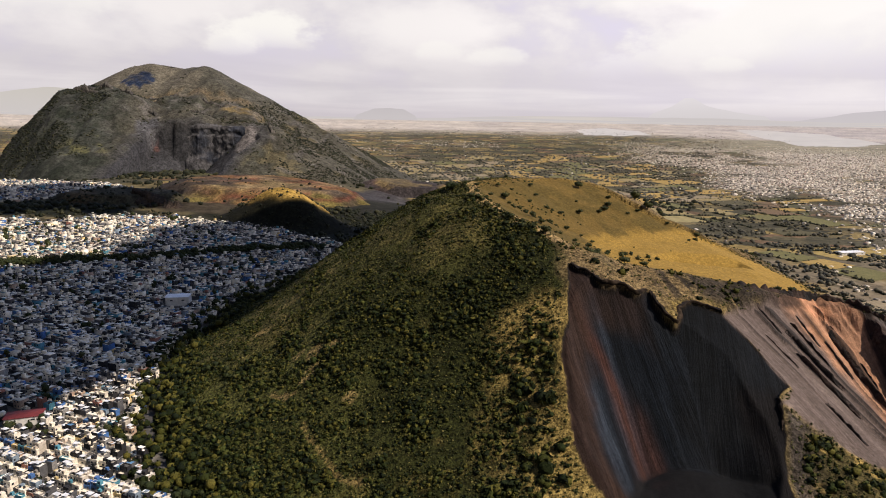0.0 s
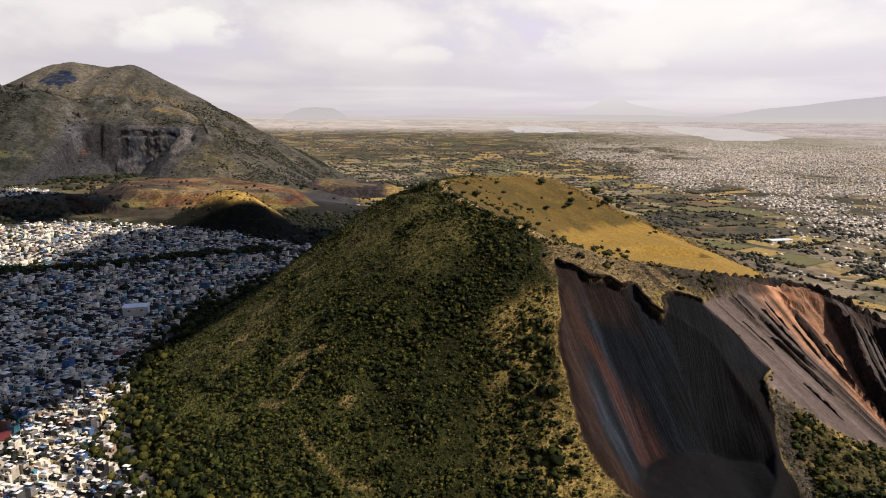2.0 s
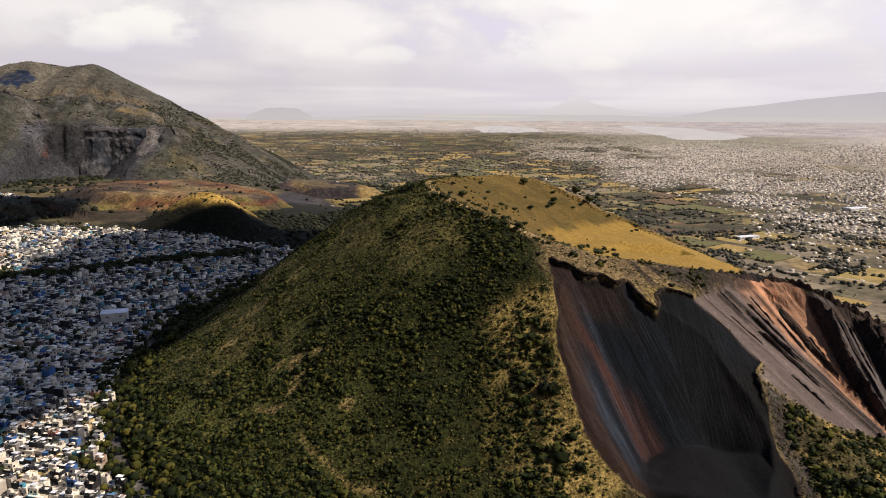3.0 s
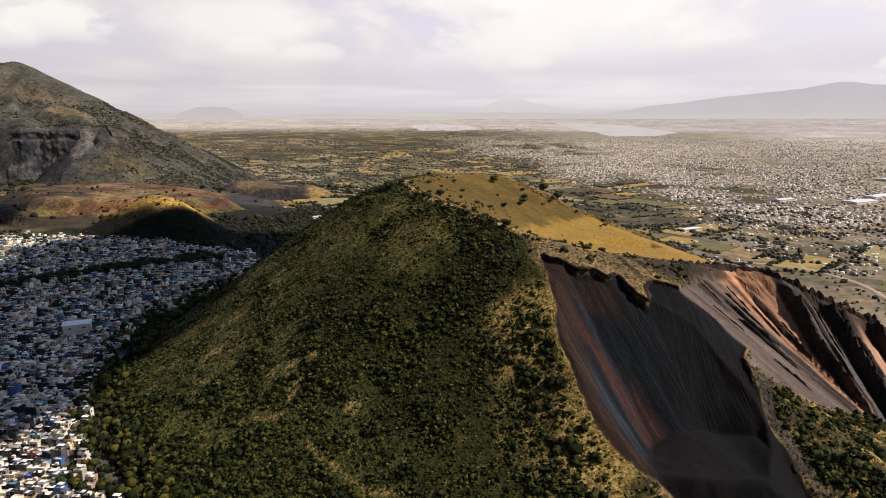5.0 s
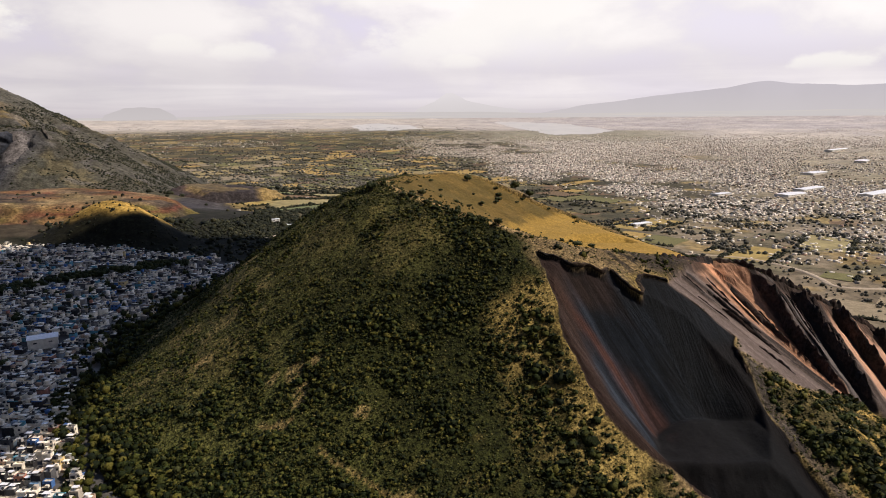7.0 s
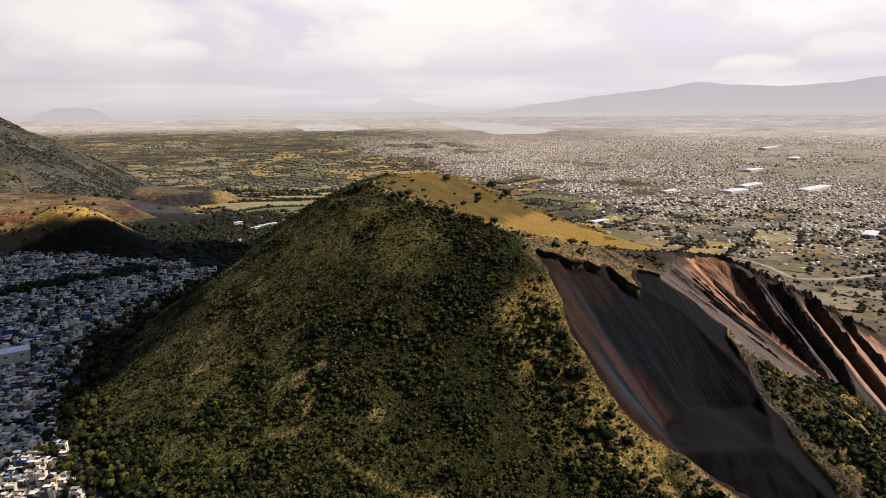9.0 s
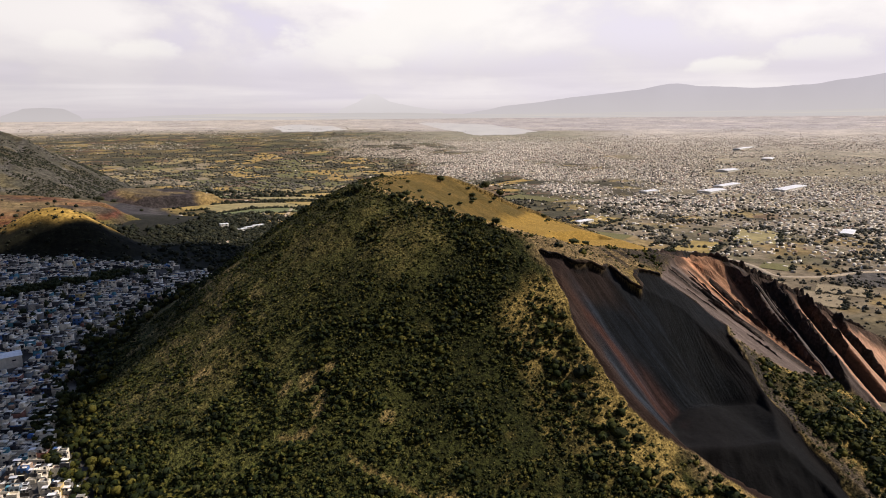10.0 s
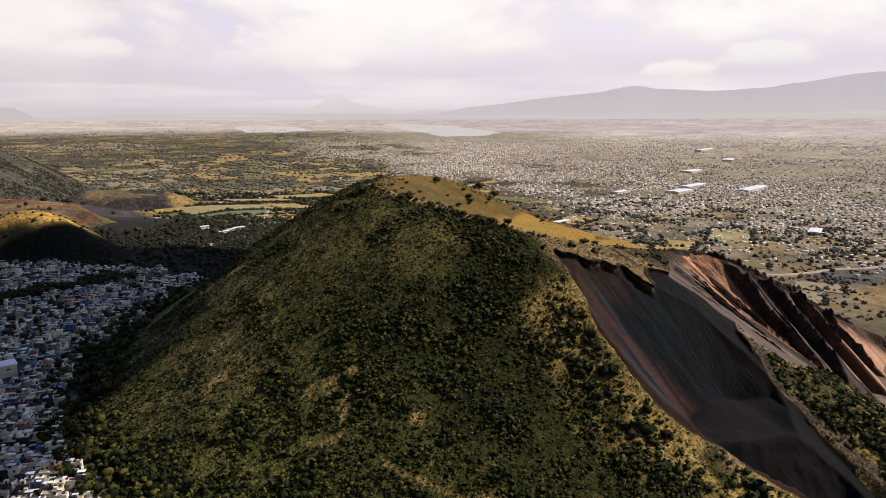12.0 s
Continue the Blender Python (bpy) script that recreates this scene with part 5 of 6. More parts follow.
CRAGS = [((172, 371), (186, 374), 1.8, 2.0), ((188, 375), (206, 379), 2.4, 2.2), ((206, 379), (227, 384), 2.8, 2.2), ((227, 383), (240, 377), 2.6, 2.2), ((240, 377), (250, 366), 4.2, 2.8), ((250, 366), (264, 357), 4.5, 3.0), ((264, 357), (284, 353), 4.0, 3.0), ((284, 353), (304, 349), 3.6, 3.0), ((304, 349), (324, 345), 4.2, 3.0), ((324, 345), (345, 340), 3.6, 3.0), ((345, 340), (366, 327), 3.0, 2.6)]
for k, (p, q, h, t) in enumerate(CRAGS):
    rock_fin(k + 41, p, q, h, t, "row of dark jagged crags along the crest")


# ---- broken lip of hard ash along the quarry's upper edge
def quarry_edge(line, label):
    xs, ys, nx, ny = [], [], [], []
    for (ax, ay), (bx, by) in segments(line):
        k = max(2, int(math.hypot(bx - ax, by - ay) / 0.8))
        ln = math.hypot(bx - ax, by - ay)
        for i in range(k):
            xs.append(ax + (bx - ax) * i / k), ys.append(ay + (by - ay) * i / k)
            nx.append(-(by - ay) / ln), ny.append((bx - ax) / ln)
    x, y = np.array(xs), np.array(ys)
    nx, ny = np.convolve(np.pad(nx, 3, "edge"), np.ones(7) / 7, "valid"), np.convolve(np.pad(ny, 3, "edge"), np.ones(7) / 7, "valid")
    for _ in range(5):
        d = np.clip(hill_parts(x, y)[2] - 0.2, -2, 2)
        x, y = x + 0.8 * nx * d, y + 0.8 * ny * d
    back = hill_z(x + 2.2 * nx, y + 2.2 * ny)
    tall = np.maximum(0.15, 0.35 + 0.9 * fbm(x, y, 9, 3, 3.0))
    jag = 0.7 * fbm(x, y, 2.5, 2, 6.0)
    rings = []
    for off, top, fall in ((2.6, -0.6, 0.0), (1.4, 0.0, 0.0), (0.2, 0.1, 0.0), (-0.5, -0.2, 0.1), (-0.3, 0.0, 0.6), (-0.9, 0.0, 1.0), (0.4, -1.5, 1.2)):
        o = off - jag * (fall > 0)
        rings.append(np.stack([x + o * nx, y + o * ny, back + top - fall * tall + 0.3 * fbm(x, y, 1.7, 2, off)], -1))
    co = np.stack(rings, 1).reshape(-1, 3)
    n, k = len(x), len(rings)
    i = np.arange(n * k).reshape(n, k)
    me = mesh_of("quarry_edge", co, np.stack([i[:-1, :-1], i[:-1, 1:], i[1:, 1:], i[1:, :-1]], -1).reshape(-1, 4))
    me.materials.append(M_ledge)
    return tagged(new("quarry_edge", me), label, "rock ledge")


quarry_edge(PIT[:6], "broken dark ledge along the quarry's upper edge")
quarry_edge(PIT[5:12], "jagged notched ledge of black ash above the quarry")
quarry_edge(PIT[11:15], "dark ragged ledge between the quarry and the orange gully")
quarry_edge(PIT[14:19], "black jagged rock edge between the quarry and the bushy bank")


# ---- worked cliff of the far quarry
def far_cliff():
    line = [(-606, 1372, 196), (-596, 1366, 194), (-575, 1362, 188), (-545, 1356, 184), (-530, 1350, 192), (-521, 1345, 195), (-500, 1340, 198), (-470, 1346, 199), (-440, 1339, 198), (-412, 1342, 194), (-396, 1345, 191), (-384, 1349, 186)]
    xs = np.arange(-606, -403, 1.6)
    lx = [p[0] for p in line]
    y0, top = np.interp(xs, lx, [p[1] for p in line]), np.interp(xs, lx, [p[2] for p in line])
    top = np.maximum(np.minimum(top, volcano_parts(xs, y0 + 7)[0] + 2), top - 14) + 2.0 * fbm(xs, xs * 0, 9, 3, 4.0)
    rows = []
    steps = np.concatenate([[-0.02], np.linspace(0, 0.22, 12), np.linspace(0.25, 1, 24)])
    for k, f in enumerate(steps):
        z = top - np.maximum(f, 0) * (top - 100)
        rib = 4.0 * (ridged(xs + 0.3 * z, z * 0.7, 70, 4, 3.0) - 0.5) + 2.6 * fbm(xs, z, 9, 4, 5.0)
        shelf = -1.2 * sstep(np.full(xs.shape, f), 0.02, 0.03) + 1.8 * sstep(f + 0.03 * fbm(xs, z * 0, 22, 2, 3.0), 0.08, 0.10)
        bench = shelf - 3.5 * sstep(f + 0.04 * fbm(xs, z * 0, 30, 2, 1.0), 0.16, 0.20) - 5 * sstep(f + 0.1 * fbm(xs, z * 0, 40, 2, 8.0), 0.55, 0.62)
        scree = -34 * np.clip(f - 0.72, 0, 1) * (0.5 + vnoise(xs / 26, xs * 0))
        y = y0 - 3 - 6 * max(f, 0) + bench + scree - rib * sstep(np.full(xs.shape, max(f, 0)), 0.0, 0.1) * (1 - 0.7 * sstep(np.full(xs.shape, f), 0.75, 0.9))
        if k == 0:
            y, z = y0 + 14, volcano_parts(xs, y0 + 14)[0] - 1
        rows.append(np.stack([xs, y, z], -1))
    co = np.stack(rows, 0)
    n, k = len(xs), len(rows)
    i = np.arange(n * k).reshape(k, n)
    me = mesh_of("quarry_cliff", co.reshape(-1, 3), np.stack([i[:-1, :-1], i[1:, :-1], i[1:, 1:], i[:-1, 1:]], -1).reshape(-1, 4))
    m, nd = material("cliff_rock")
    pos = place(nd)
    tall = nd.add("ShaderNodeMapping", {0: pos, 3: (0.10, 0.10, 0.055)}).outputs[0]
    a, b, c = nd.noise(tall, 1.0, 6.0, 0.65), nd.noise(pos, 0.022, 3.0, 0.5), nd.noise(pos, 0.3, 4.0, 0.6)
    col = nd.mix(nd.range(b, 0.40, 0.56), (0.036, 0.041, 0.054, 1), (0.094, 0.092, 0.096, 1))
    v = nd.math("MULTIPLY", nd.range(a, 0.3, 0.7, 0.6, 1.4), nd.range(c, 0.3, 0.7, 0.7, 1.3))
    col = nd.mix(1.0, col, nd.add("ShaderNodeCombineColor", {0: v, 1: v, 2: v}).outputs[0], "MULTIPLY")
    finish(nd, col, 0.95, a, 0.8, 5.0, 0.1)
    me.materials.append(m)
    return tagged(new("quarry_cliff", me), "tall grey worked cliff in the volcano's flank", "cliff", kind="structure")


far_cliff()


# ---- rock outcrops on the volcano's upper slopes
M_crag = rock_material("crag_rock", (0.045, 0.043, 0.040), (0.105, 0.096, 0.084))
OUTCROPS = [((-800, 1440), (-752, 1432), 9, 7), ((-745, 1436), (-712, 1426), 10, 8), ((-770, 1420), (-735, 1410), 7, 6), ((-690, 1425), (-660, 1412), 8, 6), ((-620, 1392), (-600, 1384), 8, 6),
            ((-540, 1410), (-490, 1402), 6, 7), ((-470, 1400), (-420, 1392), 6, 6), ((-365, 1372), (-350, 1340), 7, 5), ((-560, 1535), (-500, 1515), 5, 6), ((-690, 1556), (-620, 1540), 4, 6)]
for k, (p, q, h, t) in enumerate(OUTCROPS):
    rock_fin(k + 61, p, q, h, t, "grey rock outcrop on the volcano's slope", lambda x, y: volcano_parts(x, y)[0], M_crag, "outcrops of the volcano")


# ---- dark broken edge of the mesa above the town
M_mesarock = rock_material("mesa_rock", (0.022, 0.018, 0.015), (0.052, 0.038, 0.029))
for k, (p, q, h, t) in enumerate([((-430, 902), (-404, 890), 6.5, 10), ((-406, 890), (-382, 884), 8, 10), ((-384, 886), (-358, 890), 6.5, 10), ((-418, 882), (-392, 874), 4, 8)]):
    rock_fin(k + 81, p, q, h, t, "dark broken rock edge of the mesa", lambda x, y: ground_z(x, y) + np.maximum(0, mound_z(x, y, MOUNDS["dark_bank"])), M_mesarock, "broken edges of the mesa")


# ------------------------------------------------------------ the hillside town
def box_into(bm, cx, cy, z0, wx, wy, h):
    m = Matrix.Translation((cx, cy, z0 + h / 2)) @ Matrix.Diagonal((wx, wy, h, 1))
    return bmesh.ops.create_cube(bm, size=1.0, matrix=m)["verts"]


def box_bm(*dims):
    bm = bmesh.new()
    box_into(bm, *dims)
    return bm


def shell_bm(wx, wy, h, lip=0.7, thick=0.22, base=-3.0):
    """Outer walls that stand above the roof slab as a parapet."""
    bm = bmesh.new()
    box_into(bm, 0, wy / 2 - thick / 2, base, wx, thick, h + lip - base)
    box_into(bm, 0, -wy / 2 + thick / 2, base, wx, thick, h + lip - base)
    box_into(bm, wx / 2 - thick / 2, 0, base, thick, wy - 2 * thick, h + lip - base)
    box_into(bm, -wx / 2 + thick / 2, 0, base, thick, wy - 2 * thick, h + lip - base)
    return bm


def house_kind(seed):
    rng = random.Random(seed)
    wx, wy = rng.uniform(4.2, 5.0), rng.uniform(5.2, 6.3)
    storeys = rng.choice((1, 1, 2, 2, 2))
    h = 2.6 * storeys + 0.3
    back = wy * rng.uniform(0.5, 0.75)
    off = (wy - back) / 2
    root = new("house")
    part("wall", moved(shell_bm(wx, back, h, rng.uniform(0.2, 0.8)), 0, off), M_house, root)
    part("roof", moved(box_bm(0, 0, h - 0.2, wx - 0.42, back - 0.42, 0.2), 0, off), M_roof, root, "grey concrete roof slab")
    # lower front rooms with their own terrace
    low = 2.6 * max(1, storeys - 1) + 0.1 if storeys > 1 else 0.9
    front = wy - back
    part("annex", moved(shell_bm(wx, front, low, rng.uniform(0.3, 0.9)), 0, off - back / 2 - front / 2), M_house, root)
    part("terrace", moved(box_bm(0, 0, low - 0.2, wx - 0.42, front - 0.42, 0.2), 0, off - back / 2 - front / 2), M_roof, root, "concrete terrace slab")
    for k in range(storeys):
        for f in ((-0.25, 0.25) if rng.random() < 0.7 else (0.1,)):
            part("window", box_bm(f * wx, -wy / 2 if 2.6 * k + 2.2 < low else off - back / 2, 2.6 * k + 0.9, 1.2, 0.08, 1.2), M_window, root, "dark window")
        if rng.random() < 0.6:
            part("window", box_bm(wx / 2, off + rng.uniform(-0.3, 0.3) * back, 2.6 * k + 1.0, 0.08, 1.1, 1.1), M_window, root, "dark window")
    part("door", box_bm(rng.uniform(-1.5, 1.5), -wy / 2, 0.0, 1.0, 0.09, min(2.1, low)), M_window, root, "dark doorway")
    if rng.random() < 0.55:
        sx, sy = rng.uniform(1.7, 2.3), rng.uniform(1.7, 2.2)
        rx, ry = rng.choice((-1, 1)) * (wx / 2 - sx / 2 - 0.3), off + rng.choice((-1, 1)) * (back / 2 - sy / 2 - 0.3)
        room = part("roof_room", box_bm(rx, ry, h, sx, sy, 2.1), M_house, root)
        part("door", box_bm(rx + 0.3, ry - sy / 2, h, 0.8, 0.08, 1.8), M_window, room, "dark doorway")
    if rng.random() < 0.6:
        bm = bmesh.new()
        tx, ty = rng.uniform(-1.3, 1.3), off + rng.uniform(-1.0, 1.0)
        bmesh.ops.create_cone(bm, segments=10, radius1=0.55, radius2=0.55, depth=1.0, cap_ends=True, matrix=Matrix.Translation((tx, ty, h + 0.5)))
        tank = part("water_tank", bm, M_tank, root, "black plastic water tank")
        bm = bmesh.new()
        bmesh.ops.create_cone(bm, segments=10, radius1=0.5, radius2=0.2, depth=0.3, cap_ends=True, matrix=Matrix.Translation((tx, ty, h + 1.15)))
        part("lid", bm, M_tank, tank)
    if rng.random() < 0.6:
        part("awning", box_bm(rng.uniform(-1, 1), off - back / 2 + 1.4, h + 1.9, rng.uniform(2.4, 4.0), 2.4, 0.08), rng.choice((M_metal, M_roof)), root, "sheet metal roof over the terrace")
    if rng.random() < 0.6:
        part("wash_house", box_bm(rng.uniform(-1.5, 1.5), -wy / 2 + 0.9, low, 1.6, 1.3, 1.7), M_house, root)
    return tagged(root, "flat-roofed painted concrete block house in a packed row", "house", "houses of the hillside town"), h


def moved(bm, x, y):
    bmesh.ops.translate(bm, verts=bm.verts, vec=(x, y, 0))
    return bm


def lots(poly, turn, rng, lot=4.7, depth=6.2, street=2.8, block=60.0):
    """Places of houses: rows back to back along streets, in a town outline."""
    xs, ys = [p[0] for p in poly], [p[1] for p in poly]
    cx, cy, reach = (min(xs) + max(xs)) / 2, (min(ys) + max(ys)) / 2, 0.75 * max(max(xs) - min(xs), max(ys) - min(ys))
    c, s = math.cos(turn), math.sin(turn)
    out = []
    pitch = 2 * depth + street
    for row in range(-int(reach / pitch) - 1, int(reach / pitch) + 1):
        for half in (0, 1):
            v = row * pitch + depth * (half + 0.5)
            u = -reach
            while u < reach:
                u += lot * rng.uniform(0.9, 1.12)
                if (u + row * 19) % block < 5.0 or rng.random() < 0.03:
                    continue
                x, y = cx + u * c - v * s, cy + u * s + v * c
                out.append((x, y, turn + (math.pi if half else 0) + rng.uniform(-0.03, 0.03)))
    a = np.array(out)
    keep = inside(a[:, 0] + 3 * fbm(a[:, 0], a[:, 1], 40, 2), a[:, 1], poly)
    return a[keep]


def packed_houses(name, places, label, windows, small=1.0, mat=None):
    """Many houses as one object: walls, parapets, slabs, roof rooms and windows."""
    rng = np.random.RandomState(len(places))
    n = len(places)
    yaw = places[:, 2]
    z = town_z(places[:, 0], places[:, 1])
    wx, wy = small * rng.uniform(4.0, 7.6, n), small * rng.uniform(3.8, 6.4, n)
    h = small * 2.5 * rng.choice([1, 1, 1, 1, 1, 2, 2], n) * rng.uniform(0.75, 1.05, n) + 0.2
    boxes, mats = [], []

    def add(ox, oy, z0, sx, sy, sz, m, sel=None):
        sel = np.arange(n) if sel is None else sel
        c, s = np.cos(yaw[sel]), np.sin(yaw[sel])
        px = places[sel, 0] + ox * c - oy * s
        py = places[sel, 1] + ox * s + oy * c
        boxes.append(np.stack([px, py, z[sel] + z0, sx + 0 * px, sy + 0 * px, sz + 0 * px, yaw[sel]], -1))
        mats.append(np.full(len(sel), m))

    add(0, 0, -3.0, wx, wy, h + 3.0, 0)
    t = 0.25
    lip = rng.uniform(0.15, 0.6, n)
    add(0, wy / 2 - t / 2, h, wx, t, lip, 0)
    add(0, -wy / 2 + t / 2, h, wx, t, lip, 0)
    add(wx / 2 - t / 2, 0, h, t, wy - 2 * t, lip, 0)
    add(-wx / 2 + t / 2, 0, h, t, wy - 2 * t, lip, 0)
    add(0, 0, h, wx - 2 * t, wy - 2 * t, 0.06, 1)
    sel = np.where(rng.rand(n) < 0.5)[0]
    sx, sy = rng.uniform(1.7, 2.8, len(sel)), rng.uniform(1.7, 2.8, len(sel))
    add(rng.choice([-1, 1], len(sel)) * (wx[sel] / 2 - sx / 2 - 0.3), rng.choice([-1, 1], len(sel)) * (wy[sel] / 2 - sy / 2 - 0.3), h[sel], sx, sy, 2.3, 0, sel)
    sel = np.where(rng.rand(n) < 0.55)[0]
    add(rng.uniform(-1, 1, len(sel)), rng.choice([-1, 1], len(sel)) * wy[sel] * 0.22, h[sel] + 1.9, rng.uniform(2.0, 4.2, len(sel)), rng.uniform(1.5, 2.8, len(sel)), 0.12, 1, sel)
    sel = np.where(rng.rand(n) < 0.5)[0]
    add(rng.uniform(-1.5, 1.5, len(sel)), rng.uniform(-1.5, 1.5, len(sel)), h[sel], 1.0, 1.0, 1.2, 2, sel)
    if windows:
        for k in range(3):
            sel = np.where(h > 2.7 * k + 2.0)[0]
            for f in (-0.26, 0.24):
                add(f * wx[sel], -wy[sel] / 2, 2.7 * k + 0.9, 1.1, 0.1, 1.2, 3, sel)
    bx, mt = np.concatenate(boxes), np.concatenate(mats)
    corner = np.array([(i, j, k) for k in (0, 1) for j in (-0.5, 0.5) for i in (-0.5, 0.5)])
    c, s = np.cos(bx[:, 6])[:, None], np.sin(bx[:, 6])[:, None]
    lx, ly = corner[None, :, 0] * bx[:, 3:4], corner[None, :, 1] * bx[:, 4:5]
    co = np.stack([bx[:, 0:1] + lx * c - ly * s, bx[:, 1:2] + lx * s + ly * c, bx[:, 2:3] + corner[None, :, 2] * bx[:, 5:6]], -1).reshape(-1, 3)
    f = np.array([(0, 1, 5, 4), (1, 3, 7, 5), (3, 2, 6, 7), (2, 0, 4, 6), (4, 5, 7, 6)])
    faces = (f[None] + 8 * np.arange(len(bx))[:, None, None]).reshape(-1, 4)
    me = mesh_of(name, co, faces)
    for m in (mat or M_houses, M_roofs, M_tank, M_window):
        me.materials.append(m)
    me.polygons.foreach_set("material_index", np.repeat(mt, 5).astype(np.int32))
    return tagged(new(name, me), label, "houses", kind="stuff")


def town_z(x, y):
    return np.maximum(ground_z(x, y), hill_z(x, y))


def build_town():
    rng = random.Random(11)
    places = lots(CITY, -0.35, rng)
    zz = hill_z(places[:, 0], places[:, 1]) - ground_z(places[:, 0], places[:, 1])
    places = places[zz < -5.0]
    near = np.hypot(places[:, 0] + 150, places[:, 1] - 330)
    order = np.argsort(near)
    # a green dip runs through the town
    dip = np.abs(places[:, 1] - (655 + 0.30 * (places[:, 0] + 300)) - 6 * fbm(places[:, 0], places[:, 1], 60, 2)) < 9
    order = [i for i in order if not dip[i] and np.hypot(places[i, 0] + 229, places[i, 1] - 548) > 15 and np.hypot(places[i, 0] + 241, places[i, 1] - 353) > 15]
    kinds = [house_kind(k)[0] for k in range(16)]
    for i in order[:300]:
        x, y, yaw = places[i]
        z = float(town_z(np.array([x]), np.array([y]))[0])
        copy_thing(kinds[rng.randrange(16)], pose(x, y, z + rng.uniform(-0.3, 0.6), 0, 0, math.degrees(yaw)))
    for k in kinds:
        for o in list(k.children_recursive) + [k]:
            bpy.data.objects.remove(o)
    packed_houses("house_rows", places[order[300:]], "packed rows of flat-roofed grey and white block houses", True)
    return places[order]


town = build_town()
packed_houses("far_house_rows", lots(FAR_CITY, 0.9, random.Random(4)), "more block houses below the volcano", False)


# ------------------------------------------------------------ the plain: houses, sheds, trees, fields
def build_plain():
    rng = np.random.RandomState(21)
    # houses, denser where the plain is built up
    n = 150000
    r = np.sqrt(rng.uniform(700 ** 2, 4350 ** 2, n))
    az = np.radians(rng.uniform(-12, 76, n))
    x, y = CENTRE[0] + r * np.sin(az), CENTRE[1] + r * np.cos(az)
    chance = 0.95 * town_amount(x, y) + np.where(r > 1000, 0.006, 0)
    villages = 0.35 * sstep(fbm(0.6 * x, 1.6 * y, 260, 3, 14.0), 0.0, 0.4) * sstep(r, 2900, 3200)
    for shore in LAKES:
        villages = villages * (signed(x, y, shore) < -60)
    chance = np.maximum(chance, villages)
    chance *= np.where(hill_z(x, y) > ground_z(x, y) - 2, 0, 1)
    keep = rng.rand(n) < chance
    x, y, r = x[keep], y[keep], r[keep]
    grid = 0.35 + np.where(rng.rand(len(x)) < 0.5, 0, math.pi / 2)
    size = (0.46 + 0.10 * sstep(r, 1000, 1600)) * r / drawn_out(r)
    packed_far(np.stack([x, y, grid], -1), size, rng)
    # trees in hedges and clumps
    n = 90000
    r = 520 + 3700 * rng.rand(n) ** 1.05
    az = np.radians(rng.uniform(-40, 76, n))
    x, y = CENTRE[0] + r * np.sin(az), CENTRE[1] + r * np.cos(az)
    clump = fbm(x, y, 110, 3, 3.0) + 0.8 * fbm(x, y, 30, 2, 5.0)
    lines = ridged(0.83 * x + 0.56 * y, 1.6 * (-0.56 * x + 0.83 * y), 120, 1, 4.0)
    chance = 0.8 * sstep(clump, 0.1, 0.55) + 0.3 * sstep(lines, 0.86, 0.95) + 0.014
    chance = np.where(town_amount(x, y) > 0.3, 0.07 + 0.75 * sstep(fbm(x * 0.6, y, 90, 3, 11.0) + 0.4 * fbm(x, y, 30, 2, 2.0), 0.25, 0.6), chance)
    for shore in LAKES:
        chance *= np.where(signed(x, y, shore) > -60, 0, 1)
    # belts of trees across the far western plain
    belt = ridged(0.35 * x + 20, y * 1.3, 170, 2, 7.0)
    chance = np.maximum(chance, 0.4 * sstep(belt + 0.25 * fbm(x, y, 60, 2, 2.0), 0.62, 0.85) * (az < 0.5) * (r > 1500))
    chance *= 1 - 0.92 * np.where(az < 0.42, sstep(r, 3900, 4250), sstep(r, 2500, 3200))
    chance *= np.where((az > 0.74) & (r > 1650) & (town_amount(x, y) < 0.25), 0.25, 1)
    chance = np.maximum(chance, (0.07 + 0.40 * sstep(fbm(0.6 * x, y, 45, 2, 8.0), 0.16, 0.42)) * (az < 0.5) * (r > 1050) * (r < 4000))
    hz = np.maximum(hill_z(x, y), volcano_parts(x, y)[0])
    chance *= np.where(hz > ground_z(x, y) - 1, 0, 1)
    chance = np.where((np.abs(x - 680) < 440) & (np.abs(y - 820) < 420) & (chance > 0), np.minimum(1, 0.9 * chance), chance)
    chance *= np.where(signed(x, y, CITY) > -8, 0, 1) * np.where(signed(x, y, FAR_CITY) > -8, 0.1, 1)
    for key, spot in MOUNDS.items():
        front = (key == "golden") & (y < 816) | (key == "dark_bank")
        chance = np.where(mound_z(x, y, spot) > 0.5, np.where(front, 0.4, 0.10 if key == "red_mesa" else 0.02), chance)
    chance = np.where((np.abs(x + 60) < 230) & (np.abs(y - 810) < 140), np.maximum(chance, 0.8 * (chance > 0.01)), chance)
    chance *= np.where(np.hypot((x + 115) / 88, (y - 1110) / 155) < 1, 0.04, 1)
    chance = np.where((np.hypot((x + 530) / 190, (y - 838) / 46) < 1) & (signed(x, y, CITY) < -8), 0.9, chance)
    for fx, fy, wx, wy, turn, _ in FIELDS:
        u, v = (x - fx) * math.cos(turn) + (y - fy) * math.sin(turn), -(x - fx) * math.sin(turn) + (y - fy) * math.cos(turn)
        chance *= np.where((np.abs(u) < wx / 2 - 3) & (np.abs(v) < wy / 2 - 3), 0, 1)
    keep = rng.rand(n) < chance
    x, y, r = x[keep], y[keep], r[keep]
    # thick clumps on the rough ground beside the near hill
    cx, cy = rng.uniform(330, 1050, 26000), rng.uniform(430, 1150, 26000)
    copse = fbm(cx, cy, 60, 3, 6.0) + 0.5 * fbm(cx, cy, 18, 2, 4.0)
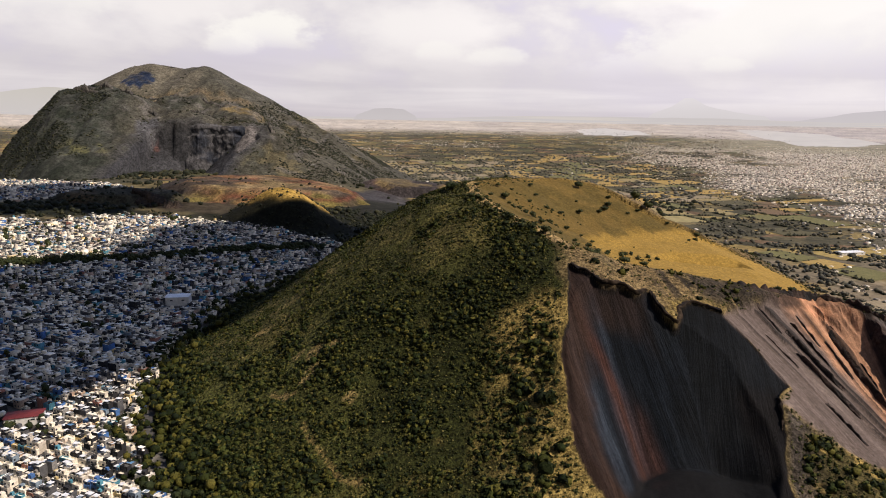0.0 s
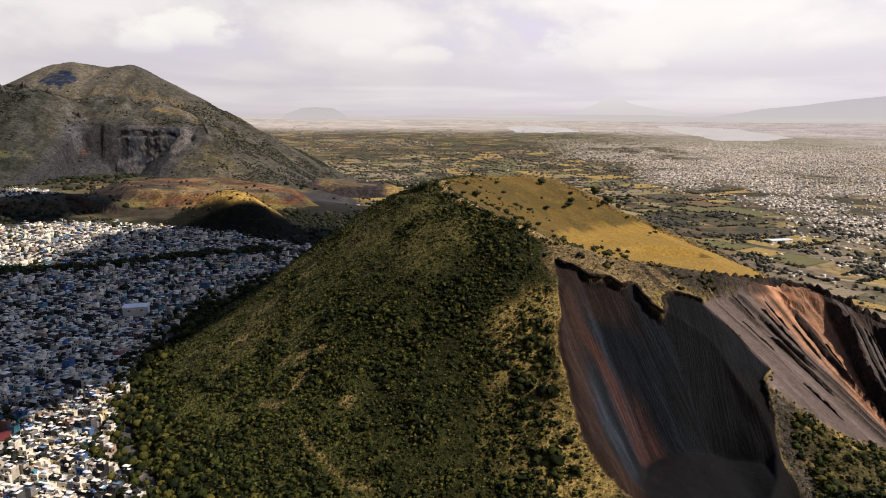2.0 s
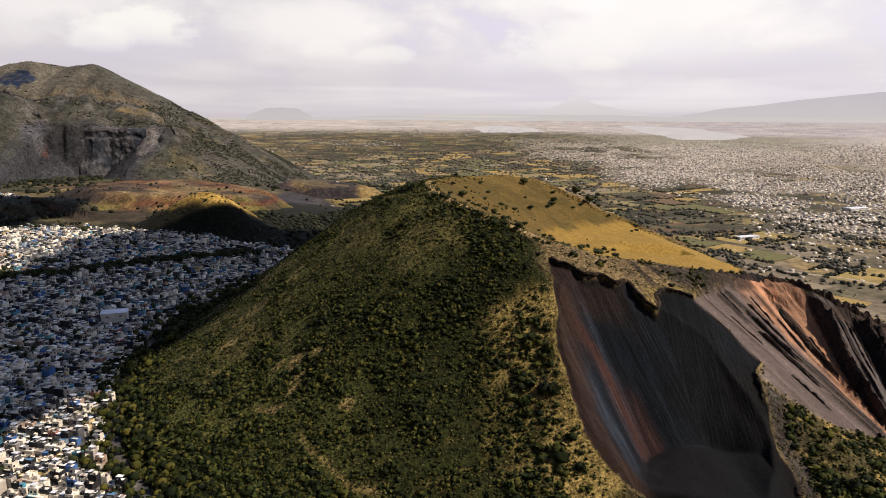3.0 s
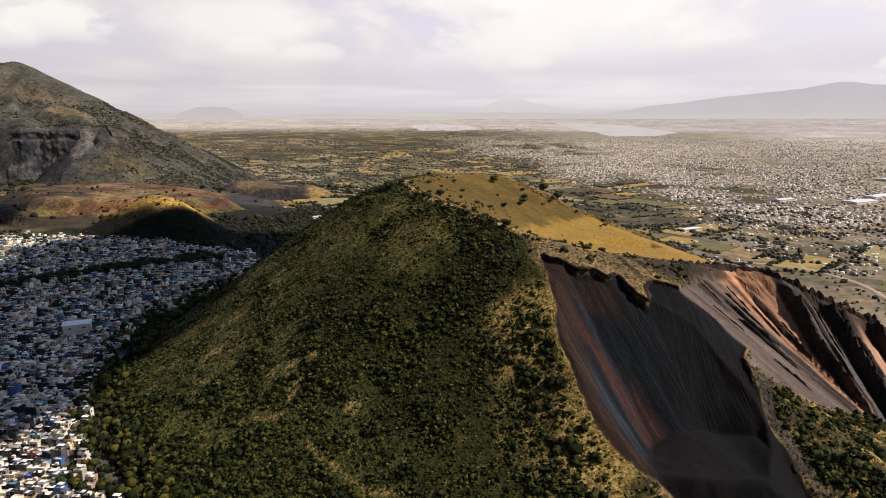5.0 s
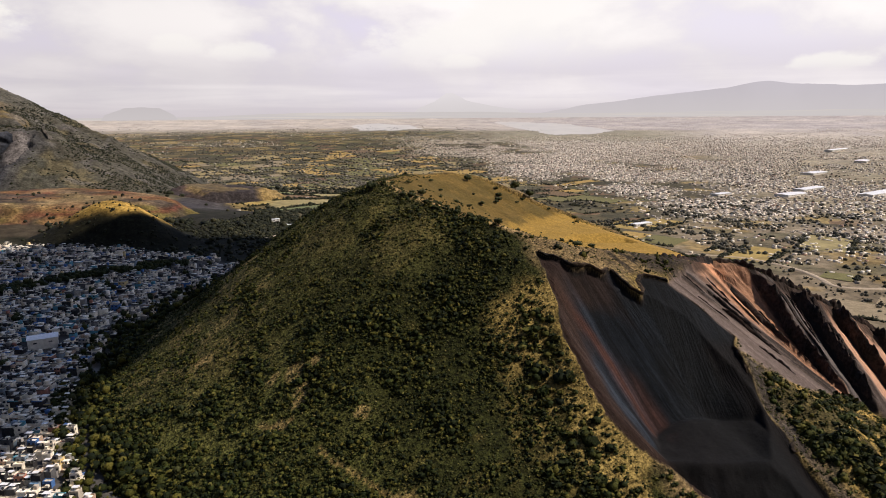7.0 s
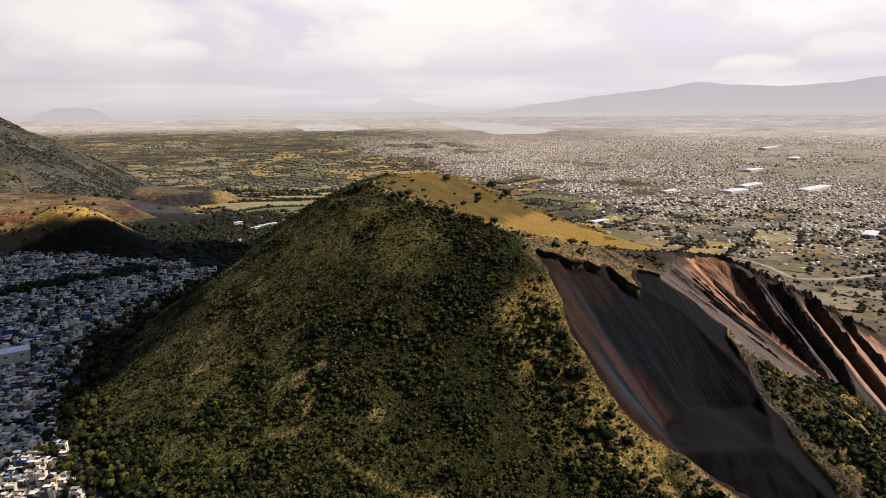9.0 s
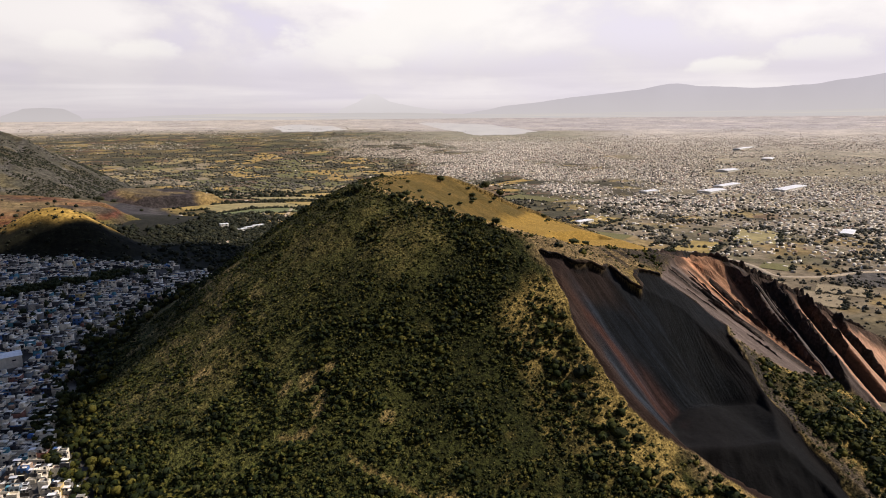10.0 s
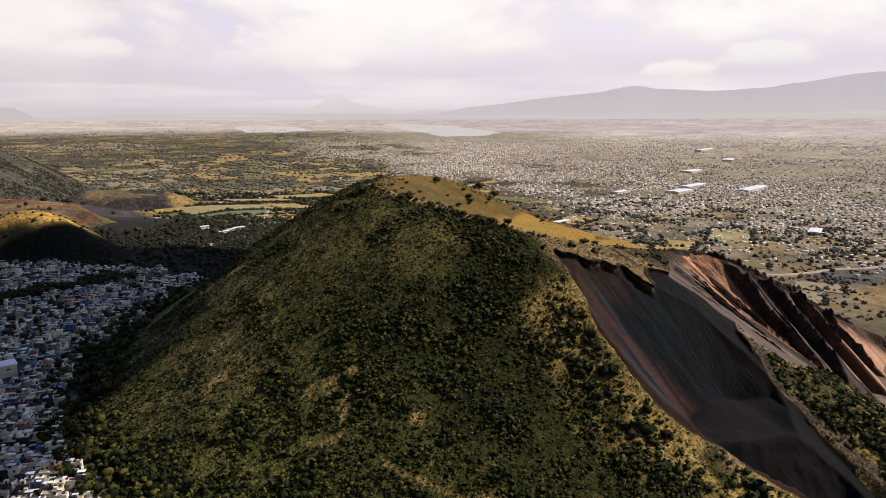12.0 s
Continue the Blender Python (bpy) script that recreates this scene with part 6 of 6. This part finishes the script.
    on = (rng.rand(26000) < 0.5 * sstep(copse, 0.1, 0.6)) & (hill_z(cx, cy) < ground_z(cx, cy) - 1)
    on &= from_ridge(cx, cy, [(a, b, 0.0) for a, b in ROADS[0]], lambda d: d) < -5
    x, y = np.concatenate([x, cx[on]]), np.concatenate([y, cy[on]])
    r = np.hypot(x - CENTRE[0], y - CENTRE[1])
    z = ground_z(x, y)
    for key, spot in MOUNDS.items():
        z = np.maximum(z, ground_z(x, y) + mound_z(x, y, spot))
    size = (2.0 + 4.6 * rng.rand(len(x)) ** 1.6) * (r / drawn_out(r)) ** 0.6
    for spot in MOUNDS.values():
        size = np.where(mound_z(x, y, spot) > 0.5, 0.55 * size, size)
    east = np.arctan2(x - CENTRE[0], y - CENTRE[1]) > 0.42
    size = np.where(~east & (r > 1250), 1.3 * size, size)
    m = r < 900
    size = np.where(m, size * rng.uniform(0.5, 0.95, len(x)), size) * np.where(east, 0.78, 1.0)
    kinds = [leafy(60 + k, 1, 1, 8, 0.36) for k in range(6)]
    for mat, pick, label in ((M_plaintree, m & ~east, "dark round trees among the fields"), (M_hazetree, m & east, "grey-green trees on the dry plain, paled for haze")):
        scattered("plain_trees", kinds, np.stack([x, y, z - 0.2 * size], -1)[pick], size[pick], rng.rand(pick.sum()) * 6.28, mat, label, "trees")
    far = [clod(k) for k in range(5)]
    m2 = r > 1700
    scattered("far_trees", far, np.stack([x, y, z - 0.1 * size], -1)[m2], size[m2], rng.rand(m2.sum()) * 6.28, M_fartree, "far rows and clumps of trees, paled for haze", "trees")
    m = ~m & ~m2
    low = []
    for k in range(4):
        bm = bmesh.new()
        bmesh.ops.create_icosphere(bm, subdivisions=1, radius=0.85)
        for v in bm.verts:
            v.co *= 1 + 0.5 * noise.noise(v.co * 2 + Vector((k * 7, 0, 0)))
            v.co.z = v.co.z * 0.8 + 0.5
        co = np.array([v.co[:] for v in bm.verts])
        low.append((co, np.array([[v.index for v in f.verts] for f in bm.faces])))
        bm.free()
    for mat, pick, label in ((M_plaintree, m & ~east, "distant dark trees between golden fields"), (M_hazetree, m & east, "distant trees dotted over the plain, paled for haze")):
        scattered("distant_trees", low, np.stack([x, y, z - 0.2 * size], -1)[pick], size[pick], rng.rand(pick.sum()) * 6.28, mat, label, "trees")


def volcano_scrub():
    rng = np.random.RandomState(8)
    n = 62000
    x, y = rng.uniform(-1050, -100, n), rng.uniform(1180, 1740, n)
    z, quarry = volcano_parts(x, y)
    # no scrub on the painted blue patch
    blue_shade = np.hypot((x + 738) / 40, (y - 1612) / 32) < 1
    chance = np.where(blue_shade, 0.0, 1.0) * sstep(fbm(x, y, 60, 4, 7.0) + 0.5 * sstep(-x, 600, 760) + 0.45 * sstep(x, -480, -380), 0.05, 0.6) * np.where(quarry > -6, 0.03, 1) * (1 - 0.97 * sstep(z, 240, 262) * sstep(y, 1540, 1580))
    on = (z > ground_z(x, y)) & (rng.rand(n) < chance + np.where(blue_shade | ((z > 245) & (y > 1560)), 0, 0.03))
    x, y, z = x[on], y[on], z[on]
    size = 0.9 + 2.6 * rng.rand(len(x)) ** 2.5
    scattered("volcano_scrub", [clod(60 + k, 2) for k in range(6)], np.stack([x, y, z - 0.3 * size], -1), size, rng.rand(len(x)) * 6.28, M_plaintree, "dark scrub dotted over the volcano's slopes", "shrubs")


volcano_scrub()


def packed_far(places, size, rng):
    """Small far houses: walls with a lighter roof slab."""
    n = len(places)
    z = ground_z(places[:, 0], places[:, 1])
    yaw = places[:, 2]
    wx, wy, h = size * rng.uniform(6, 14, n), size * rng.uniform(6, 11, n), size * rng.choice([2.8, 2.8, 5.2], n)
    corner = np.array([(i, j, k) for k in (0, 1) for j in (-0.5, 0.5) for i in (-0.5, 0.5)])
    c, s = np.cos(yaw)[:, None], np.sin(yaw)[:, None]

    def boxes(sx, sy, z0, sz):
        lx, ly = corner[None, :, 0] * sx[:, None], corner[None, :, 1] * sy[:, None]
        return np.stack([places[:, 0:1] + lx * c - ly * s, places[:, 1:2] + lx * s + ly * c, (z + z0)[:, None] + corner[None, :, 2] * sz[:, None]], -1).reshape(-1, 3)

    co = boxes(wx, wy, -1.0, h + 1.0)
    f = np.array([(0, 1, 5, 4), (1, 3, 7, 5), (3, 2, 6, 7), (2, 0, 4, 6), (4, 5, 7, 6)])
    faces = (f[None] + 8 * np.arange(n)[:, None, None]).reshape(-1, 4)
    me = mesh_of("distant_houses", co, faces)
    me.materials.append(M_farwall)
    me.materials.append(M_farroof)
    me.polygons.foreach_set("material_index", np.tile([0, 0, 0, 0, 1], n).astype(np.int32))
    tagged(new("distant_houses", me), "distant pale flat-roofed houses of a town on the plain", "houses", kind="stuff")


def roof_mix():
    m, n = material("far_roofs")
    pick = n.add("ShaderNodeNewGeometry").outputs["Random Per Island"]
    # roof tones raised too, in place of haze
    tone = n.ramp(pick, [(0.0, (0.22, 0.20, 0.17)), (0.22, (0.44, 0.395, 0.335)), (0.48, (0.68, 0.62, 0.52)), (0.72, (0.90, 0.84, 0.74)), (0.95, (0.26, 0.15, 0.11))], "CONSTANT")
    finish(n, tone, 0.8)
    return m


M_farroof = roof_mix()

ROADS = [[(470, 760), (538, 709), (566, 680), (574, 640), (572, 600), (560, 565), (545, 532), (566, 512), (610, 500), (657, 495), (698, 476), (780, 470), (900, 500)],
         [(1518, 1765), (1640, 2000), (1790, 2300), (1950, 2620)], [(-40, 850), (-7, 896), (26, 955), (62, 1004), (100, 1090), (140, 1200)]]

FIELDS = [  # centre, size, turn, kind
    (75, 1165, 150, 60, 0.27, "green"), (88, 1255, 170, 80, 0.27, "straw"), (-15, 1275, 55, 60, 0.25, "gold"), (215, 1300, 90, 110, 0.27, "gold"),
    (60, 1345, 120, 60, 0.3, "brown"), (190, 1440, 160, 80, 0.3, "straw"), (20, 1440, 120, 70, 0.2, "green"), (330, 1560, 180, 90, 0.3, "gold"),
    (430, 1250, 140, 80, 0.35, "straw"), (620, 960, 150, 60, 0.4, "gold"), (760, 720, 130, 60, 0.6, "straw"), (600, 700, 110, 50, 0.5, "gold"),
]
TONES = {"green": (0.13, 0.145, 0.06), "straw": (0.27, 0.225, 0.10), "gold": (0.30, 0.22, 0.07), "brown": (0.15, 0.095, 0.045)}
FIELD_MATS = {k: plain_material("field_" + k, c, 0.95, 0.25, 0.06) for k, c in TONES.items()}


def make_field(fx, fy, wx, wy, turn, kind):
    nx, ny = int(wx / 8) + 2, int(wy / 8) + 2
    U, V = np.meshgrid(np.linspace(-wx / 2, wx / 2, nx), np.linspace(-wy / 2, wy / 2, ny))
    X, Y = fx + U * math.cos(turn) - V * math.sin(turn), fy + U * math.sin(turn) + V * math.cos(turn)
    ob = sheet("field", X, Y, ground_z(X, Y) + 0.5, np.ones(X.shape, bool), np.zeros((*X.shape, 3)), FIELD_MATS[kind])
    names = {"green": "green cropped field bordered by trees", "straw": "pale straw-coloured harvested field", "gold": "golden dry grass field", "brown": "brown ploughed field"}
    return tagged(ob, names[kind], "field", kind="structure")


for f in FIELDS:
    make_field(*f)


# ---- patchwork of smaller fields over the open plain, with rows of trees on their edges
def split_fields(rng, u0, u1, v0, v1, least, out):
    w, h = u1 - u0, v1 - v0
    if max(w, h) < least * rng.uniform(1.3, 2.6):
        out.append((u0, u1, v0, v1))
    elif w > h:
        c = u0 + w * rng.uniform(0.35, 0.65)
        split_fields(rng, u0, c, v0, v1, least, out), split_fields(rng, c, u1, v0, v1, least, out)
    else:
        c = v0 + h * rng.uniform(0.35, 0.65)
        split_fields(rng, u0, u1, v0, c, least, out), split_fields(rng, u0, u1, c, v1, least, out)


def open_land(x, y):
    ok = (town_amount(x, y) < 0.3) & (hill_z(x, y) < ground_z(x, y) - 3) & (volcano_parts(x, y)[0] < ground_z(x, y) - 3)
    ok &= (np.hypot((x + 115) / 100, (y - 1110) / 170) > 1) & (signed(x, y, CITY) < -30) & (signed(x, y, FAR_CITY) < -20) & (np.hypot((x + 60) / 190, (y - 830) / 110) > 1)
    for spot in MOUNDS.values():
        ok &= mound_z(x, y, spot) < -1.0
    for fx, fy, wx, wy, turn, _ in FIELDS:
        u, v = (x - fx) * math.cos(turn) + (y - fy) * math.sin(turn), -(x - fx) * math.sin(turn) + (y - fy) * math.cos(turn)
        ok &= ~((np.abs(u) < wx / 2 + 6) & (np.abs(v) < wy / 2 + 6))
    return ok


def field_patchwork():
    rng = random.Random(12)
    co, quads, rows = [], [], []
    for cx, cy, turn, wu, wv, least, bare in ((250, 1950, 0.27, 1800, 1800, 62, 0.3), (780, 800, 0.5, 900, 560, 44, 0.75)):
        cells = []
        split_fields(rng, -wu / 2, wu / 2, -wv / 2, wv / 2, least, cells)
        c, s = math.cos(turn), math.sin(turn)
        for u0, u1, v0, v1 in cells:
            nu, nv = int((u1 - u0) / 11) + 2, int((v1 - v0) / 11) + 2
            U, V = np.meshgrid(np.linspace(u0 + 2, u1 - 2, nu), np.linspace(v0 + 2, v1 - 2, nv))
            X, Y = cx + U * c - V * s, cy + U * s + V * c
            if not open_land(X, Y).all():
                continue
            for a, b in (((u0, v0), (u1, v0)), ((u0, v0), (u0, v1))):
                if rng.random() < 0.62 - 0.5 * bare:
                    rows.append([cx + a[0] * c - a[1] * s, cy + a[0] * s + a[1] * c, cx + b[0] * c - b[1] * s, cy + b[0] * s + b[1] * c])
            if rng.random() < bare:
                continue
            at = sum(len(k) for k in co)
            co.append(np.stack([X, Y, ground_z(X, Y) + 0.8], -1).reshape(-1, 3))
            i = np.arange(nu * nv).reshape(nv, nu)
            quads.append(at + np.stack([i[:-1, :-1], i[:-1, 1:], i[1:, 1:], i[1:, :-1]], -1).reshape(-1, 4))
    me = mesh_of("fields", np.concatenate(co), np.concatenate(quads))
    me.materials.append(varied("field_tones", True, [(0.0, (0.095, 0.085, 0.045)), (0.14, (0.150, 0.140, 0.055)), (0.30, (0.28, 0.225, 0.105)), (0.52, (0.36, 0.25, 0.080)), (0.74, (0.16, 0.108, 0.060)), (0.84, (0.27, 0.22, 0.14))], 0.95))
    tagged(new("fields", me), "patchwork of golden, olive and brown fields", "fields", kind="stuff")
    return rows


FIELD_ROWS = field_patchwork()
build_plain()


def warehouse(x, y, wx, wy, h, turn, label, roof=None):
    """A long shed: walls and a low gabled roof."""
    root = new("warehouse")
    part("wall", box_bm(0, 0, -2.0, wx, wy, h + 2.0), M_wallwhite, root)
    bm = bmesh.new()
    rise, e = 0.05 * wy, 0.5
    prof = [(-wy / 2 - e, h), (0, h + rise), (wy / 2 + e, h)]
    top = [[bm.verts.new((sx * (wx / 2 + e), py, pz + 0.25)) for py, pz in prof] for sx in (-1, 1)]
    low = [[bm.verts.new((sx * (wx / 2 + e), py, pz)) for py, pz in prof] for sx in (-1, 1)]
    for k in (0, 1):
        bm.faces.new((top[0][k], top[1][k], top[1][k + 1], top[0][k + 1]))
        bm.faces.new((low[0][k], low[0][k + 1], low[1][k + 1], low[1][k]))
        for s in (0, 1):
            bm.faces.new((top[s][k], top[s][k + 1], low[s][k + 1], low[s][k]))
    for k in (0, 2):
        bm.faces.new((top[0][k], top[1][k], low[1][k], low[0][k]))
    bmesh.ops.recalc_face_normals(bm, faces=bm.faces)
    part("roof", bm, roof or M_metal, root, "pale sheet metal roof")
    for k in range(max(2, int(wx / 9))):
        part("window", box_bm(-wx / 2 + (k + 0.5) * wx / max(2, int(wx / 9)), -wy / 2, h * 0.55, 2.2, 0.1, 1.0), M_window, root, "dark window")
    z = float(ground_z(np.array([x]), np.array([y]))[0])
    root.matrix_world = pose(x, y, z, 0, 0, turn)
    return tagged(root, label, "warehouse")


M_red = plain_material("red_roof", (0.17, 0.028, 0.026), 0.7, 0.2, 0.5)
warehouse(-229.0, 548.0, 19, 12, 7, 10, "shed with a white metal roof among the houses")
warehouse(-241.0, 353.0, 19, 10, 5, 20, "hall with a red painted roof among the houses", M_red)
for x, y, wx, wy, turn in [(1404, 1112, 150, 32, 15), (1333, 1243, 110, 28, 15), (1200, 1180, 80, 36, 12), (903, 661, 48, 18, 25), (1057, 1250, 50, 22, 10),
                           (601, 952, 40, 14, 12), (2300, 1950, 190, 30, 20), (2050, 1650, 90, 36, 30), (1650, 1500, 90, 40, 15)]:
    warehouse(float(x), float(y), wx, wy, 4.5, turn, "long white-roofed warehouse on the plain")
for x, y, wx, wy in [(1, 932, 14, 7), (-16, 964, 11, 6), (29, 964, 16, 7), (14, 948, 9, 6)]:
    warehouse(float(x), float(y), wx, wy, 4, 12, "small white farm building among trees")


# ---- hedges of trees round the fields
def hedges():
    rng = np.random.RandomState(9)
    xs, ys = [], []
    for fx, fy, wx, wy, turn, _ in FIELDS:
        c, s = math.cos(turn), math.sin(turn)
        k = int((wx + wy) / 3.2)
        for side in (-1, 1):
            if rng.rand() < 0.8:
                u, v = rng.uniform(-wx / 2, wx / 2, k), side * (wy / 2 + 4) + rng.uniform(-3, 3, k)
                xs.append(fx + u * c - v * s), ys.append(fy + u * s + v * c)
            if rng.rand() < 0.5:
                v, u = rng.uniform(-wy / 2, wy / 2, k // 2), side * (wx / 2 + 4) + rng.uniform(-3, 3, k // 2)
                xs.append(fx + u * c - v * s), ys.append(fy + u * s + v * c)
    # woods in the valley behind the hill's shoulder
    wx_, wy_ = rng.normal(30, 80, 3600), rng.normal(940, 80, 3600)
    xs.append(wx_), ys.append(wy_)
    for ax, ay, bx, by in FIELD_ROWS:
        k = int(math.hypot(bx - ax, by - ay) / 4.5)
        t = rng.rand(k) * rng.uniform(0.4, 1.0)
        xs.append(ax + t * (bx - ax) + rng.uniform(-2, 2, k)), ys.append(ay + t * (by - ay) + rng.uniform(-2, 2, k))
    x, y = np.concatenate(xs), np.concatenate(ys)
    on = (hill_z(x, y) < ground_z(x, y)) & (mound_z(x, y, MOUNDS["slag"]) < 0.5) & (np.hypot((x + 115) / 85, (y - 1110) / 150) > 1)
    for fx, fy, wx, wy, turn, _ in FIELDS:
        u, v = (x - fx) * math.cos(turn) + (y - fy) * math.sin(turn), -(x - fx) * math.sin(turn) + (y - fy) * math.cos(turn)
        on &= ~((np.abs(u) < wx / 2) & (np.abs(v) < wy / 2))
    x, y = x[on], y[on]
    size = 1.8 + 3.2 * rng.rand(len(x)) ** 1.4
    scattered("hedge_trees", [clod(80 + k, 5, 0.55) for k in range(7)], np.stack([x, y, ground_z(x, y) - 0.2 * size], -1), size, rng.rand(len(x)) * 6.28, M_plaintree, "dark hedges and woods round the fields", "trees")


hedges()


# ---- trees in the green dip of the town and between its houses
def town_trees():
    rng = np.random.RandomState(5)
    x = rng.uniform(-520, -130, 800)
    y = 655 + 0.30 * (x + 300) + 6 * fbm(x, x * 0 + 650, 60, 2) + rng.uniform(-8, 8, len(x))
    px, py = rng.uniform(-520, -110, 2400), rng.uniform(280, 830, 2400)
    on = (fbm(px, py, 28, 2, 4.0) > 0.22)
    x, y = np.concatenate([x, px[on]]), np.concatenate([y, py[on]])
    on = inside(x, y, CITY)
    x, y = x[on], y[on]
    # a dark belt of trees between the last houses and the hill's foot, widened uphill in place of cloud shade
    fx, fy = rng.uniform(-250, -40, 7000), rng.uniform(240, 760, 7000)
    rise = hill_z(fx, fy) - ground_z(fx, fy)
    on = (rise > -11) & (rise < 5 + 8 * sstep(fy, 440, 520)) & (rng.rand(7000) < 0.95)
    fx, fy = fx[on], fy[on]
    big = rng.uniform(1.6, 3.8, len(fx))
    scattered("belt_trees", [leafy(90 + k, 1, 1, 12, 0.3) for k in range(4)], np.stack([fx, fy, town_z(fx, fy) + 0.5 * big], -1), big, rng.rand(len(fx)) * 6.28, M_shrub,
              "dark belt of trees below the steep hillside", "trees", np.full(len(fx), 1.2))
    z = town_z(x, y)
    size = rng.uniform(1.5, 3.4, len(x))
    scattered("town_trees", [leafy(80 + k, 1, 1, 12, 0.3) for k in range(4)], np.stack([x, y, z + 0.6 * size], -1), size, rng.rand(len(x)) * 6.28, M_tree,
              "dark trees in the dip between the town's houses", "trees", np.full(len(x), 1.3))


town_trees()


# ---- dirt roads over the plain
def dirt_road(line, width, label):
    pts = [Vector(p) for p in line]
    fine = []
    for k in range(len(pts) - 1):
        p0, p1, p2, p3 = pts[max(k - 1, 0)], pts[k], pts[k + 1], pts[min(k + 2, len(pts) - 1)]
        n = max(3, int((p2 - p1).length / 6))
        for i in range(n):
            t = i / n
            fine.append(0.5 * (2 * p1 + (p2 - p0) * t + (2 * p0 - 5 * p1 + 4 * p2 - p3) * t * t + (3 * p1 - p0 - 3 * p2 + p3) * t ** 3))
    fine.append(pts[-1])
    c = np.array([p[:] for p in fine])
    d = np.gradient(c, axis=0)
    d /= np.linalg.norm(d, axis=1)[:, None]
    side = np.stack([d[:, 1], -d[:, 0]], -1)
    wide = width * (0.85 + 0.3 * np.random.RandomState(4).rand(len(c)))[:, None]
    rows = []
    for f, up in ((-0.62, 0.1), (-0.5, 0.75), (0.0, 0.9), (0.5, 0.75), (0.62, 0.1)):
        p = c + side * wide * f
        rows.append(np.stack([p[:, 0], p[:, 1], ground_z(p[:, 0], p[:, 1]) + up], -1))
    n, k = len(c), len(rows)
    i = np.arange(n * k).reshape(k, n)
    me = mesh_of("dirt_road", np.stack(rows).reshape(-1, 3), np.stack([i[:-1, :-1], i[1:, :-1], i[1:, 1:], i[:-1, 1:]], -1).reshape(-1, 4))
    me.materials.append(M_dirt)
    return tagged(new("dirt_road", me), label, "road", kind="structure")


M_dirt = plain_material("dirt_road_soil", (0.36, 0.295, 0.215), 0.95, 0.25, 0.3)
dirt_road(ROADS[0], 6.0, "pale dusty dirt road winding over the plain")
dirt_road(ROADS[1], 12.0, "straight pale avenue through the distant town")
dirt_road(ROADS[2], 5.0, "narrow pale dirt road between trees and fields")
